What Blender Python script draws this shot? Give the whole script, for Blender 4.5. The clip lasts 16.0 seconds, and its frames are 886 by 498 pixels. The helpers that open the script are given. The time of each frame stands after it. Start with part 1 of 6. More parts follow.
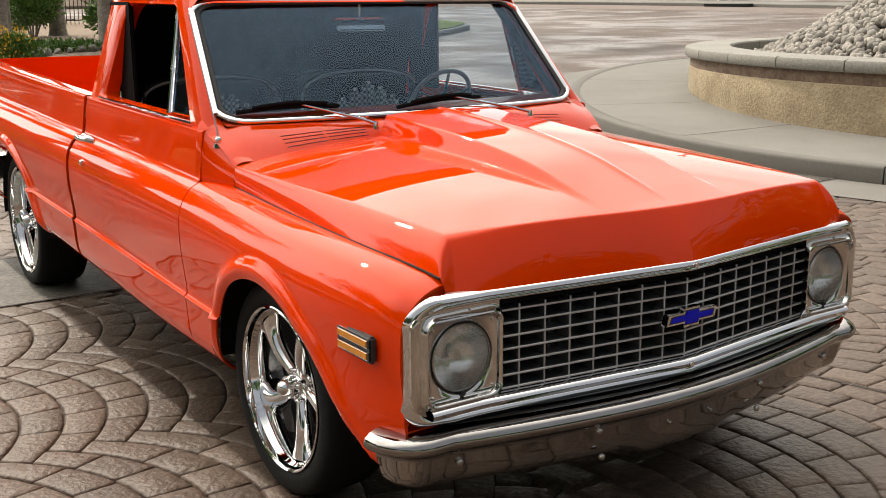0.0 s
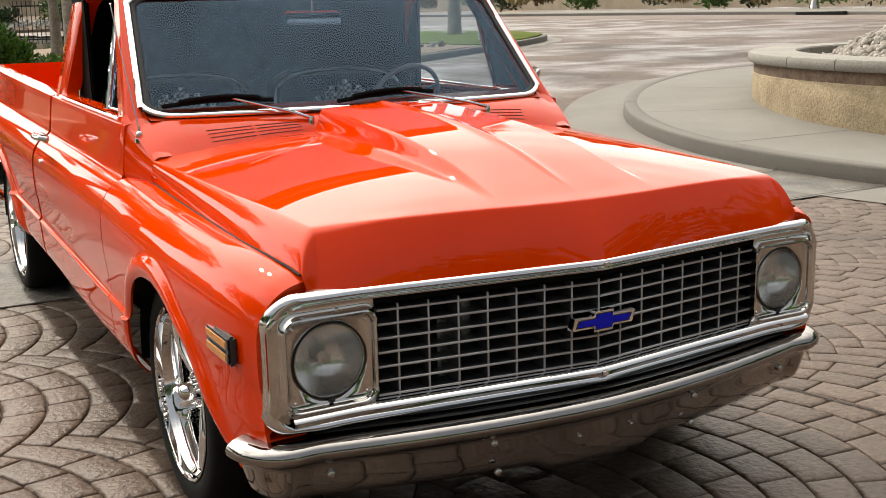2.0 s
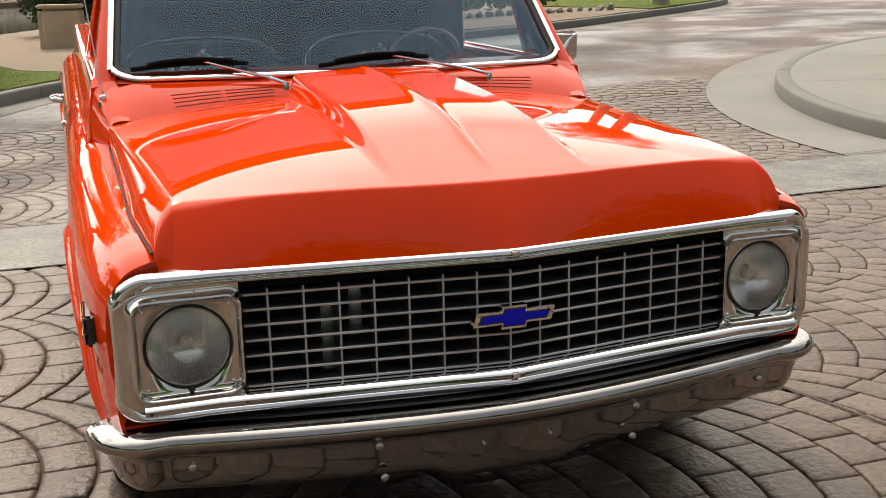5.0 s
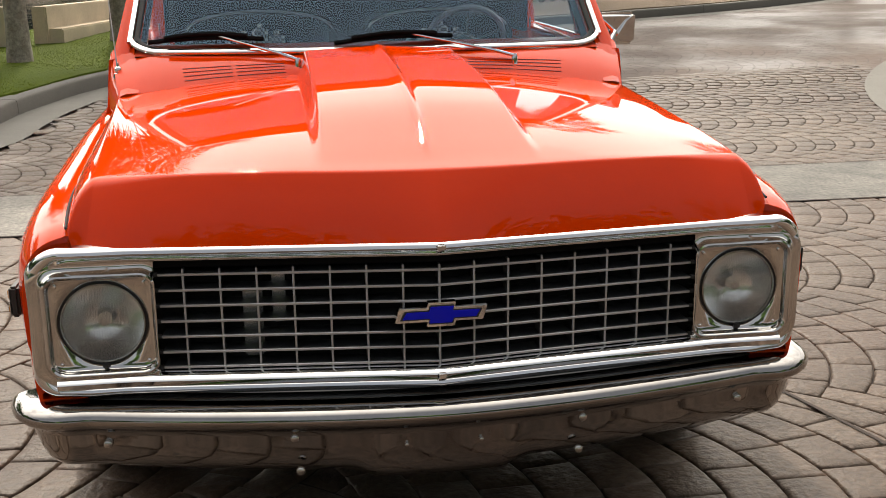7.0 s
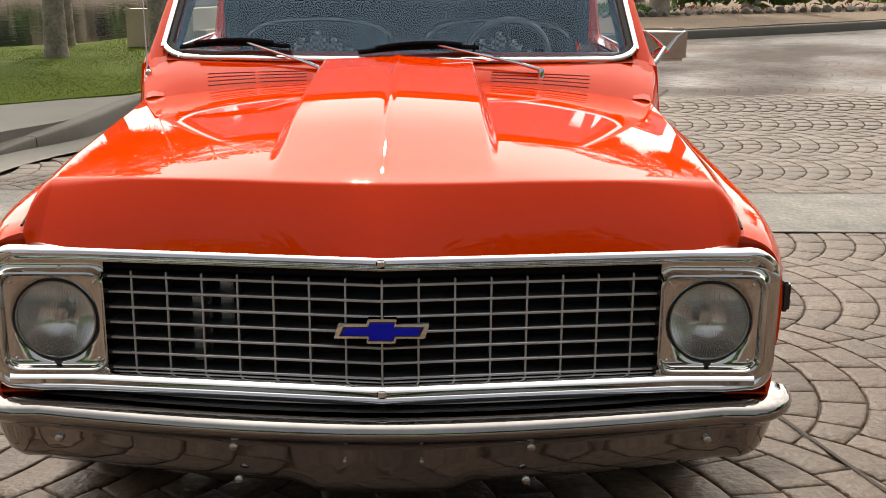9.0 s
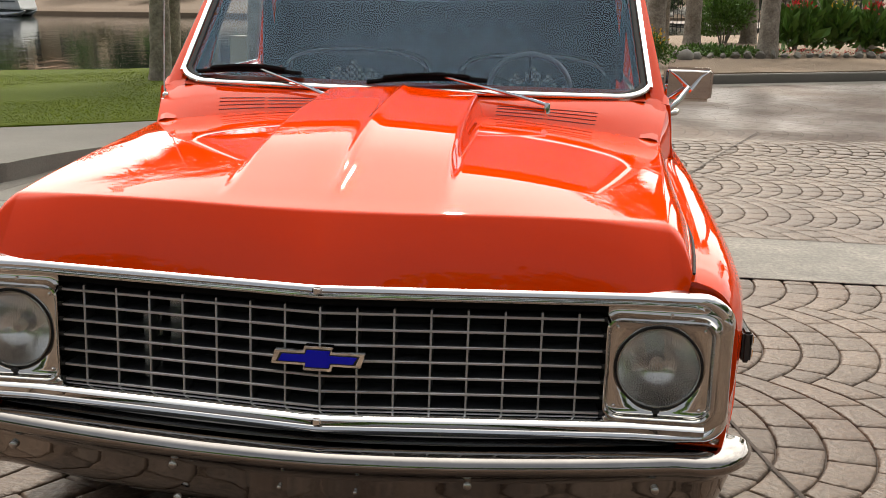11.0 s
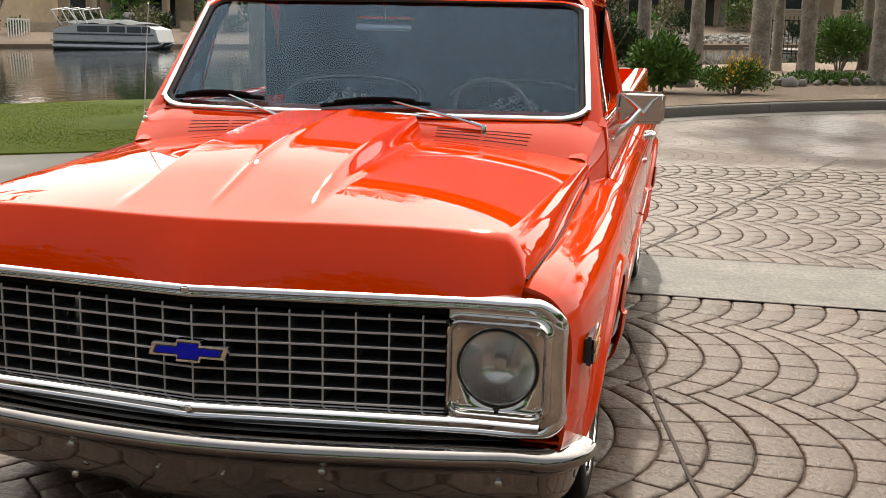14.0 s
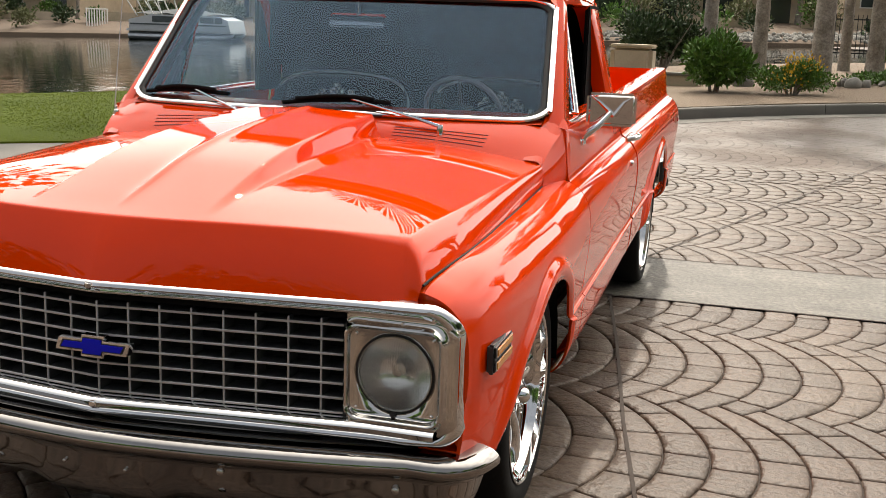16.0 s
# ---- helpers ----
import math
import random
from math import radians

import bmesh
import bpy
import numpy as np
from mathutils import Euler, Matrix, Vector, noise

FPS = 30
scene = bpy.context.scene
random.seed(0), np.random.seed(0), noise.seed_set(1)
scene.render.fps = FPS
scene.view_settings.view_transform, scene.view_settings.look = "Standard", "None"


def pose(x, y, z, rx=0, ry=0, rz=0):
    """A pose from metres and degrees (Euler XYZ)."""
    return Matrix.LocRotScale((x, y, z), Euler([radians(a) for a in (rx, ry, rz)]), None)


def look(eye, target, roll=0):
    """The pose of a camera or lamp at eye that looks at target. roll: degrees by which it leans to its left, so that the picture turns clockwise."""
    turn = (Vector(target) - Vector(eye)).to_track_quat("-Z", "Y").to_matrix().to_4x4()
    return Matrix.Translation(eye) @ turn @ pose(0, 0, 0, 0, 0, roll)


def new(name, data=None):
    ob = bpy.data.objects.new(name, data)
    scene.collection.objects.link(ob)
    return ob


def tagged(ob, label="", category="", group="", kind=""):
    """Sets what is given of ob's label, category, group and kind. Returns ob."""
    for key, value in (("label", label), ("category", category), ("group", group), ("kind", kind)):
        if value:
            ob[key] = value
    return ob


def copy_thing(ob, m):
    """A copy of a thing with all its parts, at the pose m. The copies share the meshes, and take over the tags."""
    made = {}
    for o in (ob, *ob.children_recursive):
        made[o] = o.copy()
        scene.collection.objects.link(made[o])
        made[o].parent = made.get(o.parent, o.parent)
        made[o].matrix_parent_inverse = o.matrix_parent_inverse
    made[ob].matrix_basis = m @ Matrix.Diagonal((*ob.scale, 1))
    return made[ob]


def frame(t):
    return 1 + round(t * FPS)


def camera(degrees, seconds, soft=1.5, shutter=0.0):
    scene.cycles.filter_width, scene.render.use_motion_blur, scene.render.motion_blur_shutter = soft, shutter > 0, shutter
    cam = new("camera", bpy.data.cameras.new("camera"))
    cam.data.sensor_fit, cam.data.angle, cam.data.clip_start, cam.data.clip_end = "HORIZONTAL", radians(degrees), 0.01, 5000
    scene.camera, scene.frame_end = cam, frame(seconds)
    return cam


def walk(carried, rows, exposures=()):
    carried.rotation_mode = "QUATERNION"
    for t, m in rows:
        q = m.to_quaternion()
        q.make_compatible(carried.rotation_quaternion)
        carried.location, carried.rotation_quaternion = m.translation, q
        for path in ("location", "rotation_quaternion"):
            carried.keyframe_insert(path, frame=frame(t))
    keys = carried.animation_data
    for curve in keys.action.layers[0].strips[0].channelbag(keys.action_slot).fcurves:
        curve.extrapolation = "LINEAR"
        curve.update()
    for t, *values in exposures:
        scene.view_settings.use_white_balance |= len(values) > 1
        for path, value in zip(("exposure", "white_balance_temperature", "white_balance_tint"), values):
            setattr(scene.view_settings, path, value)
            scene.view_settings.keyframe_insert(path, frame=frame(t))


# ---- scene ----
cam = camera(44.7, 16.0, soft=0.3)
PATH = [
    (0, (-2.303, -2.201, 1.531), (-1.208, -0.588, 1.086), -0.36),
    (0.5, (-2.192, -2.201, 1.517), (-1.109, -0.578, 1.076), -0.70),
    (1, (-2.051, -2.222, 1.497), (-0.993, -0.582, 1.059), -0.98),
    (1.5, (-1.883, -2.285, 1.445), (-0.876, -0.609, 1.026), -1.05),
    (2, (-1.722, -2.326, 1.430), (-0.773, -0.616, 1.013), -1.17),
    (2.5, (-1.589, -2.333, 1.422), (-0.684, -0.600, 1.000), -1.44),
    (3, (-1.478, -2.330, 1.428), (-0.608, -0.583, 0.993), -1.50),
    (3.5, (-1.368, -2.344, 1.437), (-0.543, -0.578, 0.988), -1.65),
    (4, (-1.246, -2.357, 1.426), (-0.474, -0.569, 0.970), -1.56),
    (6.5, (-0.486, -2.392, 1.389), (-0.113, -0.491, 0.890), -0.77),
    (7, (-0.354, -2.391, 1.392), (-0.054, -0.480, 0.885), -0.58),
    (7.5, (-0.218, -2.386, 1.387), (0.003, -0.464, 0.880), -0.42),
    (8, (-0.095, -2.386, 1.393), (0.052, -0.456, 0.886), -0.23),
    (10.5, (0.382, -2.335, 1.397), (0.248, -0.391, 0.949), 1.59),
    (11, (0.480, -2.334, 1.395), (0.297, -0.390, 0.960), 1.84),
    (11.5, (0.577, -2.345, 1.393), (0.351, -0.403, 0.970), 1.91),
    (12, (0.681, -2.368, 1.387), (0.418, -0.428, 0.976), 1.90),
    (12.5, (0.791, -2.397, 1.390), (0.488, -0.461, 0.988), 1.77),
    (13, (0.911, -2.424, 1.396), (0.566, -0.495, 0.999), 1.55),
    (13.5, (1.047, -2.452, 1.405), (0.657, -0.531, 1.011), 1.39),
    (14, (1.154, -2.452, 1.406), (0.731, -0.536, 1.017), 1.22),
    (14.5, (1.251, -2.432, 1.406), (0.799, -0.522, 1.020), 1.25),
    (15, (1.341, -2.403, 1.412), (0.862, -0.501, 1.022), 1.47),
    (15.5, (1.437, -2.368, 1.423), (0.927, -0.475, 1.027), 1.73),
    (16, (1.534, -2.309, 1.432), (0.986, -0.428, 1.029), 1.95),
]
walk(cam, [(t, look(eye, target, roll)) for t, eye, target, roll in PATH])

# ---- sky, sun, exposure ----
SUN_EL, SUN_AZ = 43.0, -5.0   # degrees above the horizon; compass turn of the sun
scene.view_settings.exposure = -0.12
world = bpy.data.worlds.new("sky")
scene.world = world
world.use_nodes = True
wn, wl = world.node_tree.nodes, world.node_tree.links
wn.clear()
w_out = wn.new("ShaderNodeOutputWorld")
w_bg = wn.new("ShaderNodeBackground")
w_sky = wn.new("ShaderNodeTexSky")
w_sky.sky_type = "NISHITA"
w_sky.sun_disc = False
w_sky.sun_elevation, w_sky.sun_rotation = radians(SUN_EL), radians(SUN_AZ)
w_sky.dust_density = 3.0
w_tc = wn.new("ShaderNodeTexCoord")
w_map = wn.new("ShaderNodeMapping")
w_map.inputs["Scale"].default_value = (1.0, 1.0, 2.6)
w_noise = wn.new("ShaderNodeTexNoise")
w_noise.inputs["Scale"].default_value = 2.3
w_noise.inputs["Detail"].default_value = 7.0
w_noise.inputs["Roughness"].default_value = 0.55
w_ramp = wn.new("ShaderNodeValToRGB")
w_ramp.color_ramp.elements[0].position, w_ramp.color_ramp.elements[1].position = 0.22, 0.50
w_ramp.color_ramp.elements[0].color = (0.45, 0.45, 0.45, 1)
w_sunny = wn.new("ShaderNodeVectorMath")     # clouds shine towards the sun
w_sunny.operation = "DOT_PRODUCT"
w_sunny.inputs[1].default_value = (math.sin(radians(SUN_AZ)) * math.cos(radians(SUN_EL)), math.cos(radians(SUN_AZ)) * math.cos(radians(SUN_EL)), math.sin(radians(SUN_EL)))
w_norm = wn.new("ShaderNodeVectorMath")
w_norm.operation = "NORMALIZE"
w_glow = wn.new("ShaderNodeMapRange")
w_glow.interpolation_type = "SMOOTHERSTEP"
w_glow.inputs["From Min"].default_value, w_glow.inputs["From Max"].default_value = 0.05, 0.92
w_glow.inputs["To Min"].default_value, w_glow.inputs["To Max"].default_value = 0.0, 1.0
w_cloud = wn.new("ShaderNodeMix")
w_cloud.data_type = "RGBA"
w_cloud.inputs["A"].default_value = (6.2, 6.5, 7.0, 1)
w_cloud.inputs["B"].default_value = (54.0, 51.0, 46.0, 1)
w_mix = wn.new("ShaderNodeMix")
w_mix.data_type = "RGBA"
wl.new(w_tc.outputs["Generated"], w_map.inputs["Vector"])
wl.new(w_map.outputs["Vector"], w_noise.inputs["Vector"])
wl.new(w_tc.outputs["Generated"], w_norm.inputs[0])
wl.new(w_norm.outputs["Vector"], w_sunny.inputs[0])
wl.new(w_sunny.outputs["Value"], w_glow.inputs["Value"])
wl.new(w_glow.outputs["Result"], w_cloud.inputs["Factor"])
wl.new(w_cloud.outputs["Result"], w_mix.inputs["B"])
wl.new(w_noise.outputs["Fac"], w_ramp.inputs["Fac"])
wl.new(w_ramp.outputs["Color"], w_mix.inputs["Factor"])
wl.new(w_sky.outputs["Color"], w_mix.inputs["A"])
wl.new(w_mix.outputs["Result"], w_bg.inputs["Color"])
w_bg.inputs["Strength"].default_value = 0.070
wl.new(w_bg.outputs["Background"], w_out.inputs["Surface"])
sun_data = bpy.data.lights.new("sun", "SUN")
sun_data.energy, sun_data.angle, sun_data.color = 3.4, radians(1.6), (1.0, 0.90, 0.76)
sun = new("sun", sun_data)
_e, _a = radians(SUN_EL), radians(SUN_AZ)
sun.matrix_world = look(Vector((math.sin(_a) * math.cos(_e), math.cos(_a) * math.cos(_e), math.sin(_e))) * 50, (0, 0, 0))


# ---- materials ----
def material(name, color, rough=0.5, metal=0.0, grain=0.0, scale=40.0, stain=0.0, stain_scale=3.0, bump=0.0, coat=0.0, spec=None, per_piece=0.0, tint=None):
    """A Principled material with a fine grain and broad stains in the colour, and a fine relief."""
    m = bpy.data.materials.new(name)
    m.use_nodes = True
    nt = m.node_tree
    b = nt.nodes["Principled BSDF"]
    b.inputs["Base Color"].default_value = (*color, 1)
    b.inputs["Roughness"].default_value = rough
    b.inputs["Metallic"].default_value = metal
    if spec is not None:
        b.inputs["Specular IOR Level"].default_value = spec
    if coat:
        b.inputs["Coat Weight"].default_value = coat
        b.inputs["Coat Roughness"].default_value = 0.006
        b.inputs["Coat IOR"].default_value = 1.42
    last = None
    geo = nt.nodes.new("ShaderNodeNewGeometry")
    if grain or stain or per_piece:
        rgb = nt.nodes.new("ShaderNodeRGB")
        rgb.outputs[0].default_value = (*color, 1)
        last = rgb.outputs[0]
        for amount, size, to in ((stain, stain_scale, tint), (grain, scale, None)):
            if not amount:
                continue
            n = nt.nodes.new("ShaderNodeTexNoise")
            n.inputs["Scale"].default_value = size
            n.inputs["Detail"].default_value = 6
            n.inputs["Roughness"].default_value = 0.65
            nt.links.new(geo.outputs["Position"], n.inputs["Vector"])
            mr = nt.nodes.new("ShaderNodeMapRange")
            mr.inputs["From Min"].default_value, mr.inputs["From Max"].default_value = 0.3, 0.7
            nt.links.new(n.outputs["Fac"], mr.inputs["Value"])
            mx = nt.nodes.new("ShaderNodeMix")
            mx.data_type = "RGBA"
            if to:
                mx.inputs["B"].default_value = (*to, 1)
                mr.inputs["To Min"].default_value, mr.inputs["To Max"].default_value = 0.0, amount
                nt.links.new(mr.outputs["Result"], mx.inputs["Factor"])
                nt.links.new(last, mx.inputs["A"])
            else:
                mx.blend_type = "MULTIPLY"
                mx.inputs["Factor"].default_value = 1.0
                mr.inputs["To Min"].default_value, mr.inputs["To Max"].default_value = 1 - amount, 1 + amount
                cc = nt.nodes.new("ShaderNodeCombineColor")
                for ch in ("Red", "Green", "Blue"):
                    nt.links.new(mr.outputs["Result"], cc.inputs[ch])
                nt.links.new(last, mx.inputs["A"])
                nt.links.new(cc.outputs["Color"], mx.inputs["B"])
                mx.clamp_result = False
            last = mx.outputs["Result"]
        if per_piece:
            oi = nt.nodes.new("ShaderNodeObjectInfo")
            add = nt.nodes.new("ShaderNodeMath")
            add.operation = "ADD"
            nt.links.new(oi.outputs["Random"], add.inputs[0])
            nt.links.new(geo.outputs["Random Per Island"], add.inputs[1])
            fr = nt.nodes.new("ShaderNodeMath")
            fr.operation = "FRACT"
            nt.links.new(add.outputs[0], fr.inputs[0])
            hs = nt.nodes.new("ShaderNodeHueSaturation")
            mr = nt.nodes.new("ShaderNodeMapRange")
            mr.inputs["To Min"].default_value, mr.inputs["To Max"].default_value = 1 - per_piece, 1 + per_piece
            nt.links.new(fr.outputs[0], mr.inputs["Value"])
            nt.links.new(mr.outputs["Result"], hs.inputs["Value"])
            nt.links.new(last, hs.inputs["Color"])
            last = hs.outputs["Color"]
        nt.links.new(last, b.inputs["Base Color"])
    if bump:
        n = nt.nodes.new("ShaderNodeTexNoise")
        n.inputs["Scale"].default_value = scale
        n.inputs["Detail"].default_value = 8
        nt.links.new(geo.outputs["Position"], n.inputs["Vector"])
        bp = nt.nodes.new("ShaderNodeBump")
        bp.inputs["Strength"].default_value = 0.6
        bp.inputs["Distance"].default_value = bump
        nt.links.new(n.outputs["Fac"], bp.inputs["Height"])
        nt.links.new(bp.outputs["Normal"], b.inputs["Normal"])
    return m


def glass_material(name, tint, gloss_rough=0.0, ior=1.5, sheen=(1, 1, 1), haze=0.0):
    m = bpy.data.materials.new(name)
    m.use_nodes = True
    nt = m.node_tree
    nt.nodes.clear()
    out = nt.nodes.new("ShaderNodeOutputMaterial")
    mix = nt.nodes.new("ShaderNodeMixShader")
    fr = nt.nodes.new("ShaderNodeFresnel")
    fr.inputs["IOR"].default_value = ior
    tr = nt.nodes.new("ShaderNodeBsdfTransparent")
    tr.inputs["Color"].default_value = (*tint, 1)
    gl = nt.nodes.new("ShaderNodeBsdfGlossy")
    gl.inputs["Roughness"].default_value = gloss_rough
    gl.inputs["Color"].default_value = (*sheen, 1)
    nt.links.new(fr.outputs[0], mix.inputs[0])
    body = tr.outputs[0]
    if haze:
        df = nt.nodes.new("ShaderNodeBsdfDiffuse")
        df.inputs["Color"].default_value = (0.8, 0.8, 0.78, 1)
        hz = nt.nodes.new("ShaderNodeMixShader")
        hz.inputs[0].default_value = haze
        nt.links.new(tr.outputs[0], hz.inputs[1])
        nt.links.new(df.outputs[0], hz.inputs[2])
        body = hz.outputs[0]
    nt.links.new(body, mix.inputs[1])
    nt.links.new(gl.outputs[0], mix.inputs[2])
    nt.links.new(mix.outputs[0], out.inputs["Surface"])
    return m


PAINT = material("orange_paint", (0.76, 0.043, 0.0), 0.55, coat=1.0, spec=0.0, stain=0.05, stain_scale=1.5)
CHROME = material("chrome", (0.80, 0.80, 0.80), 0.025, 1.0)
CHROME_WORN = material("worn_chrome", (0.68, 0.665, 0.64), 0.045, 1.0, grain=0.04, scale=20, bump=0.0005, stain=0.08, stain_scale=6)
# chrome darkened in its colour for the shadowed ground the bumper mirrors
BUMPER = material("darkened_bumper_chrome", (0.37, 0.35, 0.335), 0.04, 1.0, grain=0.05, scale=20, bump=0.0006, stain=0.10, stain_scale=6)
SATIN = material("brushed_metal", (0.60, 0.58, 0.55), 0.22, 1.0, grain=0.06, scale=90)
GRILLE_SILVER = material("grille_silver", (0.55, 0.55, 0.56), 0.36, 0.7, grain=0.05)
BLACK = material("black_plastic", (0.030, 0.031, 0.033), 0.45, grain=0.2)
GLOSSBLACK = material("gloss_black", (0.010, 0.010, 0.011), 0.14, coat=0.5)
IRONDISC = material("brake_iron", (0.10, 0.10, 0.10), 0.4, 0.8, grain=0.2, scale=60)
GRILLE_BLACK = material("grille_black", (0.060, 0.062, 0.064), 0.45, grain=0.15)
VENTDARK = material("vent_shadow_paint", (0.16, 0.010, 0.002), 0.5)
RUBBER = material("rubber", (0.014, 0.014, 0.014), 0.62, grain=0.2, scale=60, bump=0.0004)
TREAD = material("tyre_rubber", (0.008, 0.008, 0.008), 0.75, spec=0.2, grain=0.25, scale=70, bump=0.001)
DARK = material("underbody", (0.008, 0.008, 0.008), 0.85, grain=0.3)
# blue in the sheen colour stands in for blue sky mirrored by the glass
GLASS = glass_material("window_glass", (0.62, 0.69, 0.74), 0.03, 1.6, (0.40, 0.56, 0.76))
# haze: glass scatter, with diffuse white put in to brighten the lamps
LENS = glass_material("lamp_glass", (1.0, 1.0, 0.99), 0.02, 1.4, (1, 1, 1), 0.08)
RIBGLASS = glass_material("ribbed_glass", (0.97, 0.97, 0.96), 0.05, 1.6, (1, 1, 1), 0.16)
REFLECTOR = material("lamp_reflector", (0.99, 0.99, 0.975), 0.20, 1.0)
AMBER = material("amber_lens", (0.60, 0.21, 0.006), 0.25, coat=0.3, grain=0.1, scale=120)
RED_LENS = material("red_lens", (0.45, 0.01, 0.01), 0.15, coat=0.5)
BLUE = material("blue_enamel", (0.003, 0.008, 0.62), 0.35, spec=0.2, coat=0.25)
PIPING = material("grey_piping", (0.40, 0.40, 0.41), 0.5, grain=0.1)
VINYL = material("black_vinyl", (0.030, 0.031, 0.034), 0.6, spec=0.2, grain=0.15, scale=120, bump=0.0005)
DASH = material("dash_paint", (0.62, 0.045, 0.002), 0.5, coat=0.2)
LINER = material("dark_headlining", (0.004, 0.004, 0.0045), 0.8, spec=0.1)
WHEELRIM = material("steering_rim", (0.34, 0.34, 0.34), 0.3, coat=0.4)
CONCRETE = material("concrete", (0.180, 0.171, 0.152), 0.85, grain=0.14, scale=70, stain=0.6, stain_scale=0.9, tint=(0.115, 0.105, 0.090), bump=0.002)
# kerb colour darkened to stand in for shade on its face
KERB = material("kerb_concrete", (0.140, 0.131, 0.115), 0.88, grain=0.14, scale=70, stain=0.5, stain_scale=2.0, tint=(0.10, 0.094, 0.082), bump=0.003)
AGGREGATE = material("band_concrete", (0.150, 0.138, 0.116), 0.55, spec=0.35, grain=0.65, scale=42, stain=1.0, stain_scale=2.6, tint=(0.045, 0.041, 0.034), bump=0.006)
PAVER = material("stamped_concrete", (0.112, 0.081, 0.058), 0.50, spec=0.30, grain=0.42, scale=38, stain=0.95, stain_scale=0.6, tint=(0.058, 0.034, 0.023), bump=0.013, per_piece=0.20)
JOINT = material("joint_grime", (0.045, 0.032, 0.025), 0.9, grain=0.3, scale=90)
GRAVEL = material("tan_gravel", (0.215, 0.158, 0.108), 0.95, grain=0.35, scale=55, stain=0.4, stain_scale=0.9, tint=(0.145, 0.105, 0.072), bump=0.03)
BANK = material("bank_gravel", (0.150, 0.105, 0.072), 0.95, grain=0.35, scale=20, stain=0.5, stain_scale=0.4, tint=(0.095, 0.072, 0.048), bump=0.03)
STUCCO = material("tan_stucco", (0.37, 0.30, 0.19), 0.92, grain=0.25, scale=30, stain=0.85, stain_scale=2.6, tint=(0.20, 0.15, 0.09), bump=0.02)
WALLPAINT = material("beige_wall", (0.55, 0.46, 0.34), 0.9, grain=0.06, scale=30, stain=0.2, stain_scale=0.8, bump=0.004)
COPING = material("coping_stone", (0.235, 0.225, 0.20), 0.85, grain=0.28, scale=40, stain=0.4, stain_scale=3.0, tint=(0.18, 0.17, 0.148), bump=0.006, per_piece=0.06)
STAIN = material("damp_stain", (0.10, 0.062, 0.045), 0.85, grain=0.3, scale=25, stain=0.6, stain_scale=6, tint=(0.28, 0.21, 0.14))
PEBBLE = material("pebbles", (0.225, 0.205, 0.175), 0.7, grain=0.15, scale=30, per_piece=0.35, bump=0.002)
LAWN = material("lawn", (0.088, 0.118, 0.009), 0.9, spec=0.1, grain=0.25, scale=120, stain=0.7, stain_scale=0.6, tint=(0.052, 0.080, 0.007), bump=0.02)
BLADE = material("grass_blades", (0.125, 0.165, 0.010), 0.9, spec=0.1, per_piece=0.35, grain=0.1)
BARK = material("palm_bark", (0.36, 0.325, 0.28), 0.95, grain=0.35, scale=22, stain=0.9, stain_scale=4, tint=(0.13, 0.105, 0.08), bump=0.03)
FROND = material("palm_frond", (0.06, 0.10, 0.025), 0.5, per_piece=0.3, grain=0.1)
DRYFROND = material("dry_frond", (0.26, 0.19, 0.10), 0.85, per_piece=0.25, grain=0.1)
LEAF = material("leaves", (0.085, 0.175, 0.022), 0.55, per_piece=0.4, grain=0.1)
LEAF_DARK = material("dark_leaves", (0.03, 0.06, 0.016), 0.6, per_piece=0.4, grain=0.1)
HEDGE = material("far_hedge", (0.035, 0.060, 0.018), 0.9, grain=0.6, scale=2.5, stain=0.6, stain_scale=0.5, tint=(0.014, 0.024, 0.008), bump=0.3)
LEAF_DRY = material("sage_leaves", (0.15, 0.16, 0.07), 0.75, per_piece=0.3, grain=0.1)
STRAW = material("straw_grass", (0.36, 0.29, 0.15), 0.85, per_piece=0.3, grain=0.1)
YELLOW = material("yellow_petals", (0.72, 0.42, 0.02), 0.6, per_piece=0.2, grain=0.05)
REDPETAL = material("red_petals", (0.55, 0.03, 0.03), 0.6, per_piece=0.3, grain=0.05)
ROAD = material("far_road", (0.135, 0.094, 0.074), 0.75, grain=0.15, scale=30, stain=0.6, stain_scale=0.35, tint=(0.115, 0.092, 0.078), bump=0.004)
ROOFTILE = material("roof_tile", (0.30, 0.17, 0.10), 0.85, grain=0.2, scale=12)
WINDOWDARK = material("dark_window", (0.02, 0.024, 0.03), 0.08, spec=0.8)
WHITE = material("white_paint", (0.75, 0.75, 0.73), 0.55, grain=0.05)
IRON = material("iron_fence", (0.02, 0.02, 0.02), 0.5, grain=0.1)
HULL = material("boat_hull", (0.62, 0.64, 0.65), 0.3, grain=0.05, scale=4)
ALUMINIUM = material("pontoon_metal", (0.6, 0.62, 0.64), 0.25, 0.9, grain=0.1, scale=6)
CANVAS = material("grey_canvas", (0.10, 0.115, 0.12), 0.85, grain=0.1, stain=0.3, stain_scale=2)


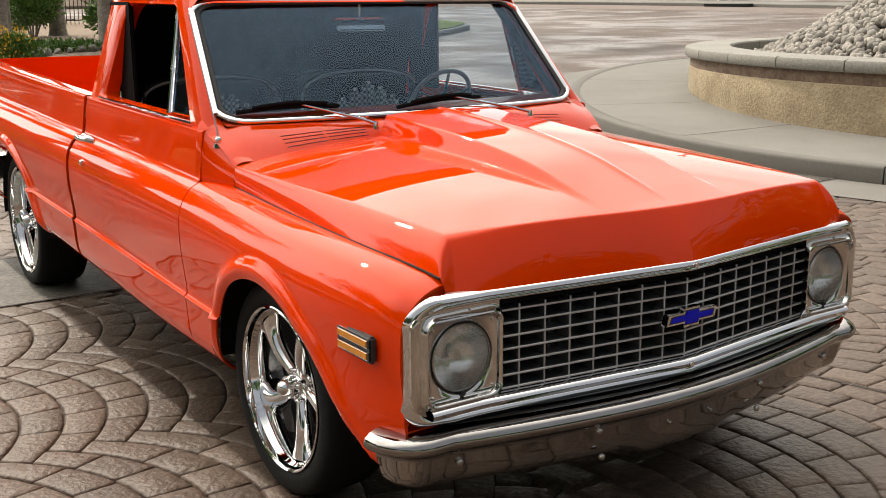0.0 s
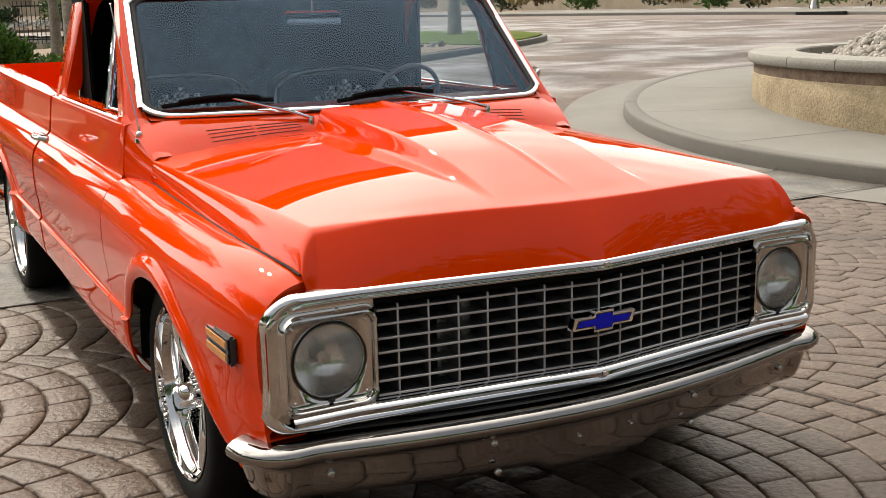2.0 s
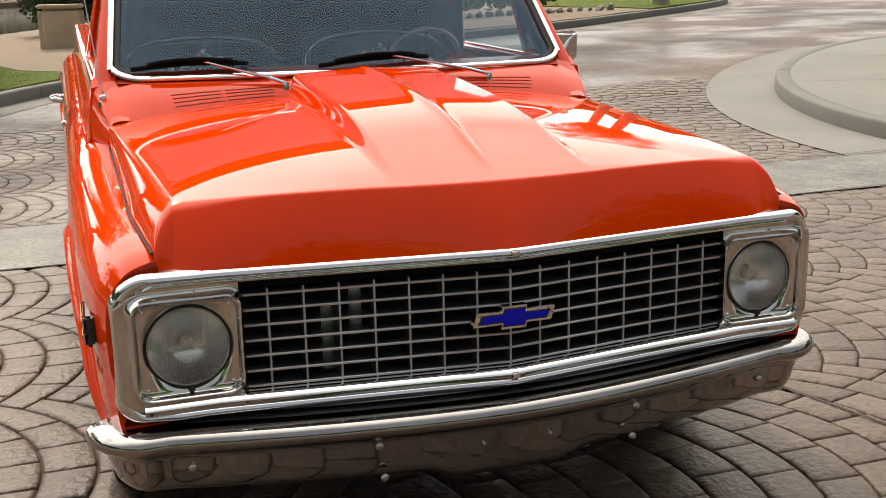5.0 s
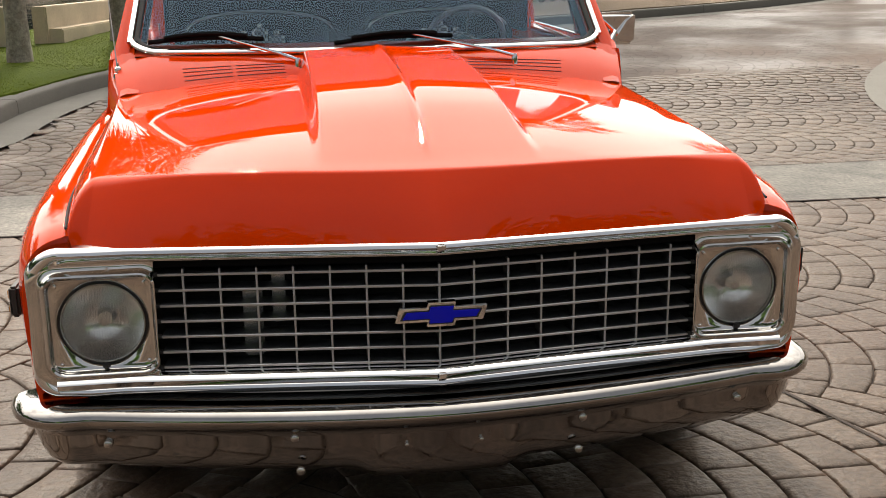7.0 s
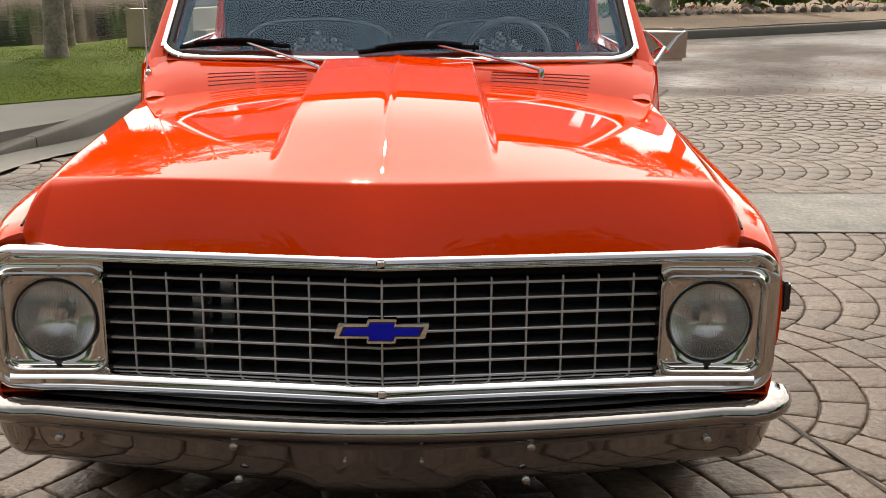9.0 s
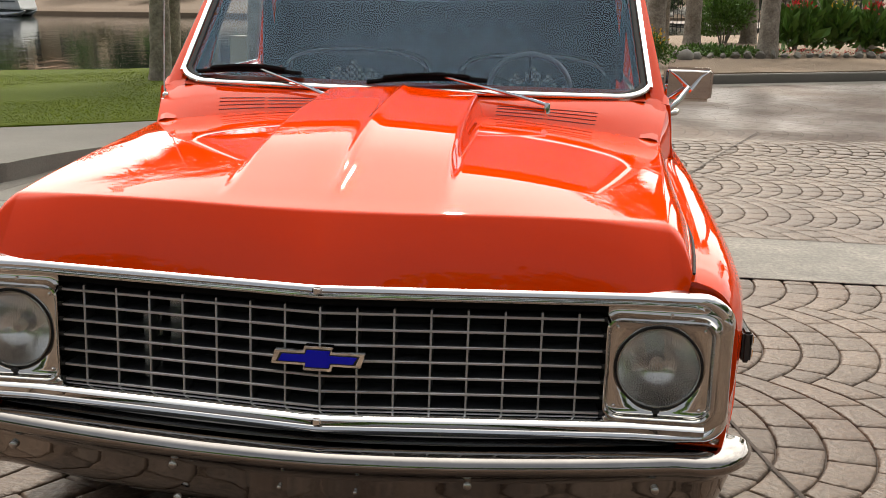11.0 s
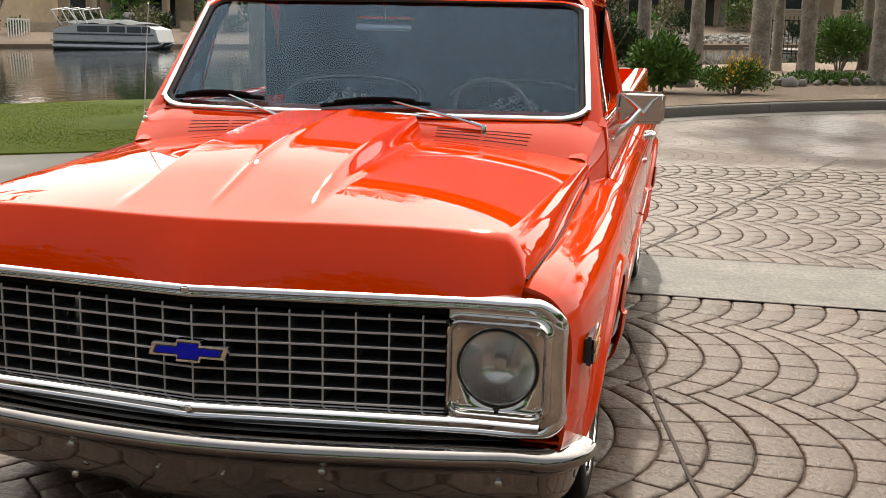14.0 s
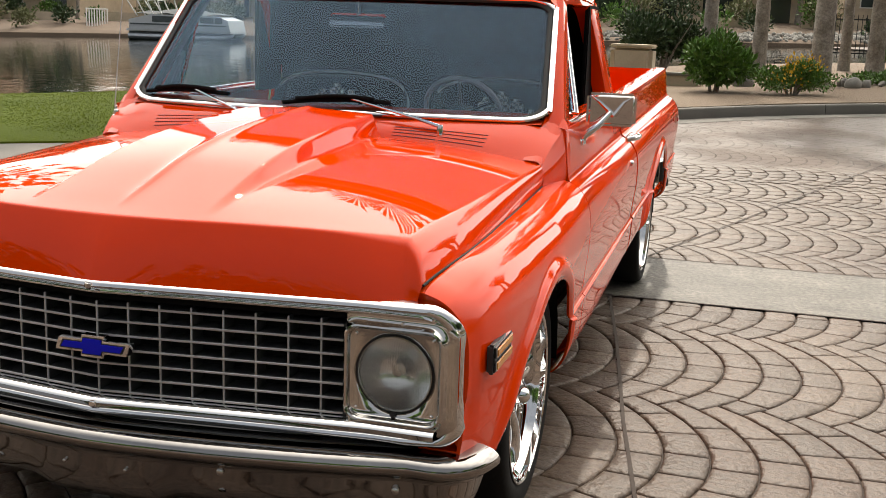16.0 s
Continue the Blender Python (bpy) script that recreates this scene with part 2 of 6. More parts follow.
def paving_material():
    """Stamped concrete in arched courses, for the driveway past the courses that are built."""
    m = material("far_paving", (0.106, 0.071, 0.051), 0.50, spec=0.24, grain=0.24, scale=40, stain=1.0, stain_scale=0.36, tint=(0.050, 0.030, 0.022))
    nt = m.node_tree
    b = nt.nodes["Principled BSDF"]

    def op(kind, a, c=None):
        n = nt.nodes.new("ShaderNodeMath")
        n.operation = kind
        for i, v in enumerate((a, c)):
            if v is None:
                continue
            if isinstance(v, (int, float)):
                n.inputs[i].default_value = v
            else:
                nt.links.new(v, n.inputs[i])
        return n.outputs[0]
    geo = nt.nodes.new("ShaderNodeNewGeometry")
    sep = nt.nodes.new("ShaderNodeSeparateXYZ")
    nt.links.new(geo.outputs["Position"], sep.inputs[0])
    x, y = sep.outputs["X"], sep.outputs["Y"]
    v = op("FRACT", op("DIVIDE", op("ADD", y, 101.21), 1.12))
    bow = op("POWER", op("SUBTRACT", op("MULTIPLY", v, 2.0), 1.0), 2.0)
    ring = op("DIVIDE", op("ADD", op("ADD", x, 100.0), op("MULTIPLY", bow, 0.237)), 0.163)
    fr = op("FRACT", ring)
    edge = op("MINIMUM", fr, op("SUBTRACT", 1.0, fr))
    shift = op("FRACT", op("MULTIPLY", op("FLOOR", ring), 0.37))
    cr = op("FRACT", op("ADD", op("MULTIPLY", v, 5.5), shift))
    edge2 = op("MINIMUM", cr, op("SUBTRACT", 1.0, cr))
    near = op("MINIMUM", edge, edge2)
    mr = nt.nodes.new("ShaderNodeMapRange")
    mr.inputs["From Min"].default_value, mr.inputs["From Max"].default_value = 0.005, 0.06
    nt.links.new(near, mr.inputs["Value"])
    bp = nt.nodes.new("ShaderNodeBump")
    bp.inputs["Distance"].default_value = 0.007
    bp.inputs["Strength"].default_value = 0.8
    nt.links.new(mr.outputs["Result"], bp.inputs["Height"])
    nt.links.new(bp.outputs["Normal"], b.inputs["Normal"])
    old = b.inputs["Base Color"].links[0].from_socket
    mx = nt.nodes.new("ShaderNodeMix")
    mx.data_type = "RGBA"
    mx.inputs["A"].default_value = (0.060, 0.042, 0.032, 1)
    nt.links.new(mr.outputs["Result"], mx.inputs["Factor"])
    nt.links.new(old, mx.inputs["B"])
    nt.links.new(mx.outputs["Result"], b.inputs["Base Color"])
    # worn sealer: glossy patches between dull ones
    seal = nt.nodes.new("ShaderNodeTexNoise")
    seal.inputs["Scale"].default_value = 0.55
    seal.inputs["Detail"].default_value = 5
    nt.links.new(geo.outputs["Position"], seal.inputs["Vector"])
    sm = nt.nodes.new("ShaderNodeMapRange")
    sm.inputs["From Min"].default_value, sm.inputs["From Max"].default_value = 0.40, 0.60
    sm.inputs["To Min"].default_value, sm.inputs["To Max"].default_value = 0.33, 0.66
    nt.links.new(seal.outputs["Fac"], sm.inputs["Value"])
    nt.links.new(sm.outputs["Result"], b.inputs["Roughness"])
    return m


PAVING = paving_material()


def tweed_material():
    m = material("tweed_cloth", (0.22, 0.21, 0.19), 0.95, grain=0.3, scale=200)
    nt = m.node_tree
    geo = nt.nodes.new("ShaderNodeNewGeometry")
    ch = nt.nodes.new("ShaderNodeTexChecker")
    ch.inputs["Scale"].default_value = 70
    ch.inputs["Color1"].default_value = (0.42, 0.41, 0.38, 1)
    ch.inputs["Color2"].default_value = (0.12, 0.12, 0.12, 1)
    nt.links.new(geo.outputs["Position"], ch.inputs["Vector"])
    nt.links.new(ch.outputs["Color"], nt.nodes["Principled BSDF"].inputs["Base Color"])
    return m


TWEED = tweed_material()


def water_material():
    m = material("lake_water", (0.008, 0.011, 0.008), 0.04, spec=0.22)
    nt = m.node_tree
    geo = nt.nodes.new("ShaderNodeNewGeometry")
    mp = nt.nodes.new("ShaderNodeMapping")
    mp.inputs["Scale"].default_value = (1.0, 0.45, 1.0)
    n = nt.nodes.new("ShaderNodeTexNoise")
    n.inputs["Scale"].default_value = 2.6
    n.inputs["Detail"].default_value = 4
    bp = nt.nodes.new("ShaderNodeBump")
    bp.inputs["Distance"].default_value = 0.02
    bp.inputs["Strength"].default_value = 0.5
    nt.links.new(geo.outputs["Position"], mp.inputs["Vector"])
    nt.links.new(mp.outputs["Vector"], n.inputs["Vector"])
    nt.links.new(n.outputs["Fac"], bp.inputs["Height"])
    nt.links.new(bp.outputs["Normal"], nt.nodes["Principled BSDF"].inputs["Normal"])
    return m


WATER = water_material()


# ---- mesh helpers ----
def part(name, bm, mat, parent=None, label="", smooth=True, at=None):
    """Links a bmesh as one mesh object, under its thing or part."""
    me = bpy.data.meshes.new(name)
    bm.to_mesh(me)
    bm.free()
    for mm in (mat if isinstance(mat, (list, tuple)) else (mat,)):
        me.materials.append(mm)
    if smooth:
        me.shade_smooth()
        me.set_sharp_from_angle(angle=radians(38))
    ob = new(name, me)
    if at is not None:
        ob.matrix_basis = at
    if parent is not None:
        ob.parent = parent
    if label:
        ob["label"] = label
    return ob


def thing(name, label, category, at=(0, 0, 0), group="", kind=""):
    ob = new(name)
    ob.empty_display_size = 0.1
    ob.location = at
    return tagged(ob, label, category, group, kind)


def add_box(bm, c, s, bevel=0.0, m=None, seg=2):
    """A box of size s round c, with rounded edges, turned by m."""
    g = bmesh.ops.create_cube(bm, size=1.0, matrix=(m or Matrix()) @ Matrix.Translation(c) @ Matrix.Diagonal((*s, 1)))
    if bevel:
        es = list({e for v in g["verts"] for e in v.link_edges})
        bmesh.ops.bevel(bm, geom=es, offset=bevel, segments=seg, affect="EDGES", clamp_overlap=True)


def box(c, s, bevel=0.0, m=None, seg=2):
    bm = bmesh.new()
    add_box(bm, c, s, bevel, m, seg)
    return bm


def add_grid(bm, rows, closed=False):
    """Quads over rows of points of equal length."""
    vs = [[bm.verts.new(p) for p in r] for r in rows]
    for a, b in zip(vs, vs[1:]):
        n = len(a)
        for i in range(n if closed else n - 1):
            j = (i + 1) % n
            try:
                bm.faces.new((a[i], a[j], b[j], b[i]))
            except ValueError:
                pass
    return vs


def sheet(rows, closed=False):
    bm = bmesh.new()
    add_grid(bm, rows, closed)
    bmesh.ops.recalc_face_normals(bm, faces=bm.faces)
    return bm


def add_tube(bm, pts, r, n=10, caps=True, flat=1.0):
    """A round bar through pts; r is a number or one for each point."""
    pts = [Vector(p) for p in pts]
    rows, up = [], None
    for i, p in enumerate(pts):
        d = (pts[min(i + 1, len(pts) - 1)] - pts[max(i - 1, 0)]).normalized()
        if up is None:
            up = Vector((0, 0, 1)) if abs(d.z) < 0.9 else Vector((1, 0, 0))
        s = d.cross(up).normalized()
        up = s.cross(d).normalized()
        rr = r[i] if isinstance(r, (list, tuple)) else r
        rows.append([p + (s * math.cos(a) + up * math.sin(a) * flat) * rr for a in (2 * math.pi * k / n for k in range(n))])
    vs = add_grid(bm, rows, True)
    if caps:
        bm.faces.new(vs[0][::-1])
        bm.faces.new(vs[-1])


def tube(pts, r, n=10, caps=True, flat=1.0):
    bm = bmesh.new()
    add_tube(bm, pts, r, n, caps, flat)
    bmesh.ops.recalc_face_normals(bm, faces=bm.faces)
    return bm


def add_lathe(bm, prof, n=48, m=None):
    """Turns a profile of (radius, height) round z, then moves it by m."""
    m = m or Matrix()
    add_grid(bm, [[m @ Vector((r * math.cos(a), r * math.sin(a), h)) for a in (2 * math.pi * k / n for k in range(n))] for r, h in prof], True)


def lathe(prof, n=48, m=None):
    bm = bmesh.new()
    add_lathe(bm, prof, n, m)
    bmesh.ops.remove_doubles(bm, verts=bm.verts, dist=1e-5)
    bmesh.ops.recalc_face_normals(bm, faces=bm.faces)
    return bm


def add_sweep(bm, prof, path, closed=False, up=(0, 0, 1)):
    """Sweeps a closed profile of (out, up) along a path of points."""
    path = [Vector(p) for p in path]
    rows, n = [], len(path)
    for i, p in enumerate(path):
        a = path[(i - 1) % n] if closed else path[max(i - 1, 0)]
        b = path[(i + 1) % n] if closed else path[min(i + 1, n - 1)]
        d = (b - a).normalized()
        u = Vector(up)
        s = d.cross(u).normalized()
        rows.append([p + s * o + u * h for o, h in prof])
    if closed:
        rows.append(rows[0])
    vs = add_grid(bm, rows, True)
    if not closed:
        bm.faces.new(vs[0][::-1])
        bm.faces.new(vs[-1])
    bmesh.ops.remove_doubles(bm, verts=bm.verts, dist=1e-5)
    bmesh.ops.recalc_face_normals(bm, faces=bm.faces)


def sweep(prof, path, closed=False, up=(0, 0, 1)):
    bm = bmesh.new()
    add_sweep(bm, prof, path, closed, up)
    return bm


def smooth_line(pts, n):
    """A Catmull-Rom curve through pts, n steps a span."""
    pts = [Vector(p) for p in pts]
    out = []
    for i in range(len(pts) - 1):
        p0, p1, p2, p3 = pts[max(i - 1, 0)], pts[i], pts[i + 1], pts[min(i + 2, len(pts) - 1)]
        for k in range(n):
            t = k / n
            out.append(0.5 * (2 * p1 + (p2 - p0) * t + (2 * p0 - 5 * p1 + 4 * p2 - p3) * t * t + (3 * p1 - p0 - 3 * p2 + p3) * t ** 3))
    return out + [pts[-1]]


def rounded(w, h, r, n=6):
    """A rounded rectangle of half sizes w, h, as (a, b) pairs."""
    return [(sx * (w - r) + r * math.cos(q), sy * (h - r) + r * math.sin(q))
            for sx, sy, q0 in ((1, 1, 0), (-1, 1, 90), (-1, -1, 180), (1, -1, 270)) for q in (radians(q0 + 90 * k / n) for k in range(n + 1))]


def step(a, b, x):
    t = min(1.0, max(0.0, (x - a) / (b - a)))
    return t * t * (3 - 2 * t)


def level(x, y):
    """The lie of the land: flat round the truck, then a gentle rise."""
    return step(5, 15, math.hypot(x, y)) * (0.021 * x + 0.0167 * y)


# ---- the pickup truck ----
# x to the driver's side, y to the tail, grille at y = 0
ip = np.interp


def curve(x, xs, ys):
    """A smooth curve through the points that does not overshoot them."""
    x = min(max(float(x), xs[0]), xs[-1])
    n = len(xs)
    d = [(ys[i + 1] - ys[i]) / (xs[i + 1] - xs[i]) for i in range(n - 1)]

    def tangent(i):
        if i == 0 or i == n - 1:
            return d[0] if i == 0 else d[-1]
        a, b = d[i - 1], d[i]
        return 0.0 if a * b <= 0 else 2 * a * b / (a + b)
    i = max(k for k in range(n - 1) if xs[k] <= x)
    h = xs[i + 1] - xs[i]
    t = (x - xs[i]) / h
    return ((1 + 2 * t) * (1 - t) ** 2 * ys[i] + t * (1 - t) ** 2 * h * tangent(i) + t * t * (3 - 2 * t) * ys[i + 1] + t * t * (t - 1) * h * tangent(i + 1))


truck = thing("pickup_truck", "glossy orange classic short-bed pickup truck with chrome trim", "pickup truck", (0, 0.7, 0))
TRUCK_OFF = Matrix.Translation((0, -0.7, 0))


def tpart(name, bm, mat, parent=None, label="", smooth=True):
    bmesh.ops.transform(bm, matrix=TRUCK_OFF, verts=bm.verts)
    return part(name, bm, mat, parent or truck, label, smooth)


def face_out(bm, way):
    """Turns every face to look that way."""
    bm.normal_update()
    for f in bm.faces:
        if f.normal.dot(way) < 0:
            f.normal_flip()


def z_top(y):       # top of fenders, shoulder of doors and bed
    return curve(y, [0, 0.07, 0.25, 0.5, 0.9, 1.3, 2.75, 5.05], [0.810, 0.846, 0.866, 0.878, 0.899, 0.925, 0.972, 1.045])


def z_low(y):
    return curve(y, [0, 0.3, 1.1, 1.7, 2.65, 5.05], [0.325, 0.290, 0.296, 0.305, 0.352, 0.45])


def z_crease(y):
    return curve(y, [0, 1.25, 2.5, 5.05], [0.475, 0.515, 0.568, 0.655])


def z_sill(y):
    return curve(y, [1.3, 2.75, 3.7, 5.05], [1.100, 1.132, 1.163, 1.215])


def taper(y):
    return curve(y, [-0.02, 0.03, 0.10, 0.25, 0.5, 0.9], [0.925, 0.935, 0.955, 0.976, 0.991, 1.0])


def side_profile(y, upper):
    zt, zl, zc = z_top(y), z_low(y), z_crease(y)
    g = step(0.55, 0.95, y)      # the crease begins behind the front wheel
    p = [(0.900 + 0.04 * (1 - g), zl), (0.945 + 0.02 * (1 - g), zl + 0.03), (0.972, zl + 0.085), (0.981 + 0.002 * g, zc - 0.012), (0.982 + 0.006 * g, zc), (0.983 - 0.007 * g, zc + 0.016), (0.985 - 0.004 * g, zc + 0.08), (0.990, zt - 0.24), (0.992, zt - 0.16), (0.986, zt - 0.10),
         (0.970, zt - 0.060), (0.944, zt - 0.027), (0.915, zt - 0.009)]
    if upper:
        zs = z_sill(y)
        p += [(0.906, zt + 0.002), (0.902, zt + 0.02), (0.897, zt + 0.06), (0.886, zs - 0.012), (0.878, zs), (0.862, zs + 0.003)]
    else:
        p += [(0.88, zt + 0.002), (0.845, zt + 0.003), (0.800, zt + 0.0020)]
    k = taper(y)
    q = smooth_line([(a * (k if a > 0.87 else (k + 1) / 2), 0, b) for a, b in p], 6)
    return [(v.x, v.z) for v in q]


OPEN_A = [-40, -10, 6, 36, 67, 84, 109, 132, 153, 166, 175, 183, 200]
OPEN_FRONT = [0.480, 0.372, 0.354, 0.352, 0.352, 0.352, 0.353, 0.360, 0.402, 0.440, 0.484, 0.580, 0.700]
OPEN_REAR = [0.520, 0.470, 0.450, 0.425, 0.415, 0.415, 0.420, 0.440, 0.480, 0.515, 0.550, 0.600, 0.680]


def opening(dy, dz, rear=False):
    """Radius of the wheel opening in that direction; it runs out forwards at the foot."""
    a = math.degrees(math.atan2(dz, dy))
    return float(ip(a + 360 if a < -60 else a, OPEN_A, OPEN_REAR if rear else OPEN_FRONT))


def side_panel(y0, y1, upper, sign, arch=None):
    """A panel of the truck's side, with a flared wheel opening round arch = (y, z)."""
    n = max(8, int((y1 - y0) / (0.009 if arch else 0.03)))
    bm = bmesh.new()
    rows = []
    for i in range(n + 1):
        y = y0 + (y1 - y0) * i / n
        rows.append([Vector((a, y, b)) for a, b in side_profile(y, upper)])
    add_grid(bm, rows)
    if y0 < 0.1:
        for v in bm.verts:
            zt = z_top(v.co.y)
            v.co.y -= 0.024 * step(zt - 0.10, zt - 0.01, v.co.z) * (1 - step(y0, y0 + 0.07, v.co.y))
    if arch:
        ay, az = arch

        def polar(v):
            dy, dz = v.co.y - ay, v.co.z - az
            return dy, dz, math.hypot(dy, dz), opening(dy, dz, ay > 2)
        inside = set()
        for v in bm.verts:
            dy, dz, r, ro = polar(v)
            if v.co.x > 0.8 and r < ro:
                inside.add(v)
        bmesh.ops.delete(bm, geom=[f for f in bm.faces if all(v in inside for v in f.verts)], context="FACES")
        for v in bm.verts:
            dy, dz, r, ro = polar(v)
            if v in inside and v.link_faces:
                v.co.y, v.co.z = ay + dy * ro / r, az + dz * ro / r
                r = ro
            if r < ro + 0.11 and v.co.z < z_top(v.co.y) - 0.03:
                fade = step(az - 0.05, az + 0.12, v.co.z)
                lip = 0.019 * (1 - step(ro + 0.038, ro + 0.072, r)) - 0.008 * (1 - step(ro, ro + 0.02, r))
                v.co.x = v.co.x + fade * lip
        bmesh.ops.delete(bm, geom=[v for v in bm.verts if not v.link_faces], context="VERTS")
    # turn every free edge inwards, so that the panel has thickness
    free = [e for e in bm.edges if len(e.link_faces) == 1]
    g = bmesh.ops.extrude_edge_only(bm, edges=free)
    for v in (x for x in g["geom"] if isinstance(x, bmesh.types.BMVert)):
        v.co.x -= 0.009
        if arch:
            dy, dz = v.co.y - arch[0], v.co.z - arch[1]
            r = math.hypot(dy, dz)
            if 0.01 < r < opening(dy, dz, arch[0] > 2) + 0.02:
                v.co.y += dy / r * 0.006
                v.co.z += dz / r * 0.006
    if sign < 0:
        for v in bm.verts:
            v.co.x = -v.co.x
    bmesh.ops.recalc_face_normals(bm, faces=bm.faces)
    return bm


FRONT_AXLE, REAR_AXLE = (0.750, 0.358), (3.975, 0.372)
doors = {}
for sign, side in ((1, "driver"), (-1, "passenger")):
    tpart("front_fender", side_panel(0.026, 1.372, False, sign, FRONT_AXLE), PAINT)
    edge = [(a, b) for a, b in side_profile(0.026, False) if b > 0.44]
    tpart("fender_nose", sheet([[Vector((sign * (a + (0.78 - a) * k), 0.004 + 0.05 * k + 0.022 * (1 - step(z_top(0.026) - 0.10, z_top(0.026) - 0.01, b)), b + (0.66 - b) * k * 0.45 - 0.001)) for a, b in edge] for k in (0.0, 0.08, 0.3, 0.7)]), PAINT)
    doors[sign] = tpart("door", side_panel(1.380, 2.730, True, sign), PAINT)
    tpart("bed_side", side_panel(2.772, 5.04, True, sign, REAR_AXLE), PAINT)
    # cab side above the cowl, between fender top and pillar
    rows = []
    for i in range(9):
        y = 1.2085 + (1.420 - 1.2085) * i / 8
        zt = z_top(y) + 0.002 * step(1.36, 1.39, y)
        top = float(ip(y, [1.2, 1.30, 1.42], [1.0, 1.045, 1.135]))
        k = max(0.0, min(1.0, (y - 1.2) / 0.2)) * 0.056
        rows.append([Vector((sign * a, y, b)) for a, b in ((0.846 + k, zt - 0.004), (0.848 + k, zt + 0.004), (0.847 + k, zt + 0.02), (0.842 + k, (zt + top) / 2), (0.838 + k * 0.8, top - 0.016), (0.828 + k * 0.8, top - 0.003), (0.81 + k * 0.6, top + 0.002), (0.775 + k * 0.5, top + 0.003))])
    tpart("cowl_side", sheet(rows), PAINT)

# wheel wells and underbody, all dark
for sign in (1, -1):
    for (ay, az), y0, y1 in ((FRONT_AXLE, 0.06, 1.30), (REAR_AXLE, 3.05, 4.2)):
        rows = []
        for x in (0.925, 0.62):
            rows.append([Vector((sign * x, ay + 0.47 * math.cos(q), az + 0.42 * math.sin(q))) for q in (radians(-4 + 188 * k / 24) for k in range(25))])
        tpart("wheel_well", sheet(rows), DARK)
        tpart("wheel_well_wall", box((sign * 0.61, ay, az + 0.1), (0.02, 0.9, 0.66)), DARK)
tpart("frame_rails", box((0, 2.55, 0.42), (1.22, 4.8, 0.14), 0.02), DARK)
tpart("engine_bay", box((0, 0.66, 0.60), (1.22, 1.1, 0.40), 0.02), DARK)
tpart("radiator_support", box((0, 0.115, 0.62), (1.66, 0.02, 0.36), 0.004), DARK)
tpart("cab_floor", box((0, 2.02, 0.47), (1.76, 1.38, 0.05), 0.01), DARK)


# -- hood --
def hood_point(c, v):
    """c: -1..1 over the hood's width out to its side crease, past 1 down to the gap; v: 0 at the front crease, 1 at the cowl."""
    s, a = (1 if c >= 0 else -1), abs(c)
    ca = min(a, 1.0)
    yf = -0.030 + 0.088 * ca ** 2.2
    y = yf + (1.205 - yf) * v
    xc = curve(y, [0.05, 1.2], [0.752, 0.838])
    zc = curve(y, [0.05, 0.2, 0.35, 0.7, 1.05, 1.2], [0.941, 0.952, 0.961, 0.976, 0.988, 0.993])
    zm = curve(y, [-0.03, 0.03, 0.1, 0.2, 0.3, 0.4, 0.55, 0.7, 0.85, 1.0, 1.2], [0.953, 0.966, 0.980, 0.9965, 1.010, 1.0210, 1.0335, 1.0425, 1.0495, 1.0545, 1.058])
    x = ca * 0.62 if a < 0.5 else 0.31 + (xc - 0.31) * (ca - 0.5) / 0.5
    z = zc + (zm - zc) * (1 - (x / xc) ** 2.4)
    h = curve(y, [0.02, 0.15, 0.35, 0.6, 1.2], [0, 0.012, 0.040, 0.060, 0.084])
    wall = 1 - step(0.236, 0.272, x)
    z += h * wall * (1 - 0.10 * x / 0.24)
    z += wall * 0.006 * math.exp(-(x / 0.012) ** 2) * step(0.0, 0.2, y)
    if a > 1:
        w = (a - 1) / 0.25
        zg = z_top(max(y, 0.0)) + 0.001
        xg = curve(y, [0.0, 0.06, 0.16, 0.35, 1.2], [0.806, 0.812, 0.826, 0.840, 0.845])
        yg = y - 0.05 * (1 - v) ** 6 * w
        bulge = math.sin(w * math.pi) * 0.006
        x, y, z = xc + (xg - xc) * w ** 0.8 + bulge, yg, z + (zg - z) * w ** 1.15 + bulge
    return Vector((s * x, y, z))


def hood_lip(c, w):
    """The face from the front crease (w = 1) down to the grille moulding (w = 0)."""
    top = hood_point(c, 0)
    a = abs(c)
    s = 1 if c >= 0 else -1
    xb = 0.775 * min(a, 1) if a <= 1 else 0.775 + 0.028 * (a - 1) / 0.25
    yb = -0.082 * max(0.0, 1 - xb / 0.70) - 0.022 + 0.026 * step(0.70, 0.836, xb)
    zb = 0.8015 - 0.003 * (xb / 0.836) ** 3
    bot = Vector((s * xb, yb, zb))
    p = bot + (top - bot) * w
    p.y -= 0.006 * math.sin(w * math.pi)
    return p


cols = sorted({*[round(i * 0.025, 4) for i in range(0, 41)], *[round(0.36 + i * 0.0065, 4) for i in range(16)], 0.006, 0.012, 0.02, 0.988, 0.996, 1.006, 1.014, *[1 + 0.25 * k / 8 for k in range(1, 9)]})
cols = [-c for c in reversed(cols) if c > 0] + cols
def hood_nose(c, t):
    """The rounded crease between the front face (t = 0) and the top (t = 1), softer towards the corners."""
    s = step(0.75, 1.1, abs(c))
    a, b, m = hood_lip(c, 0.955 - 0.12 * s), hood_point(c, 0.005 + 0.016 * s), hood_point(c, 0)
    return a * (1 - t) ** 2 + m * 2 * t * (1 - t) + b * t * t


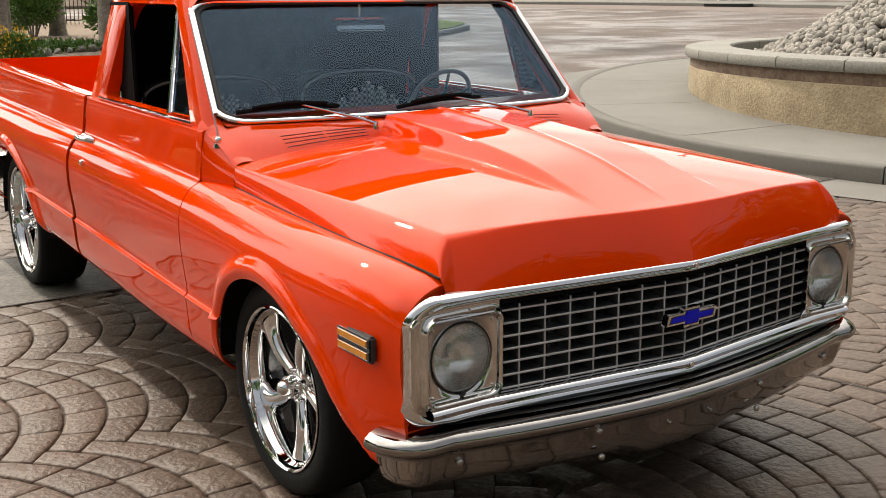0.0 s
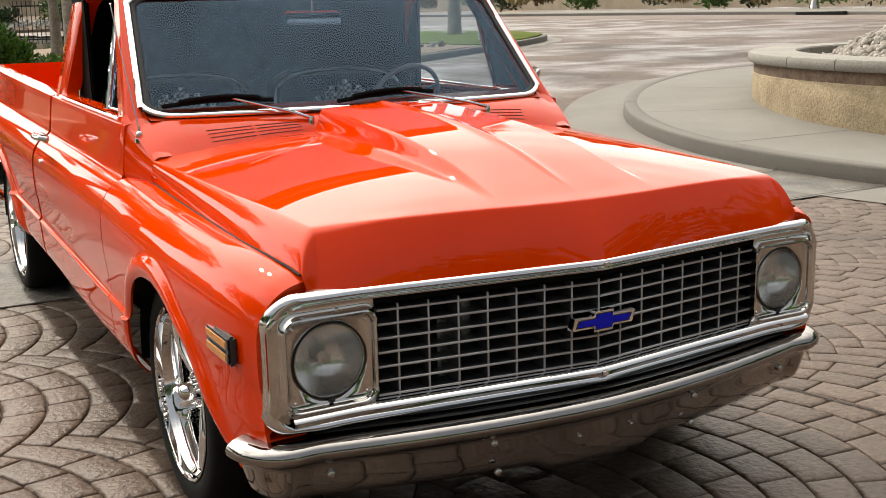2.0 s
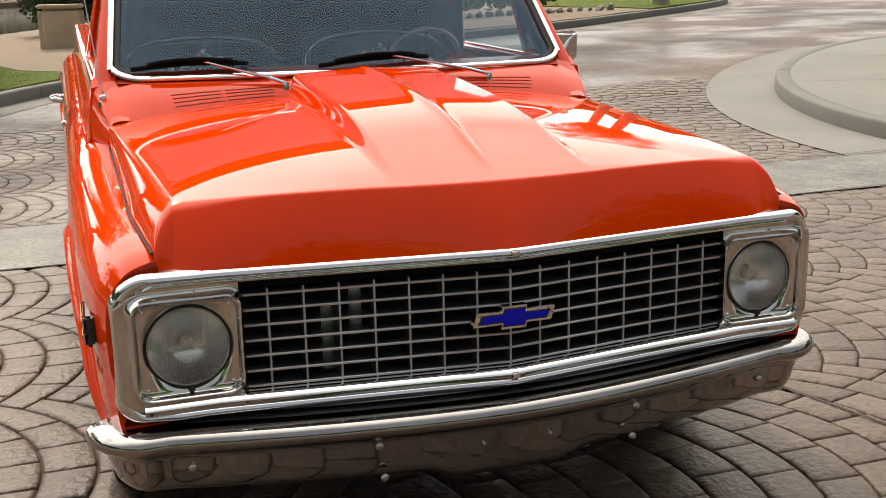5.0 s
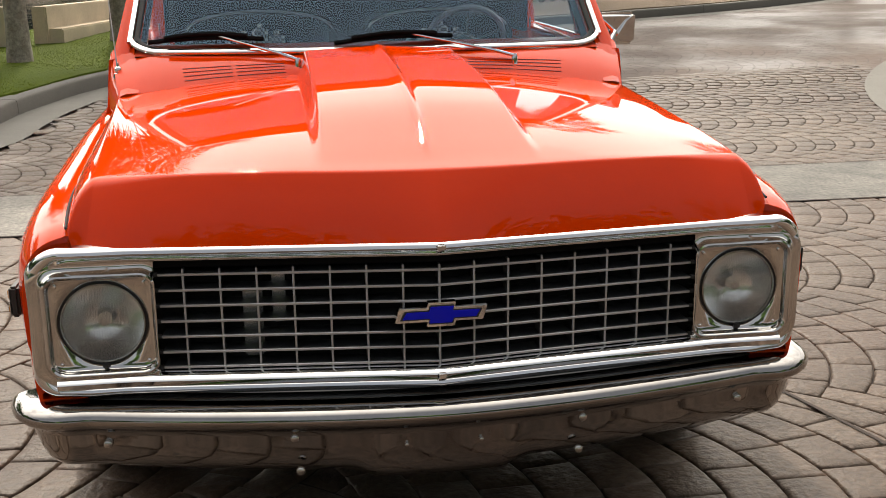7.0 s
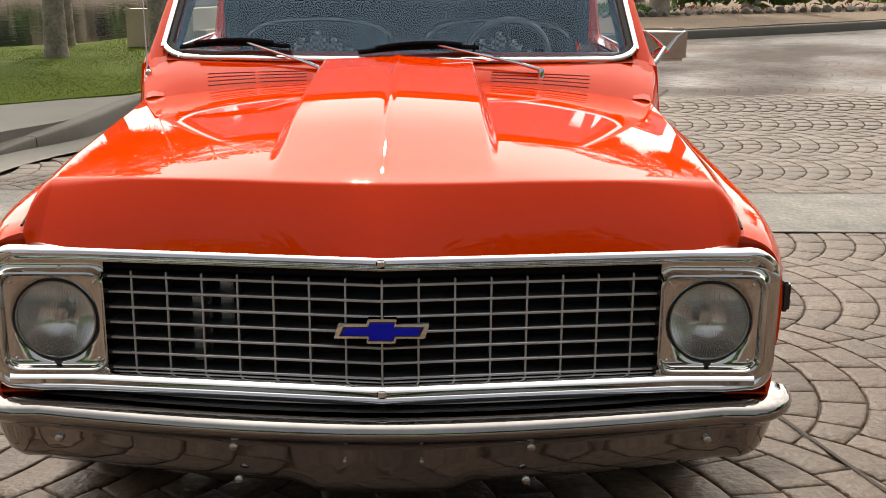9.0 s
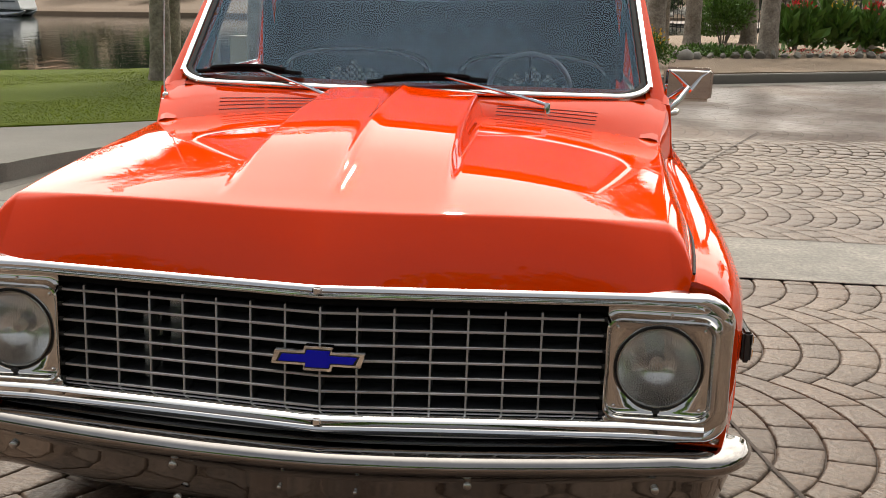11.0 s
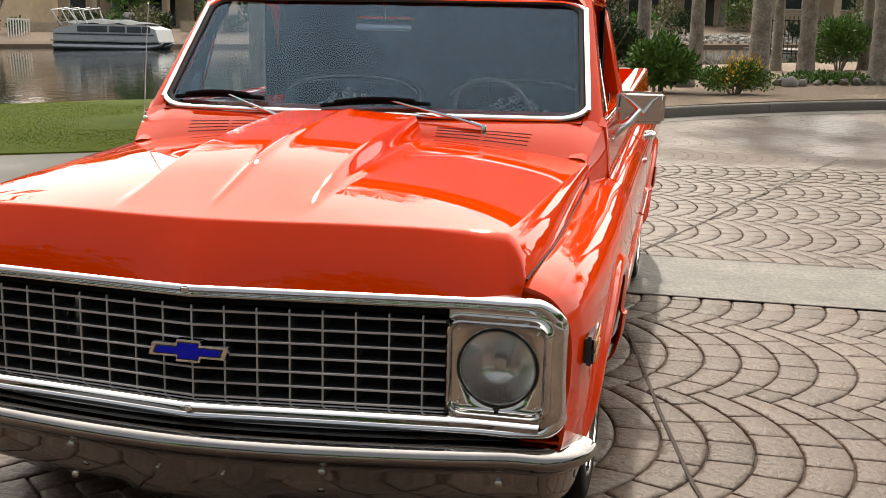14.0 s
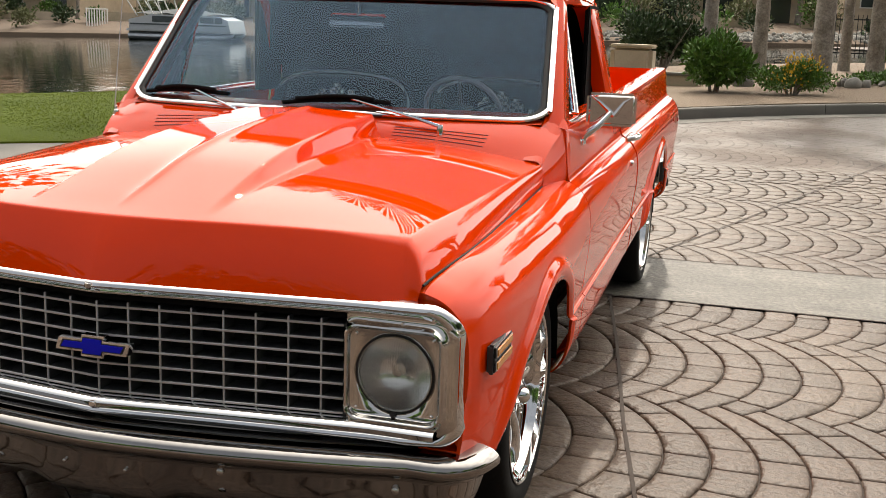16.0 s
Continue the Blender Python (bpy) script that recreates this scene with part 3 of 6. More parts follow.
rows = [[hood_lip(c, w * (0.955 - 0.12 * step(0.75, 1.1, abs(c)))) for c in cols] for w in (0, 0.12, 0.3, 0.5, 0.7, 0.88)]
rows += [[hood_nose(c, t) for c in cols] for t in (0, 0.14, 0.28, 0.42, 0.56, 0.7, 0.85)]
rows += [[hood_point(c, v + (1 - v) * (0.005 + 0.016 * step(0.75, 1.1, abs(c)))) for c in cols] for v in (0, 0.02, 0.045, 0.075, 0.10, 0.14, 0.18, 0.23, 0.28, 0.34, 0.4, 0.46, 0.52, 0.58, 0.64, 0.7, 0.76, 0.82, 0.88, 0.94, 0.98, 1.0)]
last = rows[-1]
rows.append([Vector((p.x, p.y + 0.004, min(p.z, 0.90 + 0.10 * (1 - (abs(p.x) / 0.85) ** 2)))) for p in last])
tpart("hood", sheet(rows), PAINT)
# no hole here: a black panel carries the opening's dark inside as colour
tpart("scoop_opening", box((0, 1.212, 1.075), (0.46, 0.006, 0.05), 0.002), BLACK)


# -- windscreen --
def screen_point(u, v, out=0.0):
    b = (0.105 - 0.03 * v) * (1 - u * u)
    return Vector((u * (0.812 - 0.062 * v), 1.392 + 0.365 * v - b - out * 0.75, 1.122 + 0.415 * v + out * 0.66))


loop = [(a, b) for a, b in rounded(1.0, 1.0, 0.14, 7)]
loop = [(a, 0.5 + 0.5 * math.copysign(1 - (1 - abs(b)) * 1.7 if abs(b) > 0.86 else abs(b), b)) for a, b in loop]


def screen_loop(k, out=0.0):
    pts = []
    n = len(loop)
    for i in range(n):
        (a0, b0), (a1, b1) = loop[i], loop[(i + 1) % n]
        m = 12 if abs(a1 - a0) > 0.6 or abs(b1 - b0) > 0.3 else 1
        for j in range(m):
            t = j / m
            pts.append(screen_point((a0 + (a1 - a0) * t) * k, 0.5 + ((b0 + (b1 - b0) * t) - 0.5) * k, out))
    return pts


rows = []
for j in range(17):
    v = j / 16
    e = max(0.0, 1 - min(v, 1 - v) / 0.11)
    wd = 1 - 0.14 * (1 - math.sqrt(max(0.0, 1 - e * e)))
    rows.append([screen_point(wd * (-1 + 2 * k / 28), v) for k in range(29)])
bm = sheet(rows)
face_out(bm, Vector((0, -0.75, 0.66)))
windscreen = tpart("windscreen", bm, GLASS, None, "curved tinted glass windscreen")
windscreen.visible_shadow = False
for nm, r, k, out, mt, fl in (("chrome_trim", 0.0105, 1.012, 0.008, CHROME, 0.7), ("rubber_seal", 0.010, 0.985, 0.003, RUBBER, 0.6)):
    bm = bmesh.new()
    pts = screen_loop(k, out)
    rows = []
    n = len(pts)
    nrm = Vector((0, -0.75, 0.66))
    for i, p in enumerate(pts):
        d = (pts[(i + 1) % n] - pts[i - 1]).normalized()
        s = d.cross(nrm).normalized()
        rows.append([p + (s * math.cos(q) + nrm * math.sin(q) * fl) * r for q in (2 * math.pi * j / 8 for j in range(8))])
    rows.append(rows[0])
    add_grid(bm, rows, True)
    bmesh.ops.remove_doubles(bm, verts=bm.verts, dist=1e-5)
    bmesh.ops.recalc_face_normals(bm, faces=bm.faces)
    tpart(nm, bm, mt, windscreen)

# cowl between hood and windscreen
def cowl_point(u, t, up=0.0):
    x = u * 0.842
    p0 = Vector((x, 1.213, 1.052 - 0.060 * abs(u) ** 2.4))
    e = screen_point(u, -0.022)
    p1 = Vector((u * 0.874, e.y, e.z - 0.001 - 0.018 * step(0.86, 1.0, abs(u))))
    p = p0 + (p1 - p0) * t
    p.z += 0.012 * math.sin(t * math.pi) * (1 - 0.3 * t) + up
    return p


cowl = tpart("cowl_panel", sheet([[cowl_point(-1 + 2 * i / 44, j / 8) for i in range(45)] for j in range(9)]), PAINT)
# vent slots are dark red strips on the cowl, shade painted in their colour
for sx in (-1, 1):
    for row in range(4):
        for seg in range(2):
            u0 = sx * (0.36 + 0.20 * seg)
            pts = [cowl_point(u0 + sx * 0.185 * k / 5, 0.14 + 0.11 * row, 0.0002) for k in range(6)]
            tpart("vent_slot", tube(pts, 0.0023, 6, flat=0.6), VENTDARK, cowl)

# dark bead along the hood edge, painted shade of the gap to the fenders
for s in (-1, 1):
    tpart("hood_gap_shade", tube([hood_point(s * 1.25, v) + Vector((s * 0.003, 0, 0.0012)) for v in (k / 24 for k in range(25))], 0.0032, 6), DARK)


# -- cab --
def cab_x(z):
    return 0.876 - 0.20 * max(0.0, z - 1.10) - 0.10 * max(0.0, z - 1.48)


def ring_of(pts, r, n=5):
    """A closed outline with rounded corners, in (y, z)."""
    out, m = [], len(pts)
    for i in range(m):
        p, a, b = Vector(pts[i]), Vector(pts[i - 1]), Vector(pts[(i + 1) % m])
        da, db = (a - p).normalized(), (b - p).normalized()
        rr = r[i] if isinstance(r, (list, tuple)) else r
        q0, q1 = p + da * rr, p + db * rr
        for k in range(n + 1):
            t = k / n
            out.append(q0 * (1 - t) ** 2 + p * 2 * t * (1 - t) + q1 * t * t)
    return out


for sign in (1, -1):
    outer = ring_of([(1.362, 1.080), (1.790, 1.575), (2.610, 1.590), (2.738, 1.115)], [0.02, 0.03, 0.05, 0.02])
    inner = ring_of([(1.535, 1.118), (1.812, 1.528), (2.400, 1.535), (2.560, 1.138)], [0.03, 0.05, 0.07, 0.05])
    mid_o = [o + (i - o) * 0.12 for o, i in zip(outer, inner)]
    mid_i = [o + (i - o) * 0.88 for o, i in zip(outer, inner)]
    bm = bmesh.new()
    rr = []
    for pts, dx in ((outer, -0.05), (outer, -0.014), (mid_o, 0.0), (mid_i, 0.0), (inner, -0.012), (inner, -0.07)):
        rr.append([Vector((sign * (cab_x(p[1]) + dx), p[0], p[1])) for p in pts])
    add_grid(bm, rr, True)
    bmesh.ops.recalc_face_normals(bm, faces=bm.faces)
    tpart("cab_side_frame", bm, PAINT)
    # chrome sill strip, vent window divider and black weather strip
    d = doors[sign]
    tpart("sill_trim", tube([(sign * (cab_x(1.10) - 0.004), y, z_sill(y) + 0.010) for y in (1.50, 1.8, 2.1, 2.4, 2.58)], 0.0095, 8, flat=0.8), CHROME, d, "bright chrome sill strip")
    fr = [(1.79, 1.128), (1.845, 1.52)]
    tpart("vent_divider", tube([(sign * (cab_x(z) - 0.022), y, z) for y, z in fr], 0.011, 8), CHROME, d)
    vent = ring_of([(1.55, 1.135), (1.806, 1.51), (1.83, 1.51), (1.775, 1.135)], 0.015, 3)
    bm = bmesh.new()
    bm.faces.new([bm.verts.new((sign * (cab_x(z) - 0.026), y, z)) for y, z in vent])
    face_out(bm, Vector((sign, 0, 0)))
    g = tpart("vent_window", bm, GLASS, d)
    g.visible_shadow = False
    tpart("vent_window_frame", tube([(sign * (cab_x(p[1]) - 0.026), p[0], p[1]) for p in vent + vent[:1]], 0.006, 6), CHROME, d)
    tpart("lock_knob", tube([(sign * (cab_x(1.15) - 0.05), 2.46, 1.12), (sign * (cab_x(1.15) - 0.05), 2.46, 1.168)], 0.004, 8), CHROME, d)
    # handle: two feet and a paddle grip
    zz = 0.985 if sign < 0 else 0.995
    bm = bmesh.new()
    add_tube(bm, [(sign * 0.985, 2.340, zz - 0.006), (sign * 1.012, 2.345, zz), (sign * 1.022, 2.38, zz + 0.002), (sign * 1.022, 2.44, zz + 0.002), (sign * 1.012, 2.475, zz), (sign * 0.982, 2.485, zz - 0.006)], [0.011, 0.012, 0.013, 0.013, 0.014, 0.016], 10)
    add_box(bm, (sign * 0.985, 2.415, zz - 0.004), (0.018, 0.155, 0.034), 0.006)
    tpart("door_handle", bm, CHROME, d, "chrome door handle")
    tpart("door_lock", lathe([(0, 0.008), (0.009, 0.008), (0.013, 0.004), (0.013, -0.01)], 16, pose(sign * 0.989, 2.53, 0.865, 0, 90 * sign, 0)), CHROME, d)

# roof, header and rear wall
rows = []
for j in range(15):
    t = j / 14
    y = 1.735 + (2.625 - 1.735) * t
    crown = 1.615 + 0.035 * math.sin(math.pi * (0.12 + 0.8 * t)) - 0.045 * (1 - step(0, 0.13, t)) - 0.04 * step(0.86, 1.0, t)
    r = []
    for i in range(33):
        u = -1 + 2 * i / 32
        yy = y - (0.075 * (1 - u * u)) * (1 - step(0.0, 0.5, t)) + (0.05 * (1 - u * u)) * step(0.6, 1, t)
        z = crown - 0.035 * abs(u) ** 2.5 - 0.05 * step(0.93, 1.0, abs(u))
        r.append(Vector((u * 0.782, yy, z)))
    rows.append(r)
first, lastr = rows[0], rows[-1]
rows.insert(0, [Vector((screen_point(p.x / 0.782, 1.035).x, screen_point(p.x / 0.782, 1.035).y, screen_point(0, 1.035).z + 0.004)) for p in first])
rows.append([Vector((p.x, p.y + 0.012, p.z - 0.06)) for p in lastr])
tpart("roof", sheet(rows), PAINT)
rows = [[Vector((u * 0.76, 2.62 + 0.05 * (1 - u * u) + 0.11 * (1 - t), 1.0 + 0.58 * t)) for u in (k / 10 - 1 for k in range(21))] for t in (j / 8 for j in range(9))]
bm = sheet(rows)
kill = [f for f in bm.faces if abs(f.calc_center_median().x) < 0.66 and 1.18 < f.calc_center_median().z < 1.50]
bmesh.ops.delete(bm, geom=kill, context="FACES")
tpart("cab_rear_wall", bm, PAINT)
rg = tpart("rear_window", sheet([[Vector((u * 0.72, 2.605 + 0.05 * (1 - u * u) + 0.11 * (1 - t), 1.0 + 0.58 * t)) for u in (k / 6 - 1 for k in range(13))] for t in (0.26, 0.56, 0.9)]), WINDOWDARK, None, "dark tinted rear window")
# near-black sheet added inside to keep the painted rear wall dark
tpart("rear_cover", sheet([[Vector((u * 0.775, 2.585 + 0.05 * (1 - u * u) + 0.11 * (1 - t), 0.95 + 0.62 * t)) for u in (k / 6 - 1 for k in range(13))] for t in (0, 0.3, 0.6, 1.0)]), LINER)
tpart("cab_lower_wall", box((0, 2.735, 0.75), (1.74, 0.02, 0.62), 0.005), DARK)
# near-black panels added over the painted inner pillars in place of their shade
for s in (-1, 1):
    tpart("corner_shade", box((s * 0.775, 2.50, 1.33), (0.02, 0.26, 0.44), 0.006, None), LINER)
    tpart("pillar_shade", sheet([[Vector((s * (0.790 - 0.062 * v + d), 1.425 + 0.365 * v + e, 1.125 + 0.40 * v)) for d, e in ((0.0, 0.0), (-0.02, 0.012), (-0.015, 0.05))] for v in (0, 0.33, 0.66, 1.0)]), LINER)
tpart("headliner", box((0, 2.18, 1.565), (1.44, 0.80, 0.02), 0.008), LINER)

# -- interior --
tpart("dashboard", sheet([[Vector((u * 0.80, yy - 0.05 * (1 - u * u), zz)) for u in (k / 10 - 1 for k in range(21))] for yy, zz in ((1.36, 1.112), (1.42, 1.124), (1.50, 1.140), (1.55, 1.136), (1.56, 1.02), (1.55, 0.85), (1.50, 0.6))]), DASH, None, "orange painted metal dashboard")
tpart("dash_pad", box((0, 1.585, 1.075), (1.50, 0.06, 0.07), 0.025), VINYL)
for k in range(9):
    tpart("defrost_vent", box((-0.08 + k * 0.02, 1.40, 1.121), (0.008, 0.05, 0.004), 0.001), BLACK)
for x in (-0.27, 0.20):
    tpart("dash_label", box((x, 1.385, 1.124), (0.07, 0.035, 0.003), 0.001), BLUE if x < 0 else BLACK)
for x0, w in ((-0.39, 0.34), (0.40, 0.34)):
    seat = tpart("seat", box((x0, 2.20, 0.72), (w * 2, 0.52, 0.18), 0.06, None, 4), VINYL, None, "black vinyl bench seat half with tweed inserts")
    rows = []
    for j in range(13):
        a = radians(-100 + 200 * j / 12)
        rows.append([Vector((x0 + w * math.copysign(abs(math.sin(q)) ** 0.3, math.sin(q)) * (0.99 - 0.10 * max(0, math.cos(a)) ** 2) * 1.0, 2.46 + 0.06 * math.sin(a) * 1.0 + 0.10 * (math.cos(q) * 0.5 + 0.5) + (0.0), 0.80 + 0.41 * (math.copysign(abs(math.cos(q)) ** 0.3, math.cos(q)) * 0.5 + 0.5) * (0.94 + 0.06 * math.cos(a)))) for q in (2 * math.pi * k / 32 for k in range(32))])
    tpart("backrest", sheet(rows, True), VINYL, seat)
    for k in range(7):
        xx = x0 - w * 0.62 + k * w * 1.24 / 6
        h = 0.30 - 0.03 * abs(k - 3) ** 1.3
        tpart("tweed_pleat", box((xx, 2.418 + 0.012, 0.86 + h / 2), (w * 0.20, 0.05, h), 0.022, pose(0, 0, 0) @ Matrix.Translation((0, 0, 0)), 3), TWEED, seat, "checked tweed insert")
    tpart("piping", tube([(x0 + w * 0.98 * math.sin(q), 2.49, 0.845 + 0.365 * max(0, math.cos(q)) ** 0.2) for q in (radians(-88 + 176 * k / 24) for k in range(25))], 0.006, 6), PIPING, seat, "light grey piping")
steer = pose(0.40, 1.80, 1.115, -58, 0, 0)
sw = tpart("steering_wheel", lathe([(0.150 + 0.0105 * math.cos(q), 0.0105 * math.sin(q)) for q in (2 * math.pi * k / 10 for k in range(11))], 48, steer), WHEELRIM, None, "grey thin-rimmed steering wheel")
bm = bmesh.new()
for q in (200, 340, 270):
    add_tube(bm, [steer @ Vector((0.03 * math.cos(radians(q)), 0.03 * math.sin(radians(q)), -0.02)), steer @ Vector((0.148 * math.cos(radians(q)), 0.148 * math.sin(radians(q)), 0.0))], 0.009, 8, True, 0.5)
add_lathe(bm, [(0, 0.0), (0.035, -0.004), (0.04, -0.02), (0.03, -0.12), (0.028, -0.45)], 20, steer)
tpart("steering_column", bm, BLACK, sw)
bm = bmesh.new()
add_box(bm, (0, 0, 0), (0.23, 0.014, 0.060), 0.006, pose(-0.030, 1.745, 1.447, -27, 0, 0))
mir = tpart("inner_mirror", bm, CHROME, None, "chrome inner rear-view mirror")
tpart("mirror_stalk", tube([(-0.030, 1.748, 1.45), (-0.030, 1.745, 1.50), (-0.03, 1.745, 1.535)], 0.006, 8), CHROME, mir)

# -- bed --
for sign in (1, -1):
    rows = [[Vector((sign * x, y, z)) for x, z in ((0.866, z_sill(y) + 0.003), (0.84, z_sill(y) + 0.004), (0.806, z_sill(y) + 0.002), (0.800, z_sill(y) - 0.012), (0.798, z_sill(y) - 0.06), (0.775, z_sill(y) - 0.075), (0.772, 0.62))] for y in (2.765 + 2.255 * k / 16 for k in range(17))]
    tpart("bed_rail", sheet(rows), PAINT)
tpart("bed_floor", box((0, 3.88, 0.62), (1.55, 2.22, 0.03), 0.004), PAINT)
tpart("bed_bulkhead", box((0, 2.785, 0.855), (1.60, 0.03, 0.48), 0.008), PAINT)
tg = tpart("tailgate", box((0, 5.01, 0.925), (1.60, 0.05, 0.57), 0.014), PAINT)
tpart("tailgate_rib", box((0, 4.980, 0.99), (1.30, 0.02, 0.10), 0.008), PAINT, tg)
tpart("rear_bumper", sweep([(-0.03, 0), (0.02, 0.0), (0.03, 0.03), (0.03, 0.15), (0.0, 0.17), (-0.03, 0.16)], smooth_line([(-0.93, 4.99, 0.44), (-0.90, 5.12, 0.44), (-0.6, 5.15, 0.44), (0, 5.16, 0.44), (0.6, 5.15, 0.44), (0.90, 5.12, 0.44), (0.93, 4.99, 0.44)], 5)), CHROME_WORN)
for sign in (1, -1):
    rl = tpart("rear_side_marker", box((sign * 0.992, 4.86, 0.90), (0.022, 0.10, 0.055), 0.008), CHROME)
    tpart("marker_lens", box((sign * 1.001, 4.86, 0.90), (0.014, 0.075, 0.032), 0.005), RED_LENS, rl)
    tpart("tail_lamp", box((sign * 0.93, 5.048, 0.86), (0.09, 0.03, 0.26), 0.012), RED_LENS)


# -- wheels --
def build_wheel(rim_r, tyre_r, wide):
    """A low-profile tyre on a deep five-spoke chrome wheel; axle along x, face to +x."""
    w = new("wheel")
    w.parent = truck
    R = pose(0, 0, 0, 0, 90, 0)
    q = rim_r / 0.277

    def out(r):      # tyre radii stretched between the rim's lip and the tread
        return rim_r + (r - 0.277) * (tyre_r - rim_r) / 0.093
    tyre = [(0.268, -0.115), (0.285, -0.122), (0.330, -0.124), (0.356, -0.112), (0.367, -0.085), (0.370, -0.04), (0.370, 0.04), (0.367, 0.085), (0.356, 0.112), (0.345, 0.121), (0.330, 0.124), (0.318, 0.1255), (0.300, 0.124), (0.285, 0.119), (0.279, 0.114), (0.270, 0.106)]
    part("tyre", lathe([(out(a), b * wide) for a, b in tyre], 72, R), TREAD, w, "low-profile black tyre")
    face = 0.118 * wide
    rim = [(0.262, -0.06), (0.264, 0.0), (0.268, -0.012), (0.277, -0.002), (0.2775, 0.003), (0.274, 0.005), (0.268, 0.001), (0.2655, -0.008), (0.2630, -0.018), (0.254, -0.030), (0.249, -0.045), (0.246, -0.09), (0.240, -0.18), (0.236, -0.22)]
    part("rim", lathe([(a * q, face + b) for a, b in rim], 72, R), CHROME, w, "polished chrome rim")
    part("brake_disc", lathe([(0.0, -0.045), (0.135, -0.045), (0.137, -0.055), (0.137, -0.06)], 40, R), IRONDISC, w)
    part("wheel_back", lathe([(0.0, -0.062), (0.237 * q, -0.062)], 40, R), DARK, w)
    for k in range(5):
        t = R @ pose(0, 0, 0, 0, 0, 72 * k)
        rows = []
        for j in range(17):
            u = j / 16
            r = 0.030 + (0.246 * q - 0.030) * u
            half = 0.019 + 0.010 * u + 0.030 * max(0.0, (u - 0.62) / 0.38) ** 2
            top = face - 0.062 + 0.012 * math.sin(math.pi * u) + 0.028 * u * u
            drop = 0.055 + 0.02 * u
            turn = 0.018 * math.sin(math.pi * u)
            rows.append([t @ Vector((r, turn + a * half, top - b * drop)) for a, b in ((-1.0, 1.0), (-1.06, 0.62), (-1.0, 0.30), (-0.80, 0.10), (-0.45, 0.0), (0.0, -0.04), (0.45, 0.0), (0.80, 0.10), (1.0, 0.30), (1.06, 0.62), (1.0, 1.0))])
        bm = bmesh.new()
        add_grid(bm, rows)
        bmesh.ops.recalc_face_normals(bm, faces=bm.faces)
        part("spoke", bm, CHROME, w)
    part("hub", lathe([(0.0, face - 0.052), (0.026, face - 0.052), (0.050, face - 0.060), (0.058, face - 0.075), (0.060, face - 0.15)], 40, R), CHROME, w)
    part("centre_cap", lathe([(0.0, face + 0.004), (0.012, face + 0.002), (0.022, face - 0.006), (0.028, face - 0.022), (0.029, face - 0.034), (0.034, face - 0.037), (0.034, face - 0.06)], 32, R), CHROME, w, "domed chrome centre cap")
    for k in range(5):
        a = radians(72 * k + 36)
        part("lug_nut", lathe([(0, face - 0.036), (0.007, face - 0.038), (0.010, face - 0.046), (0.010, face - 0.07)], 12, R @ Matrix.Translation((0.047 * math.cos(a), 0.047 * math.sin(a), 0))), CHROME, w)
    return w


for (ay, az), x, rim_r, tyre_r, wide, spins in ((FRONT_AXLE, 0.818, 0.266, 0.349, 0.94, (20, 8)), (REAR_AXLE, 0.800, 0.296, 0.370, 1.06, (41, 63))):
    wheel = build_wheel(rim_r, tyre_r, wide)
    wheel.matrix_basis = TRUCK_OFF @ pose(x, ay, tyre_r, spins[0], 0, 0)
    copy_thing(wheel, TRUCK_OFF @ pose(-x, ay, tyre_r, 0, 0, 180) @ pose(0, 0, 0, spins[1], 0, 0))


# -- grille, lamps and front trim --
def nose(x):
    """How far forward the front stands at x."""
    return -0.082 * max(0.0, 1 - abs(x) / 0.70) ** 1.0



# outer chrome surround: a rounded frame, wide at the sides
def surround_loop(dx, dz, dy):
    """One ring of the surround, set in by dx, dz from the outer edge."""
    w, zb, zt = 0.922 - dx, 0.450 + dz, 0.811 - dz
    pts = []
    upper = rounded(w, (zt - zb) / 2, max(0.012, 0.085 - dx * 0.55), 8)
    lower = rounded(w, (zt - zb) / 2, max(0.012, 0.050 - dx * 0.40), 8)
    for u, d in zip(upper, lower):
        a, b = u if u[1] > 0 else d
        pts.append((a, b + (zt + zb) / 2))
    out = []
    n = len(pts)
    for i in range(n):
        p, q = pts[i], pts[(i + 1) % n]
        m = 24 if abs(p[0] - q[0]) > 0.3 else (6 if abs(p[1] - q[1]) > 0.1 else 1)
        for j in range(m):
            t = j / m
            x, z = p[0] + (q[0] - p[0]) * t, p[1] + (q[1] - p[1]) * t
            wrap = 0.034 * step(0.80, 0.94, abs(x))
            out.append(Vector((x, nose(x) + wrap + dy, z)))
    return out


bm = bmesh.new()
add_grid(bm, [surround_loop(*a) for a in ((0.000, 0.000, 0.045), (0.000, 0.000, 0.018), (0.0008, 0.001, 0.006), (0.003, 0.003, -0.006), (0.007, 0.0065, -0.016), (0.012, 0.011, -0.024), (0.018, 0.016, -0.029), (0.025, 0.021, -0.031), (0.032, 0.026, -0.029), (0.037, 0.0295, -0.024), (0.040, 0.032, -0.016), (0.0415, 0.033, -0.012), (0.045, 0.0355, -0.0125), (0.050, 0.039, -0.015), (0.054, 0.042, -0.014), (0.057, 0.045, -0.008), (0.059, 0.047, 0.002), (0.060, 0.048, 0.03))], True)
bmesh.ops.recalc_face_normals(bm, faces=bm.faces)
surround = tpart("grille_surround", bm, CHROME, None, "polished chrome grille surround")

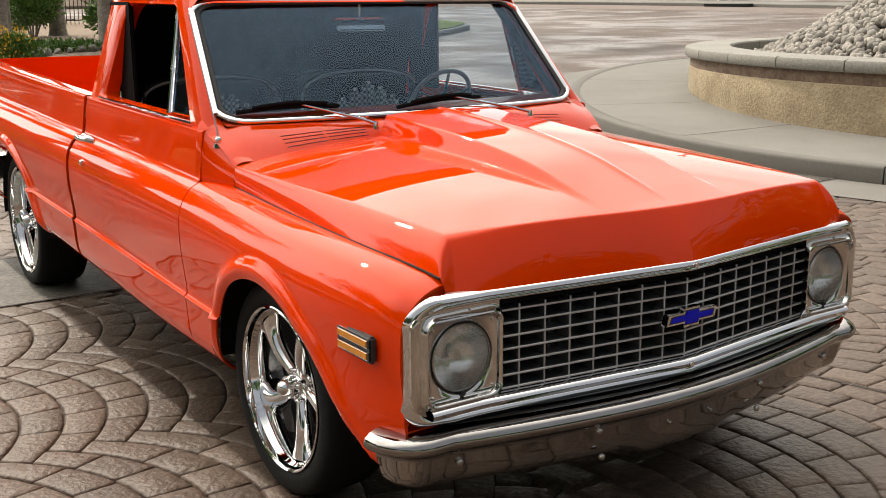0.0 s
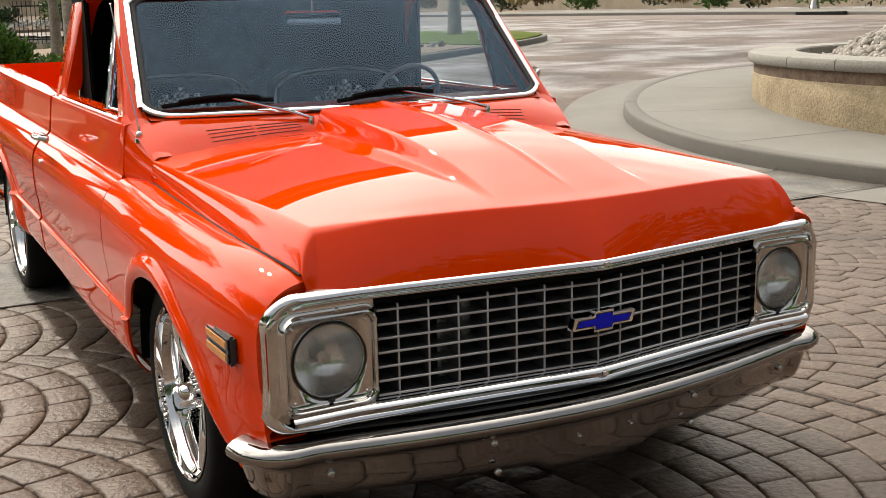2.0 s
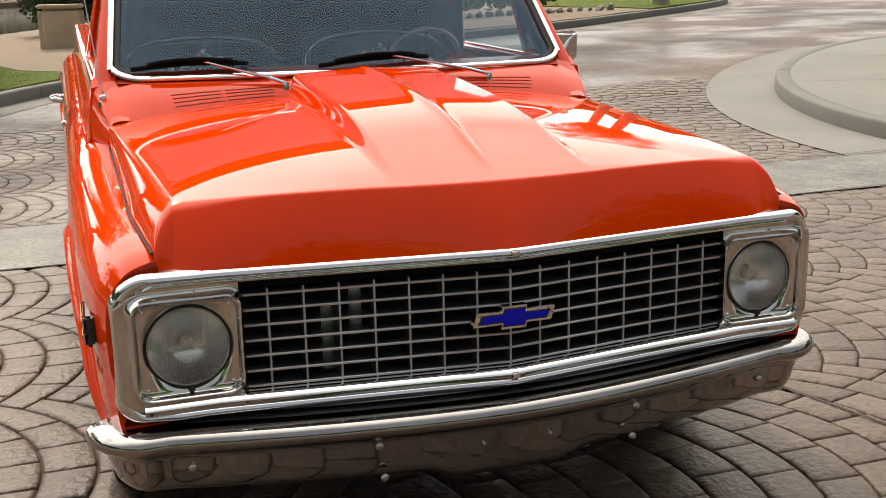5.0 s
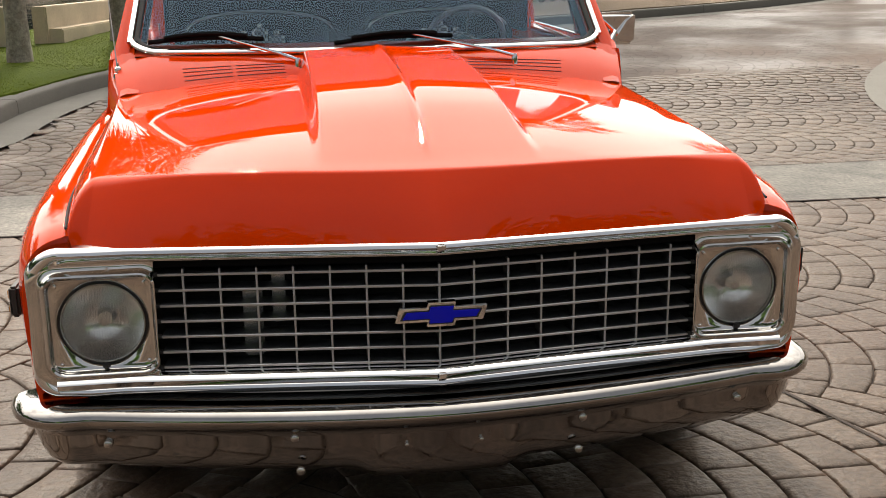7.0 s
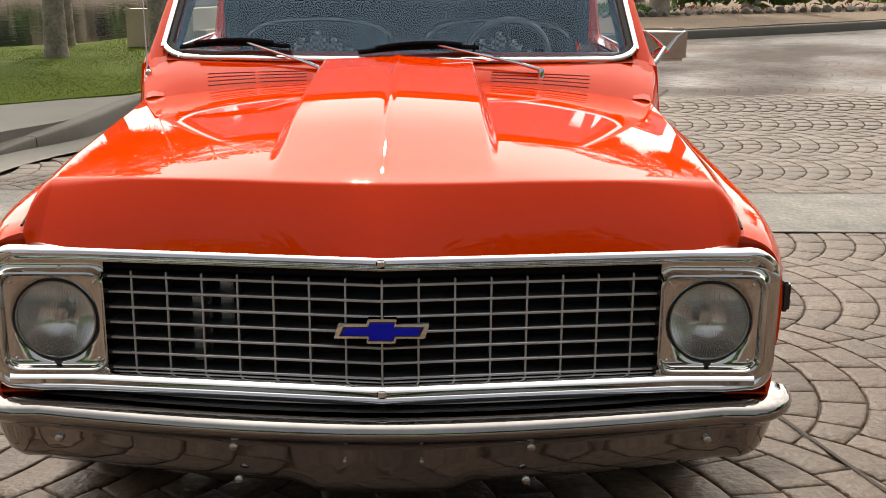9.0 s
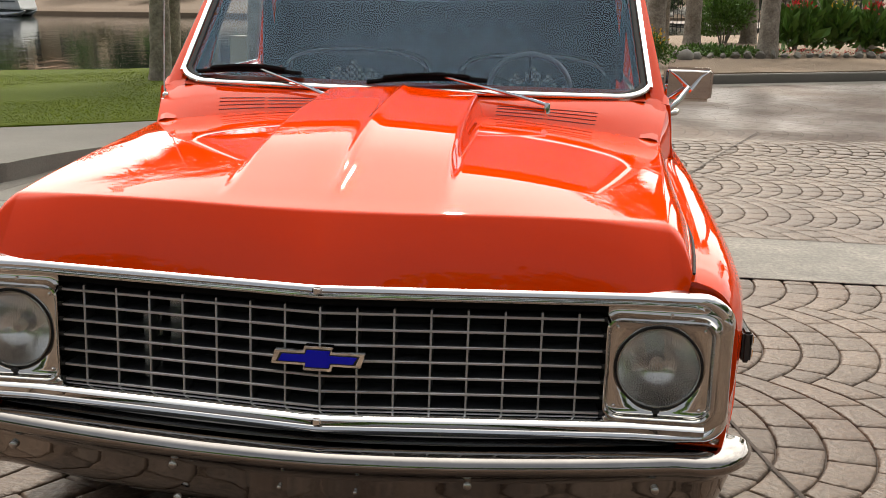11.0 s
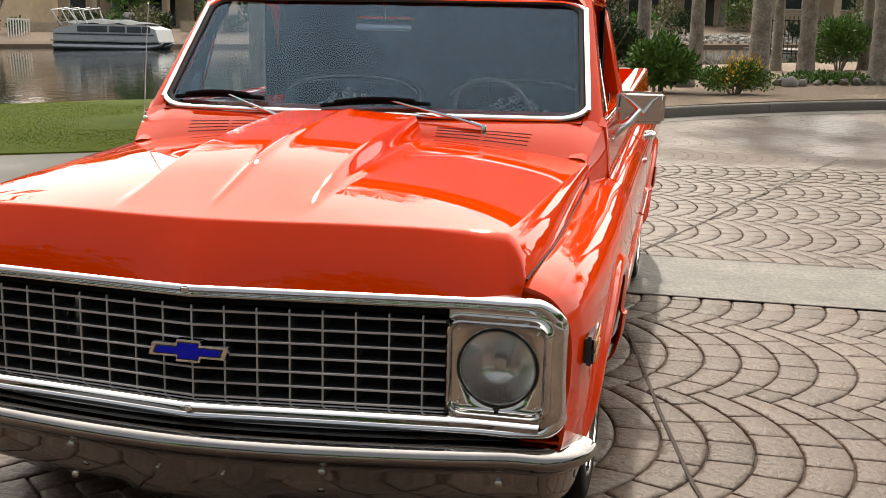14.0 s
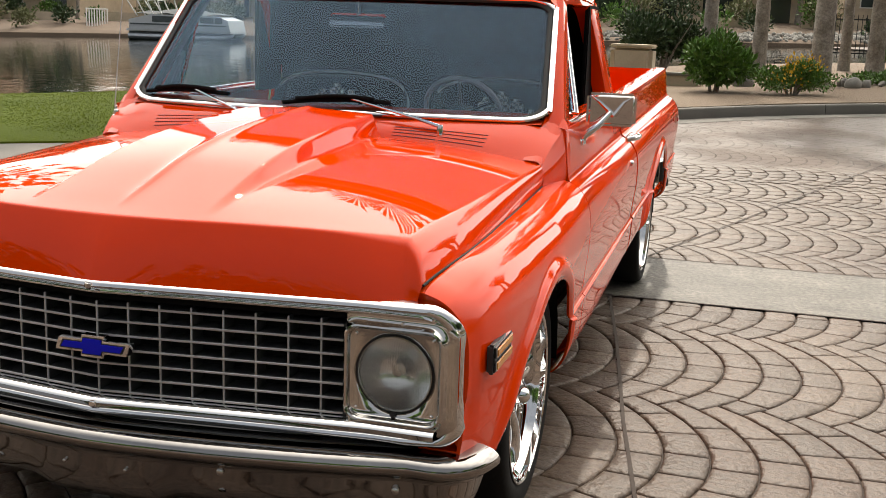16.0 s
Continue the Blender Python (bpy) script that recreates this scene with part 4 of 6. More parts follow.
# upper panel, near-black as painted shade above the bars, and grille well
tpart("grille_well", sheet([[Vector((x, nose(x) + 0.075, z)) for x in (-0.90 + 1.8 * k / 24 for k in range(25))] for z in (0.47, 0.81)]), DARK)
GZ0, GZ1, GX = 0.512, 0.768, 0.640
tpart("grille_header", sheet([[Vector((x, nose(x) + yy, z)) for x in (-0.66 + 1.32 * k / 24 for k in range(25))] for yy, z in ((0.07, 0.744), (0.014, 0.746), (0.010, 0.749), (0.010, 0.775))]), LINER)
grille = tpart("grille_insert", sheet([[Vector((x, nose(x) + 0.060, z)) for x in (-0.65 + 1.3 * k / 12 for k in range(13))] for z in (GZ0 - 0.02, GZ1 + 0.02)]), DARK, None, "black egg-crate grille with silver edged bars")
for k in range(7):
    z = 0.732 - 0.0365 * k
    for sgn in (-1, 1):
        bm = bmesh.new()
        for i in range(2):
            xa, xb = sgn * (0.0 if i == 0 else 0.32), sgn * (0.32 if i == 0 else 0.628)
            ya, yb = nose(xa), nose(xb)
            ang = math.degrees(math.atan2(yb - ya, xb - xa)) if sgn > 0 else math.degrees(math.atan2(ya - yb, xa - xb))
            add_box(bm, (0, 0.030, 0), (abs(xb - xa) + 0.001, 0.060, 0.0035), 0, pose((xa + xb) / 2, (ya + yb) / 2 + 0.004, z, 0, 0, ang))
        tpart("slat", bm, GRILLE_BLACK, grille, smooth=False)
        bm = bmesh.new()
        L = 0.628
        ang = math.degrees(math.atan2(nose(L) - nose(0), L)) * sgn
        add_box(bm, (0, 0, 0), (L, 0.006, 0.0062), 0.0015, pose(sgn * L / 2, (nose(0) + nose(L)) / 2 + 0.002, z, 0, 0, ang), 1)
        tpart("bar_edge", bm, GRILLE_SILVER, grille)
for k in range(-7, 8):
    x = k * 0.0815
    tpart("upright_bar", box((x, nose(x) + 0.003, 0.620), (0.0052, 0.006, 0.250), 0.0015, None, 1), GRILLE_SILVER, grille)
    tpart("upright_fin", box((x, nose(x) + 0.032, 0.620), (0.003, 0.05, 0.250)), GRILLE_BLACK, grille, smooth=False)
# end posts with the bar tips
for sgn in (-1, 1):
    for k in range(7):
        z = 0.732 - 0.0365 * k
        tpart("bar_tip", box((sgn * 0.634, nose(0.634) + 0.004, z), (0.022, 0.008, 0.011), 0.003), BLACK, grille)
# something pale behind the grille: the radiator tank
tpart("radiator_hose", box((-0.42, nose(0.42) + 0.055, 0.60), (0.045, 0.01, 0.16), 0.004), SATIN, grille)
tpart("radiator_hose", box((-0.36, nose(0.36) + 0.056, 0.66), (0.03, 0.01, 0.12), 0.004), SATIN, grille)


# lower moulding under the grille
bm = bmesh.new()
prof = [(0.020, -0.016), (-0.012, -0.016), (-0.026, -0.008), (-0.030, 0.004), (-0.022, 0.014), (-0.004, 0.020), (0.020, 0.020)]
rows = []
for i in range(61):
    x = -0.86 + 1.72 * i / 60
    rows.append([Vector((x, nose(x) + a, 0.487 + b)) for a, b in prof])
add_grid(bm, rows, True)
bmesh.ops.recalc_face_normals(bm, faces=bm.faces)
tpart("lower_moulding", bm, CHROME, None, "chrome lower grille moulding")
# centre crest on both mouldings
for z, y in ((0.790, -0.112), (0.488, -0.112)):
    tpart("moulding_joiner", box((0, y, z), (0.022, 0.008, 0.018), 0.004, None, 3), CHROME)


def lamp(sign):
    def round_square(w, h, r):
        """A rounded rectangle with its straight sides cut fine."""
        pts, out = rounded(w, h, r, 8), []
        for p, q in zip(pts, pts[1:] + pts[:1]):
            m = 10 if math.hypot(q[0] - p[0], q[1] - p[1]) > 0.02 else 1
            out += [(p[0] + (q[0] - p[0]) * k / m, p[1] + (q[1] - p[1]) * k / m) for k in range(m)]
        return out
    c = Vector((sign * 0.753, -0.006, 0.625))
    face = pose(c.x, c.y, c.z, 90, 0, 0)           # local z looks forward (-y)
    bm = bmesh.new()
    rings = []
    for w, h, r, d in ((0.158, 0.148, 0.055, -0.02), (0.157, 0.147, 0.054, -0.004), (0.150, 0.141, 0.050, 0.001), (0.140, 0.133, 0.046, 0.001), (0.132, 0.127, 0.042, 0.003), (0.127, 0.122, 0.039, 0.010), (0.123, 0.1185, 0.036, 0.0165), (0.119, 0.115, 0.034, 0.018), (0.115, 0.1115, 0.032, 0.0155), (0.112, 0.109, 0.030, 0.008), (0.110, 0.107, 0.028, 0.003), (0.106, 0.104, 0.026, 0.001)):
        rings.append([face @ Vector((sign * max(sign * a, -0.119 - 0.1 * max(0.0, d)), b, d)) for a, b in round_square(w, h, r)])
    # dished plate between the rounded-square ridge and the round lamp
    def toward(q, k):
        a, b = q
        m = 0.0985 / math.hypot(a, b)
        return (a + (a * m - a) * k, b + (b * m - b) * k)
    inner = round_square(0.106, 0.104, 0.026)
    for k, d in ((0.35, 0.0), (0.7, -0.002), (0.92, -0.005), (1.0, -0.0065)):
        rings.append([face @ Vector((*toward(q, k), d)) for q in inner])
    rings.append([face @ Vector((*toward(q, 1.0), -0.06)) for q in inner])
    add_grid(bm, rings, True)
    bmesh.ops.recalc_face_normals(bm, faces=bm.faces)
    bez = tpart("headlamp_bezel", bm, CHROME_WORN, None, "bright rounded-square headlamp bezel")
    for a, b in ((0.095, 0.092), (-0.095, 0.092), (0.095, -0.092), (-0.095, -0.092), (0.02, 0.128), (0.02, -0.128)):
        tpart("bezel_screw", lathe([(0, 0.004), (0.003, 0.0035), (0.0045, 0.0), (0.0045, -0.006)], 10, face @ Matrix.Translation((a, b, 0.002 if abs(b) < 0.1 else 0.005))), CHROME, bez)
    hl = tpart("headlamp", lathe([(0.0938, -0.09), (0.0938, -0.008), (0.0928, -0.002), (0.0912, 0.0), (0.0897, -0.002), (0.0888, -0.008)], 56, face), SATIN, None, "round sealed-beam headlamp with ribbed glass")
    tpart("dark_ring", lathe([(0.0992, -0.052), (0.0990, -0.008), (0.0975, -0.0085), (0.0932, -0.010)], 56, face), BLACK, hl)
    tpart("reflector", lathe([(0.0885 * k / 10, -0.008 - 0.052 * (1 - (k / 10) ** 2)) for k in range(10, -1, -1)], 48, face), REFLECTOR, hl)
    tpart("bulb_shield", lathe([(0.0, -0.022), (0.012, -0.024), (0.015, -0.030), (0.015, -0.046)], 20, face), SATIN, hl)
    g = lathe([(0.0890, -0.008), (0.086, 0.000), (0.074, 0.0075), (0.052, 0.0135), (0.026, 0.0170), (0, 0.018)], 56, face)
    face_out(g, Vector((0, -1, 0)))
    tpart("lens", g, LENS, hl, "clear glass lens").visible_shadow = False

    def sag(x, z):
        return 0.0165 - 2.55 * (x * x + z * z)
    for k in range(-14, 15):
        x = k * 0.0057
        full = math.sqrt(max(0, 0.084 ** 2 - x * x))
        for z0, z1 in (((-full, -0.012), (-0.002, full)) if abs(k) < 13 else ((-full, full),)):
            tpart("lens_rib", tube([face @ Vector((x, z, sag(x, z))) for z in (z0 + (z1 - z0) * q / 5 for q in range(6))], 0.0012, 5), RIBGLASS, hl)
    tpart("adjuster_tab", box((0, 0, 0), (0.016, 0.012, 0.012), 0.003, face @ Matrix.Translation((0, -0.0985, 0.000))), BLACK, hl)


for s in (1, -1):
    lamp(s)
    # amber side marker: black base, two bright-edged strips
    base = tpart("side_marker", box((s * 0.961, 0.187, 0.655), (0.022, 0.178, 0.074), 0.006, pose(0, 0, 0)), BLACK, None, "double amber side marker lamp in black and chrome")
    for dz in (0.0165, -0.0165):
        tpart("marker_frame", box((s * 0.968, 0.187, 0.655 + dz), (0.014, 0.166, 0.0305), 0.004), CHROME, base)
        tpart("marker_lens", box((s * 0.971, 0.187, 0.655 + dz), (0.012, 0.157, 0.0225), 0.003), AMBER, base)
    # painted valance and small red corner lamp between moulding and bumper
    tpart("valance_corner", box((s * 0.860, 0.066, 0.427), (0.12, 0.09, 0.028), 0.008), PAINT)

# emblem: bow-tie bar in blue with a chrome rim
def bowtie(d, y):
    """The bow-tie outline, set in by d."""
    h, w, e, c = 0.0285 - d, 0.100 - d * 1.9, 0.0165 - d * 0.9, 0.031 - d * 0.6
    half = [(w + 0.006, e), (c, e), (c + 0.003, h), (-c + 0.001, h), (-c - 0.002, e), (-w + 0.004, e)]
    half += [(-a, -b) for a, b in half]
    return [(a, y, 0.633 + b) for a, b in half]


def plate(outline, depth):
    bm = bmesh.new()
    f = bm.faces.new([bm.verts.new(p) for p in outline])
    g = bmesh.ops.extrude_face_region(bm, geom=[f])
    for v in (x for x in g["geom"] if isinstance(x, bmesh.types.BMVert)):
        v.co.y += depth
    bmesh.ops.recalc_face_normals(bm, faces=bm.faces)
    bmesh.ops.bevel(bm, geom=[e for e in bm.edges if e.calc_face_angle(0) > 0.5], offset=0.0012, segments=2, affect="EDGES")
    return bm


emblem = tpart("emblem", plate(bowtie(0.0, -0.104), 0.022), CHROME, None, "chrome-edged blue bow-tie shaped badge")
tpart("emblem_ring", plate(bowtie(0.0060, -0.1055), 0.01), BLACK, emblem)
tpart("emblem_enamel", plate(bowtie(0.0088, -0.1070), 0.01), BLUE, emblem)


# -- bumper --
def bumper_y(x):
    return -0.118 + 0.115 * (min(abs(x), 0.80) / 0.80) ** 1.7


def bumper_low(x):
    return 0.238 + 0.020 * (abs(x) / 0.9) ** 2 - 0.024 * (1 - step(0.14, 0.22, abs(x)))


rows = []
path = []
for i in range(121):
    x = -0.86 + 1.72 * i / 120
    path.append((x, bumper_y(x), 0.0, -1.0))
def corner(s):
    out = []
    for k in range(1, 13):
        q = radians(82 * k / 12)
        out.append((s * (0.86 + 0.094 * math.sin(q)), bumper_y(0.8) + 0.018 * k / 12 + 0.110 * (1 - math.cos(q)), s * math.sin(q), -math.cos(q)))
    return out
path = [*reversed(corner(-1)), *path, *corner(1)]
BPROF = [(0.085, 0.428), (0.020, 0.426), (0.0, 0.424), (-0.022, 0.418), (-0.036, 0.408), (-0.042, 0.396), (-0.040, 0.384), (-0.030, 0.374), (-0.014, 0.366), (-0.004, 0.358), (0.0, 0.348), (0.007, 0.325), (0.014, 0.302), (0.023, 0.28), (0.036, 0.266), (0.060, 0.260)]
for x, y, nx, ny in path:
    drop = bumper_low(x)
    r = []
    for o, z in BPROF:
        t = max(0.0, min(1.0, (0.36 - z) / 0.10))
        zz = z + (drop - 0.262) * t + 0.012
        r.append(Vector((x - nx * o, y - ny * o, zz)))
    rows.append(r)
bm = sheet(rows)
bumper = tpart("front_bumper", bm, BUMPER, None, "chrome front bumper with bolt heads")
for x, z in ((-0.765, 0.330), (0.765, 0.330), (-0.34, 0.345), (0.34, 0.345), (-0.33, 0.264), (0.33, 0.264), (-0.085, 0.32), (0.09, 0.32)):
    r = 0.0105 if abs(x) > 0.2 else 0.005
    tpart("bumper_bolt", lathe([(0, r * 0.45), (r * 0.5, r * 0.4), (r * 0.87, r * 0.2), (r, 0), (r, -0.006)], 16, pose(x, bumper_y(x) - 0.001, z + 0.006, 90, 0, 0)), SATIN, bumper)
# ribbed black filler between bumper and moulding
rows = []
for yy, zz in ((0.02, 0.468), (-0.004, 0.464), (-0.010, 0.458), (0.002, 0.453), (-0.012, 0.448), (-0.020, 0.443), (0.0, 0.4390)):
    rows.append([Vector((x, bumper_y(x) + yy + 0.028, zz)) for x in (-0.80 + 1.6 * k / 60 for k in range(61))])
tpart("filler_panel", sheet(rows), GLOSSBLACK, None, "ribbed black filler strip")
# -- wipers, antenna, mirror --
def wiper(px, py, pz, u0, v0, u1, v1, knee):
    a, b = screen_point(u0, v0, 0.016), screen_point(u1, v1, 0.016)
    pivot = Vector((px, py, pz))
    arm_end = a + (b - a) * knee + Vector((0, -0.012, 0.014))
    wp = tpart("wiper_arm", tube([pivot + Vector((0, 0, 0.008)), pivot + (arm_end - pivot) * 0.25 + Vector((0, -0.006, 0.010)), arm_end], [0.010, 0.0085, 0.006], 8, flat=0.7), CHROME, None, "chrome windscreen wiper arm")
    tpart("wiper_pivot", lathe([(0, 0.016), (0.008, 0.015), (0.011, 0.008), (0.012, -0.02)], 16, Matrix.Translation(pivot)), CHROME, wp)
    pts = [a + (b - a) * (k / 8) + Vector((0, -0.010 * math.sin(math.pi * k / 8), 0.010 * math.sin(math.pi * k / 8))) for k in range(9)]
    tpart("wiper_blade", tube(pts, 0.0085, 6), LINER, wp)
    pts = [a + (b - a) * (0.14 + 0.72 * k / 8) + Vector((0, -0.016, 0.014 + 0.010 * math.sin(math.pi * k / 8))) for k in range(9)]
    tpart("blade_frame", tube(pts, 0.0075, 6), LINER, wp)


wiper(0.472, 1.252, 1.088, -0.17, 0.035, 0.33, 0.075, 0.66)
wiper(-0.262, 1.246, 1.090, -0.93, 0.055, -0.46, 0.075, 0.62)
ant = tpart("antenna", lathe([(0, 0.040), (0.0045, 0.039), (0.0055, 0.026), (0.010, 0.022), (0.0125, 0.014), (0.010, 0.006), (0.016, 0.003), (0.018, -0.012)], 20, pose(-0.850, 1.325, 1.058)), CHROME, None, "thin chrome radio antenna")
tpart("antenna_rod", tube([(-0.852, 1.318, 1.09), (-0.866, 1.365, 1.25), (-0.876, 1.402, 1.37), (-0.885, 1.440, 1.50)], [0.0024, 0.0020, 0.0018, 0.0016], 6), GRILLE_SILVER, ant)
tpart("antenna_tip", lathe([(0, 0.004), (0.004, 0), (0, -0.004)], 8, pose(-0.885, 1.44, 1.502)), SATIN, ant)
mr = tpart("door_mirror", box((0, 0, 0), (0.185, 0.030, 0.125), 0.014, pose(0.985, 1.770, 1.150, 4, 0, 8), 3), CHROME, None, "rectangular chrome door mirror on an arm")
for a, b in ((-0.078, 0.052), (0.078, 0.052)):
    tpart("mirror_rib", tube([pose(0.985, 1.770, 1.150, 4, 0, 8) @ Vector(v) for v in ((0.01, -0.020, -0.02), (a * 0.6, -0.016, b * 0.6), (a, -0.0135, b))], [0.010, 0.006, 0.002], 8), CHROME, mr)
tpart("mirror_arm", tube([(0.880, 1.700, 1.035), (0.905, 1.685, 1.058), (0.95, 1.705, 1.095), (0.985, 1.745, 1.14)], [0.020, 0.014, 0.012, 0.010], 10), CHROME, mr)
tpart("mirror_foot", box((0.888, 1.70, 1.030), (0.030, 0.085, 0.038), 0.011, None, 3), CHROME, mr)


# ---- ground, road, island, lawn, lake ----
def land(x, y, dz=0.0):
    return Vector((x, y, level(x, y) + dz))


def setting(name, bm, mat, label, category="ground", smooth=True):
    return tagged(part(name, bm, mat, None, "", smooth), label, category, "", "structure")


def lake_side(x, y):
    """Positive past the near shore of the lake."""
    return float(ip(x, [-60, -10.5, -8.4, -5.5, -4.6, -3.2, 0, 6, 14, 40], [9, 12.3, 14.0, 15.6, 18.5, 23.5, 29.5, 33.0, 40, 48])) * -1 + y


# one sheet out to the horizon, sunk below the lake
rows = []
radii = [0, 2, 4, 6, 8, 10, 12, 14, 16, 18, 20, 23, 26, 30, 35, 40, 46, 54, 62, 70, 80, 95, 120, 160, 240, 400, 700, 1200]
for r in radii:
    row = []
    for k in range(120):
        a = 2 * math.pi * k / 120
        x, y = r * math.sin(a), r * math.cos(a)
        sunk = 1.2 * step(-4.0, -0.6, lake_side(x, y)) * (1 - step(56, 66, y - 0.10 * x)) * (1 - step(8, 16, x)) if y > 0 else 0
        row.append(Vector((x, y, level(x, y) * (1 if r < 120 else 120 / r) - 0.06 - sunk)))
    rows.append(row)
setting("ground", sheet(rows, True), GRAVEL, "tan earth reaching to the horizon")

rows = [[Vector((-90 + 1.5 * i, 4 + 1.5 * j, 0.021 * (-90 + 1.5 * i) + 0.0167 * (4 + 1.5 * j) - 0.05)) for i in range(76)] for j in range(45)]
bm = sheet(rows)
bmesh.ops.delete(bm, geom=[f for f in bm.faces if lake_side(f.calc_center_median().x, f.calc_center_median().y) < -1.2], context="FACES")
setting("water", bm, WATER, "dark rippled lake water", "water")

# driveway: base sheet under the built courses and patterned paving past them
KERB_LINE = smooth_line([(-3.46, 4.2, 0), (-3.44, 5.4, 0), (-3.25, 6.2, 0), (-2.92, 7.0, 0), (-2.86, 8.0, 0), (-2.74, 9.0, 0), (-2.3, 10.5, 0), (-1.3, 12.2, 0), (0.3, 13.75, 0), (1.97, 15.05, 0), (3.45, 15.95, 0), (6.1, 17.1, 0), (9.0, 18.5, 0), (12.0, 20.5, 0), (15.0, 22.7, 0), (16.9, 24.6, 0), (17.6, 26.4, 0), (17.4, 28.6, 0), (16.2, 32, 0), (14, 37, 0)], 6)
KX, KY = [p.x for p in KERB_LINE], [p.y for p in KERB_LINE]


def inner_side(x, y):
    """Distance past the kerb line into the planting, by the nearest stretch of it."""
    best, val = 1e9, 0
    for a, b in zip(KERB_LINE, KERB_LINE[1:]):
        dx, dy = b.x - a.x, b.y - a.y
        t = max(0, min(1, ((x - a.x) * dx + (y - a.y) * dy) / (dx * dx + dy * dy)))
        ex, ey = x - a.x - t * dx, y - a.y - t * dy
        d = math.hypot(ex, ey)
        if d < best:
            best, val = d, (dx * ey - dy * ex)
    return best if val > 0 else -best


def strip(y0, y1, x0, x1, dz, n=40, m=12):
    return sheet([[land(x0 + (x1 - x0) * i / n, y0 + (y1 - y0) * j / m, dz) for i in range(n + 1)] for j in range(m + 1)])


bm = strip(-30, 60, -14, 60, -0.002, 148, 180)
for v in bm.verts:
    if abs(v.co.x) < 6.2 and -3.0 < v.co.y < 9.2:
        v.co.z -= 0.020
bmesh.ops.delete(bm, geom=[f for f in bm.faces if (f.calc_center_median().y > 6.2 or f.calc_center_median().x < -8) and inner_side(f.calc_center_median().x, f.calc_center_median().y) > 0.25 and f.calc_center_median().x < 19], context="FACES")
setting("driveway", bm, PAVING, "brown stamped concrete driveway in arched courses", "driveway")
setting("paving_base", strip(-3.2, 3.56, -6.6, 6.4, -0.012, 26, 14), JOINT, "dark joints of the stamped concrete", "driveway")
setting("concrete_band", strip(3.555, 4.675, -3.5, 7.2, 0.0065, 30, 4), AGGREGATE, "grey exposed-aggregate concrete band across the driveway", "driveway")

# kerb along the planting: a real step with a rounded nose
CPROF = [(0.16, -0.25), (0.0, -0.25), (-0.010, 0.005), (-0.004, 0.125), (0.002, 0.141), (0.012, 0.150), (0.024, 0.153), (0.15, 0.155), (0.16, 0.15)]


def kerb_run(line, name, label, lift=lambda i, n: 1.0, seg=14):
    """The kerb in cast lengths with open joints between them."""
    root = thing(name, label, "kerb", kind="structure")
    i = 0
    while i < len(line) - 1:
        j = min(i + seg, len(line) - 1)
        pts = [land(p.x, p.y) for p in line[i:j + 1]]
        d0, d1 = (pts[1] - pts[0]).normalized(), (pts[-1] - pts[-2]).normalized()
        pts[0] += d0 * 0.006
        pts[-1] -= d1 * 0.006
        bm = bmesh.new()
        rws = []
        n = len(line)
        for k, p in enumerate(pts):
            a, b = pts[max(k - 1, 0)], pts[min(k + 1, len(pts) - 1)]
            d = (b - a)
            s = Vector((-d.y, d.x, 0)).normalized()
            f = lift(i + k, n)
            rws.append([p + s * o + Vector((0, 0, h * (f if h > 0 else 1))) for o, h in CPROF])
        vs = add_grid(bm, rws, True)
        bm.faces.new(vs[0][::-1])
        bm.faces.new(vs[-1])
        bmesh.ops.recalc_face_normals(bm, faces=bm.faces)
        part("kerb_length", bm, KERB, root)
        i = j


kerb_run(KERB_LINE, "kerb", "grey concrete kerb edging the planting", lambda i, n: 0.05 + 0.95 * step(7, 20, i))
# apron of concrete beside the kerb
rows = []
for p, q in zip(KERB_LINE, KERB_LINE[1:]):
    d = (q - p).normalized()
    s = Vector((-d.y, d.x, 0))
    rows.append([land(p.x - s.x * w, p.y - s.y * w, 0.003) for w in (-0.02, 0.22, 0.45)])
setting("gutter_planting", sheet(rows), CONCRETE, "smooth concrete gutter along the kerb", "gutter")

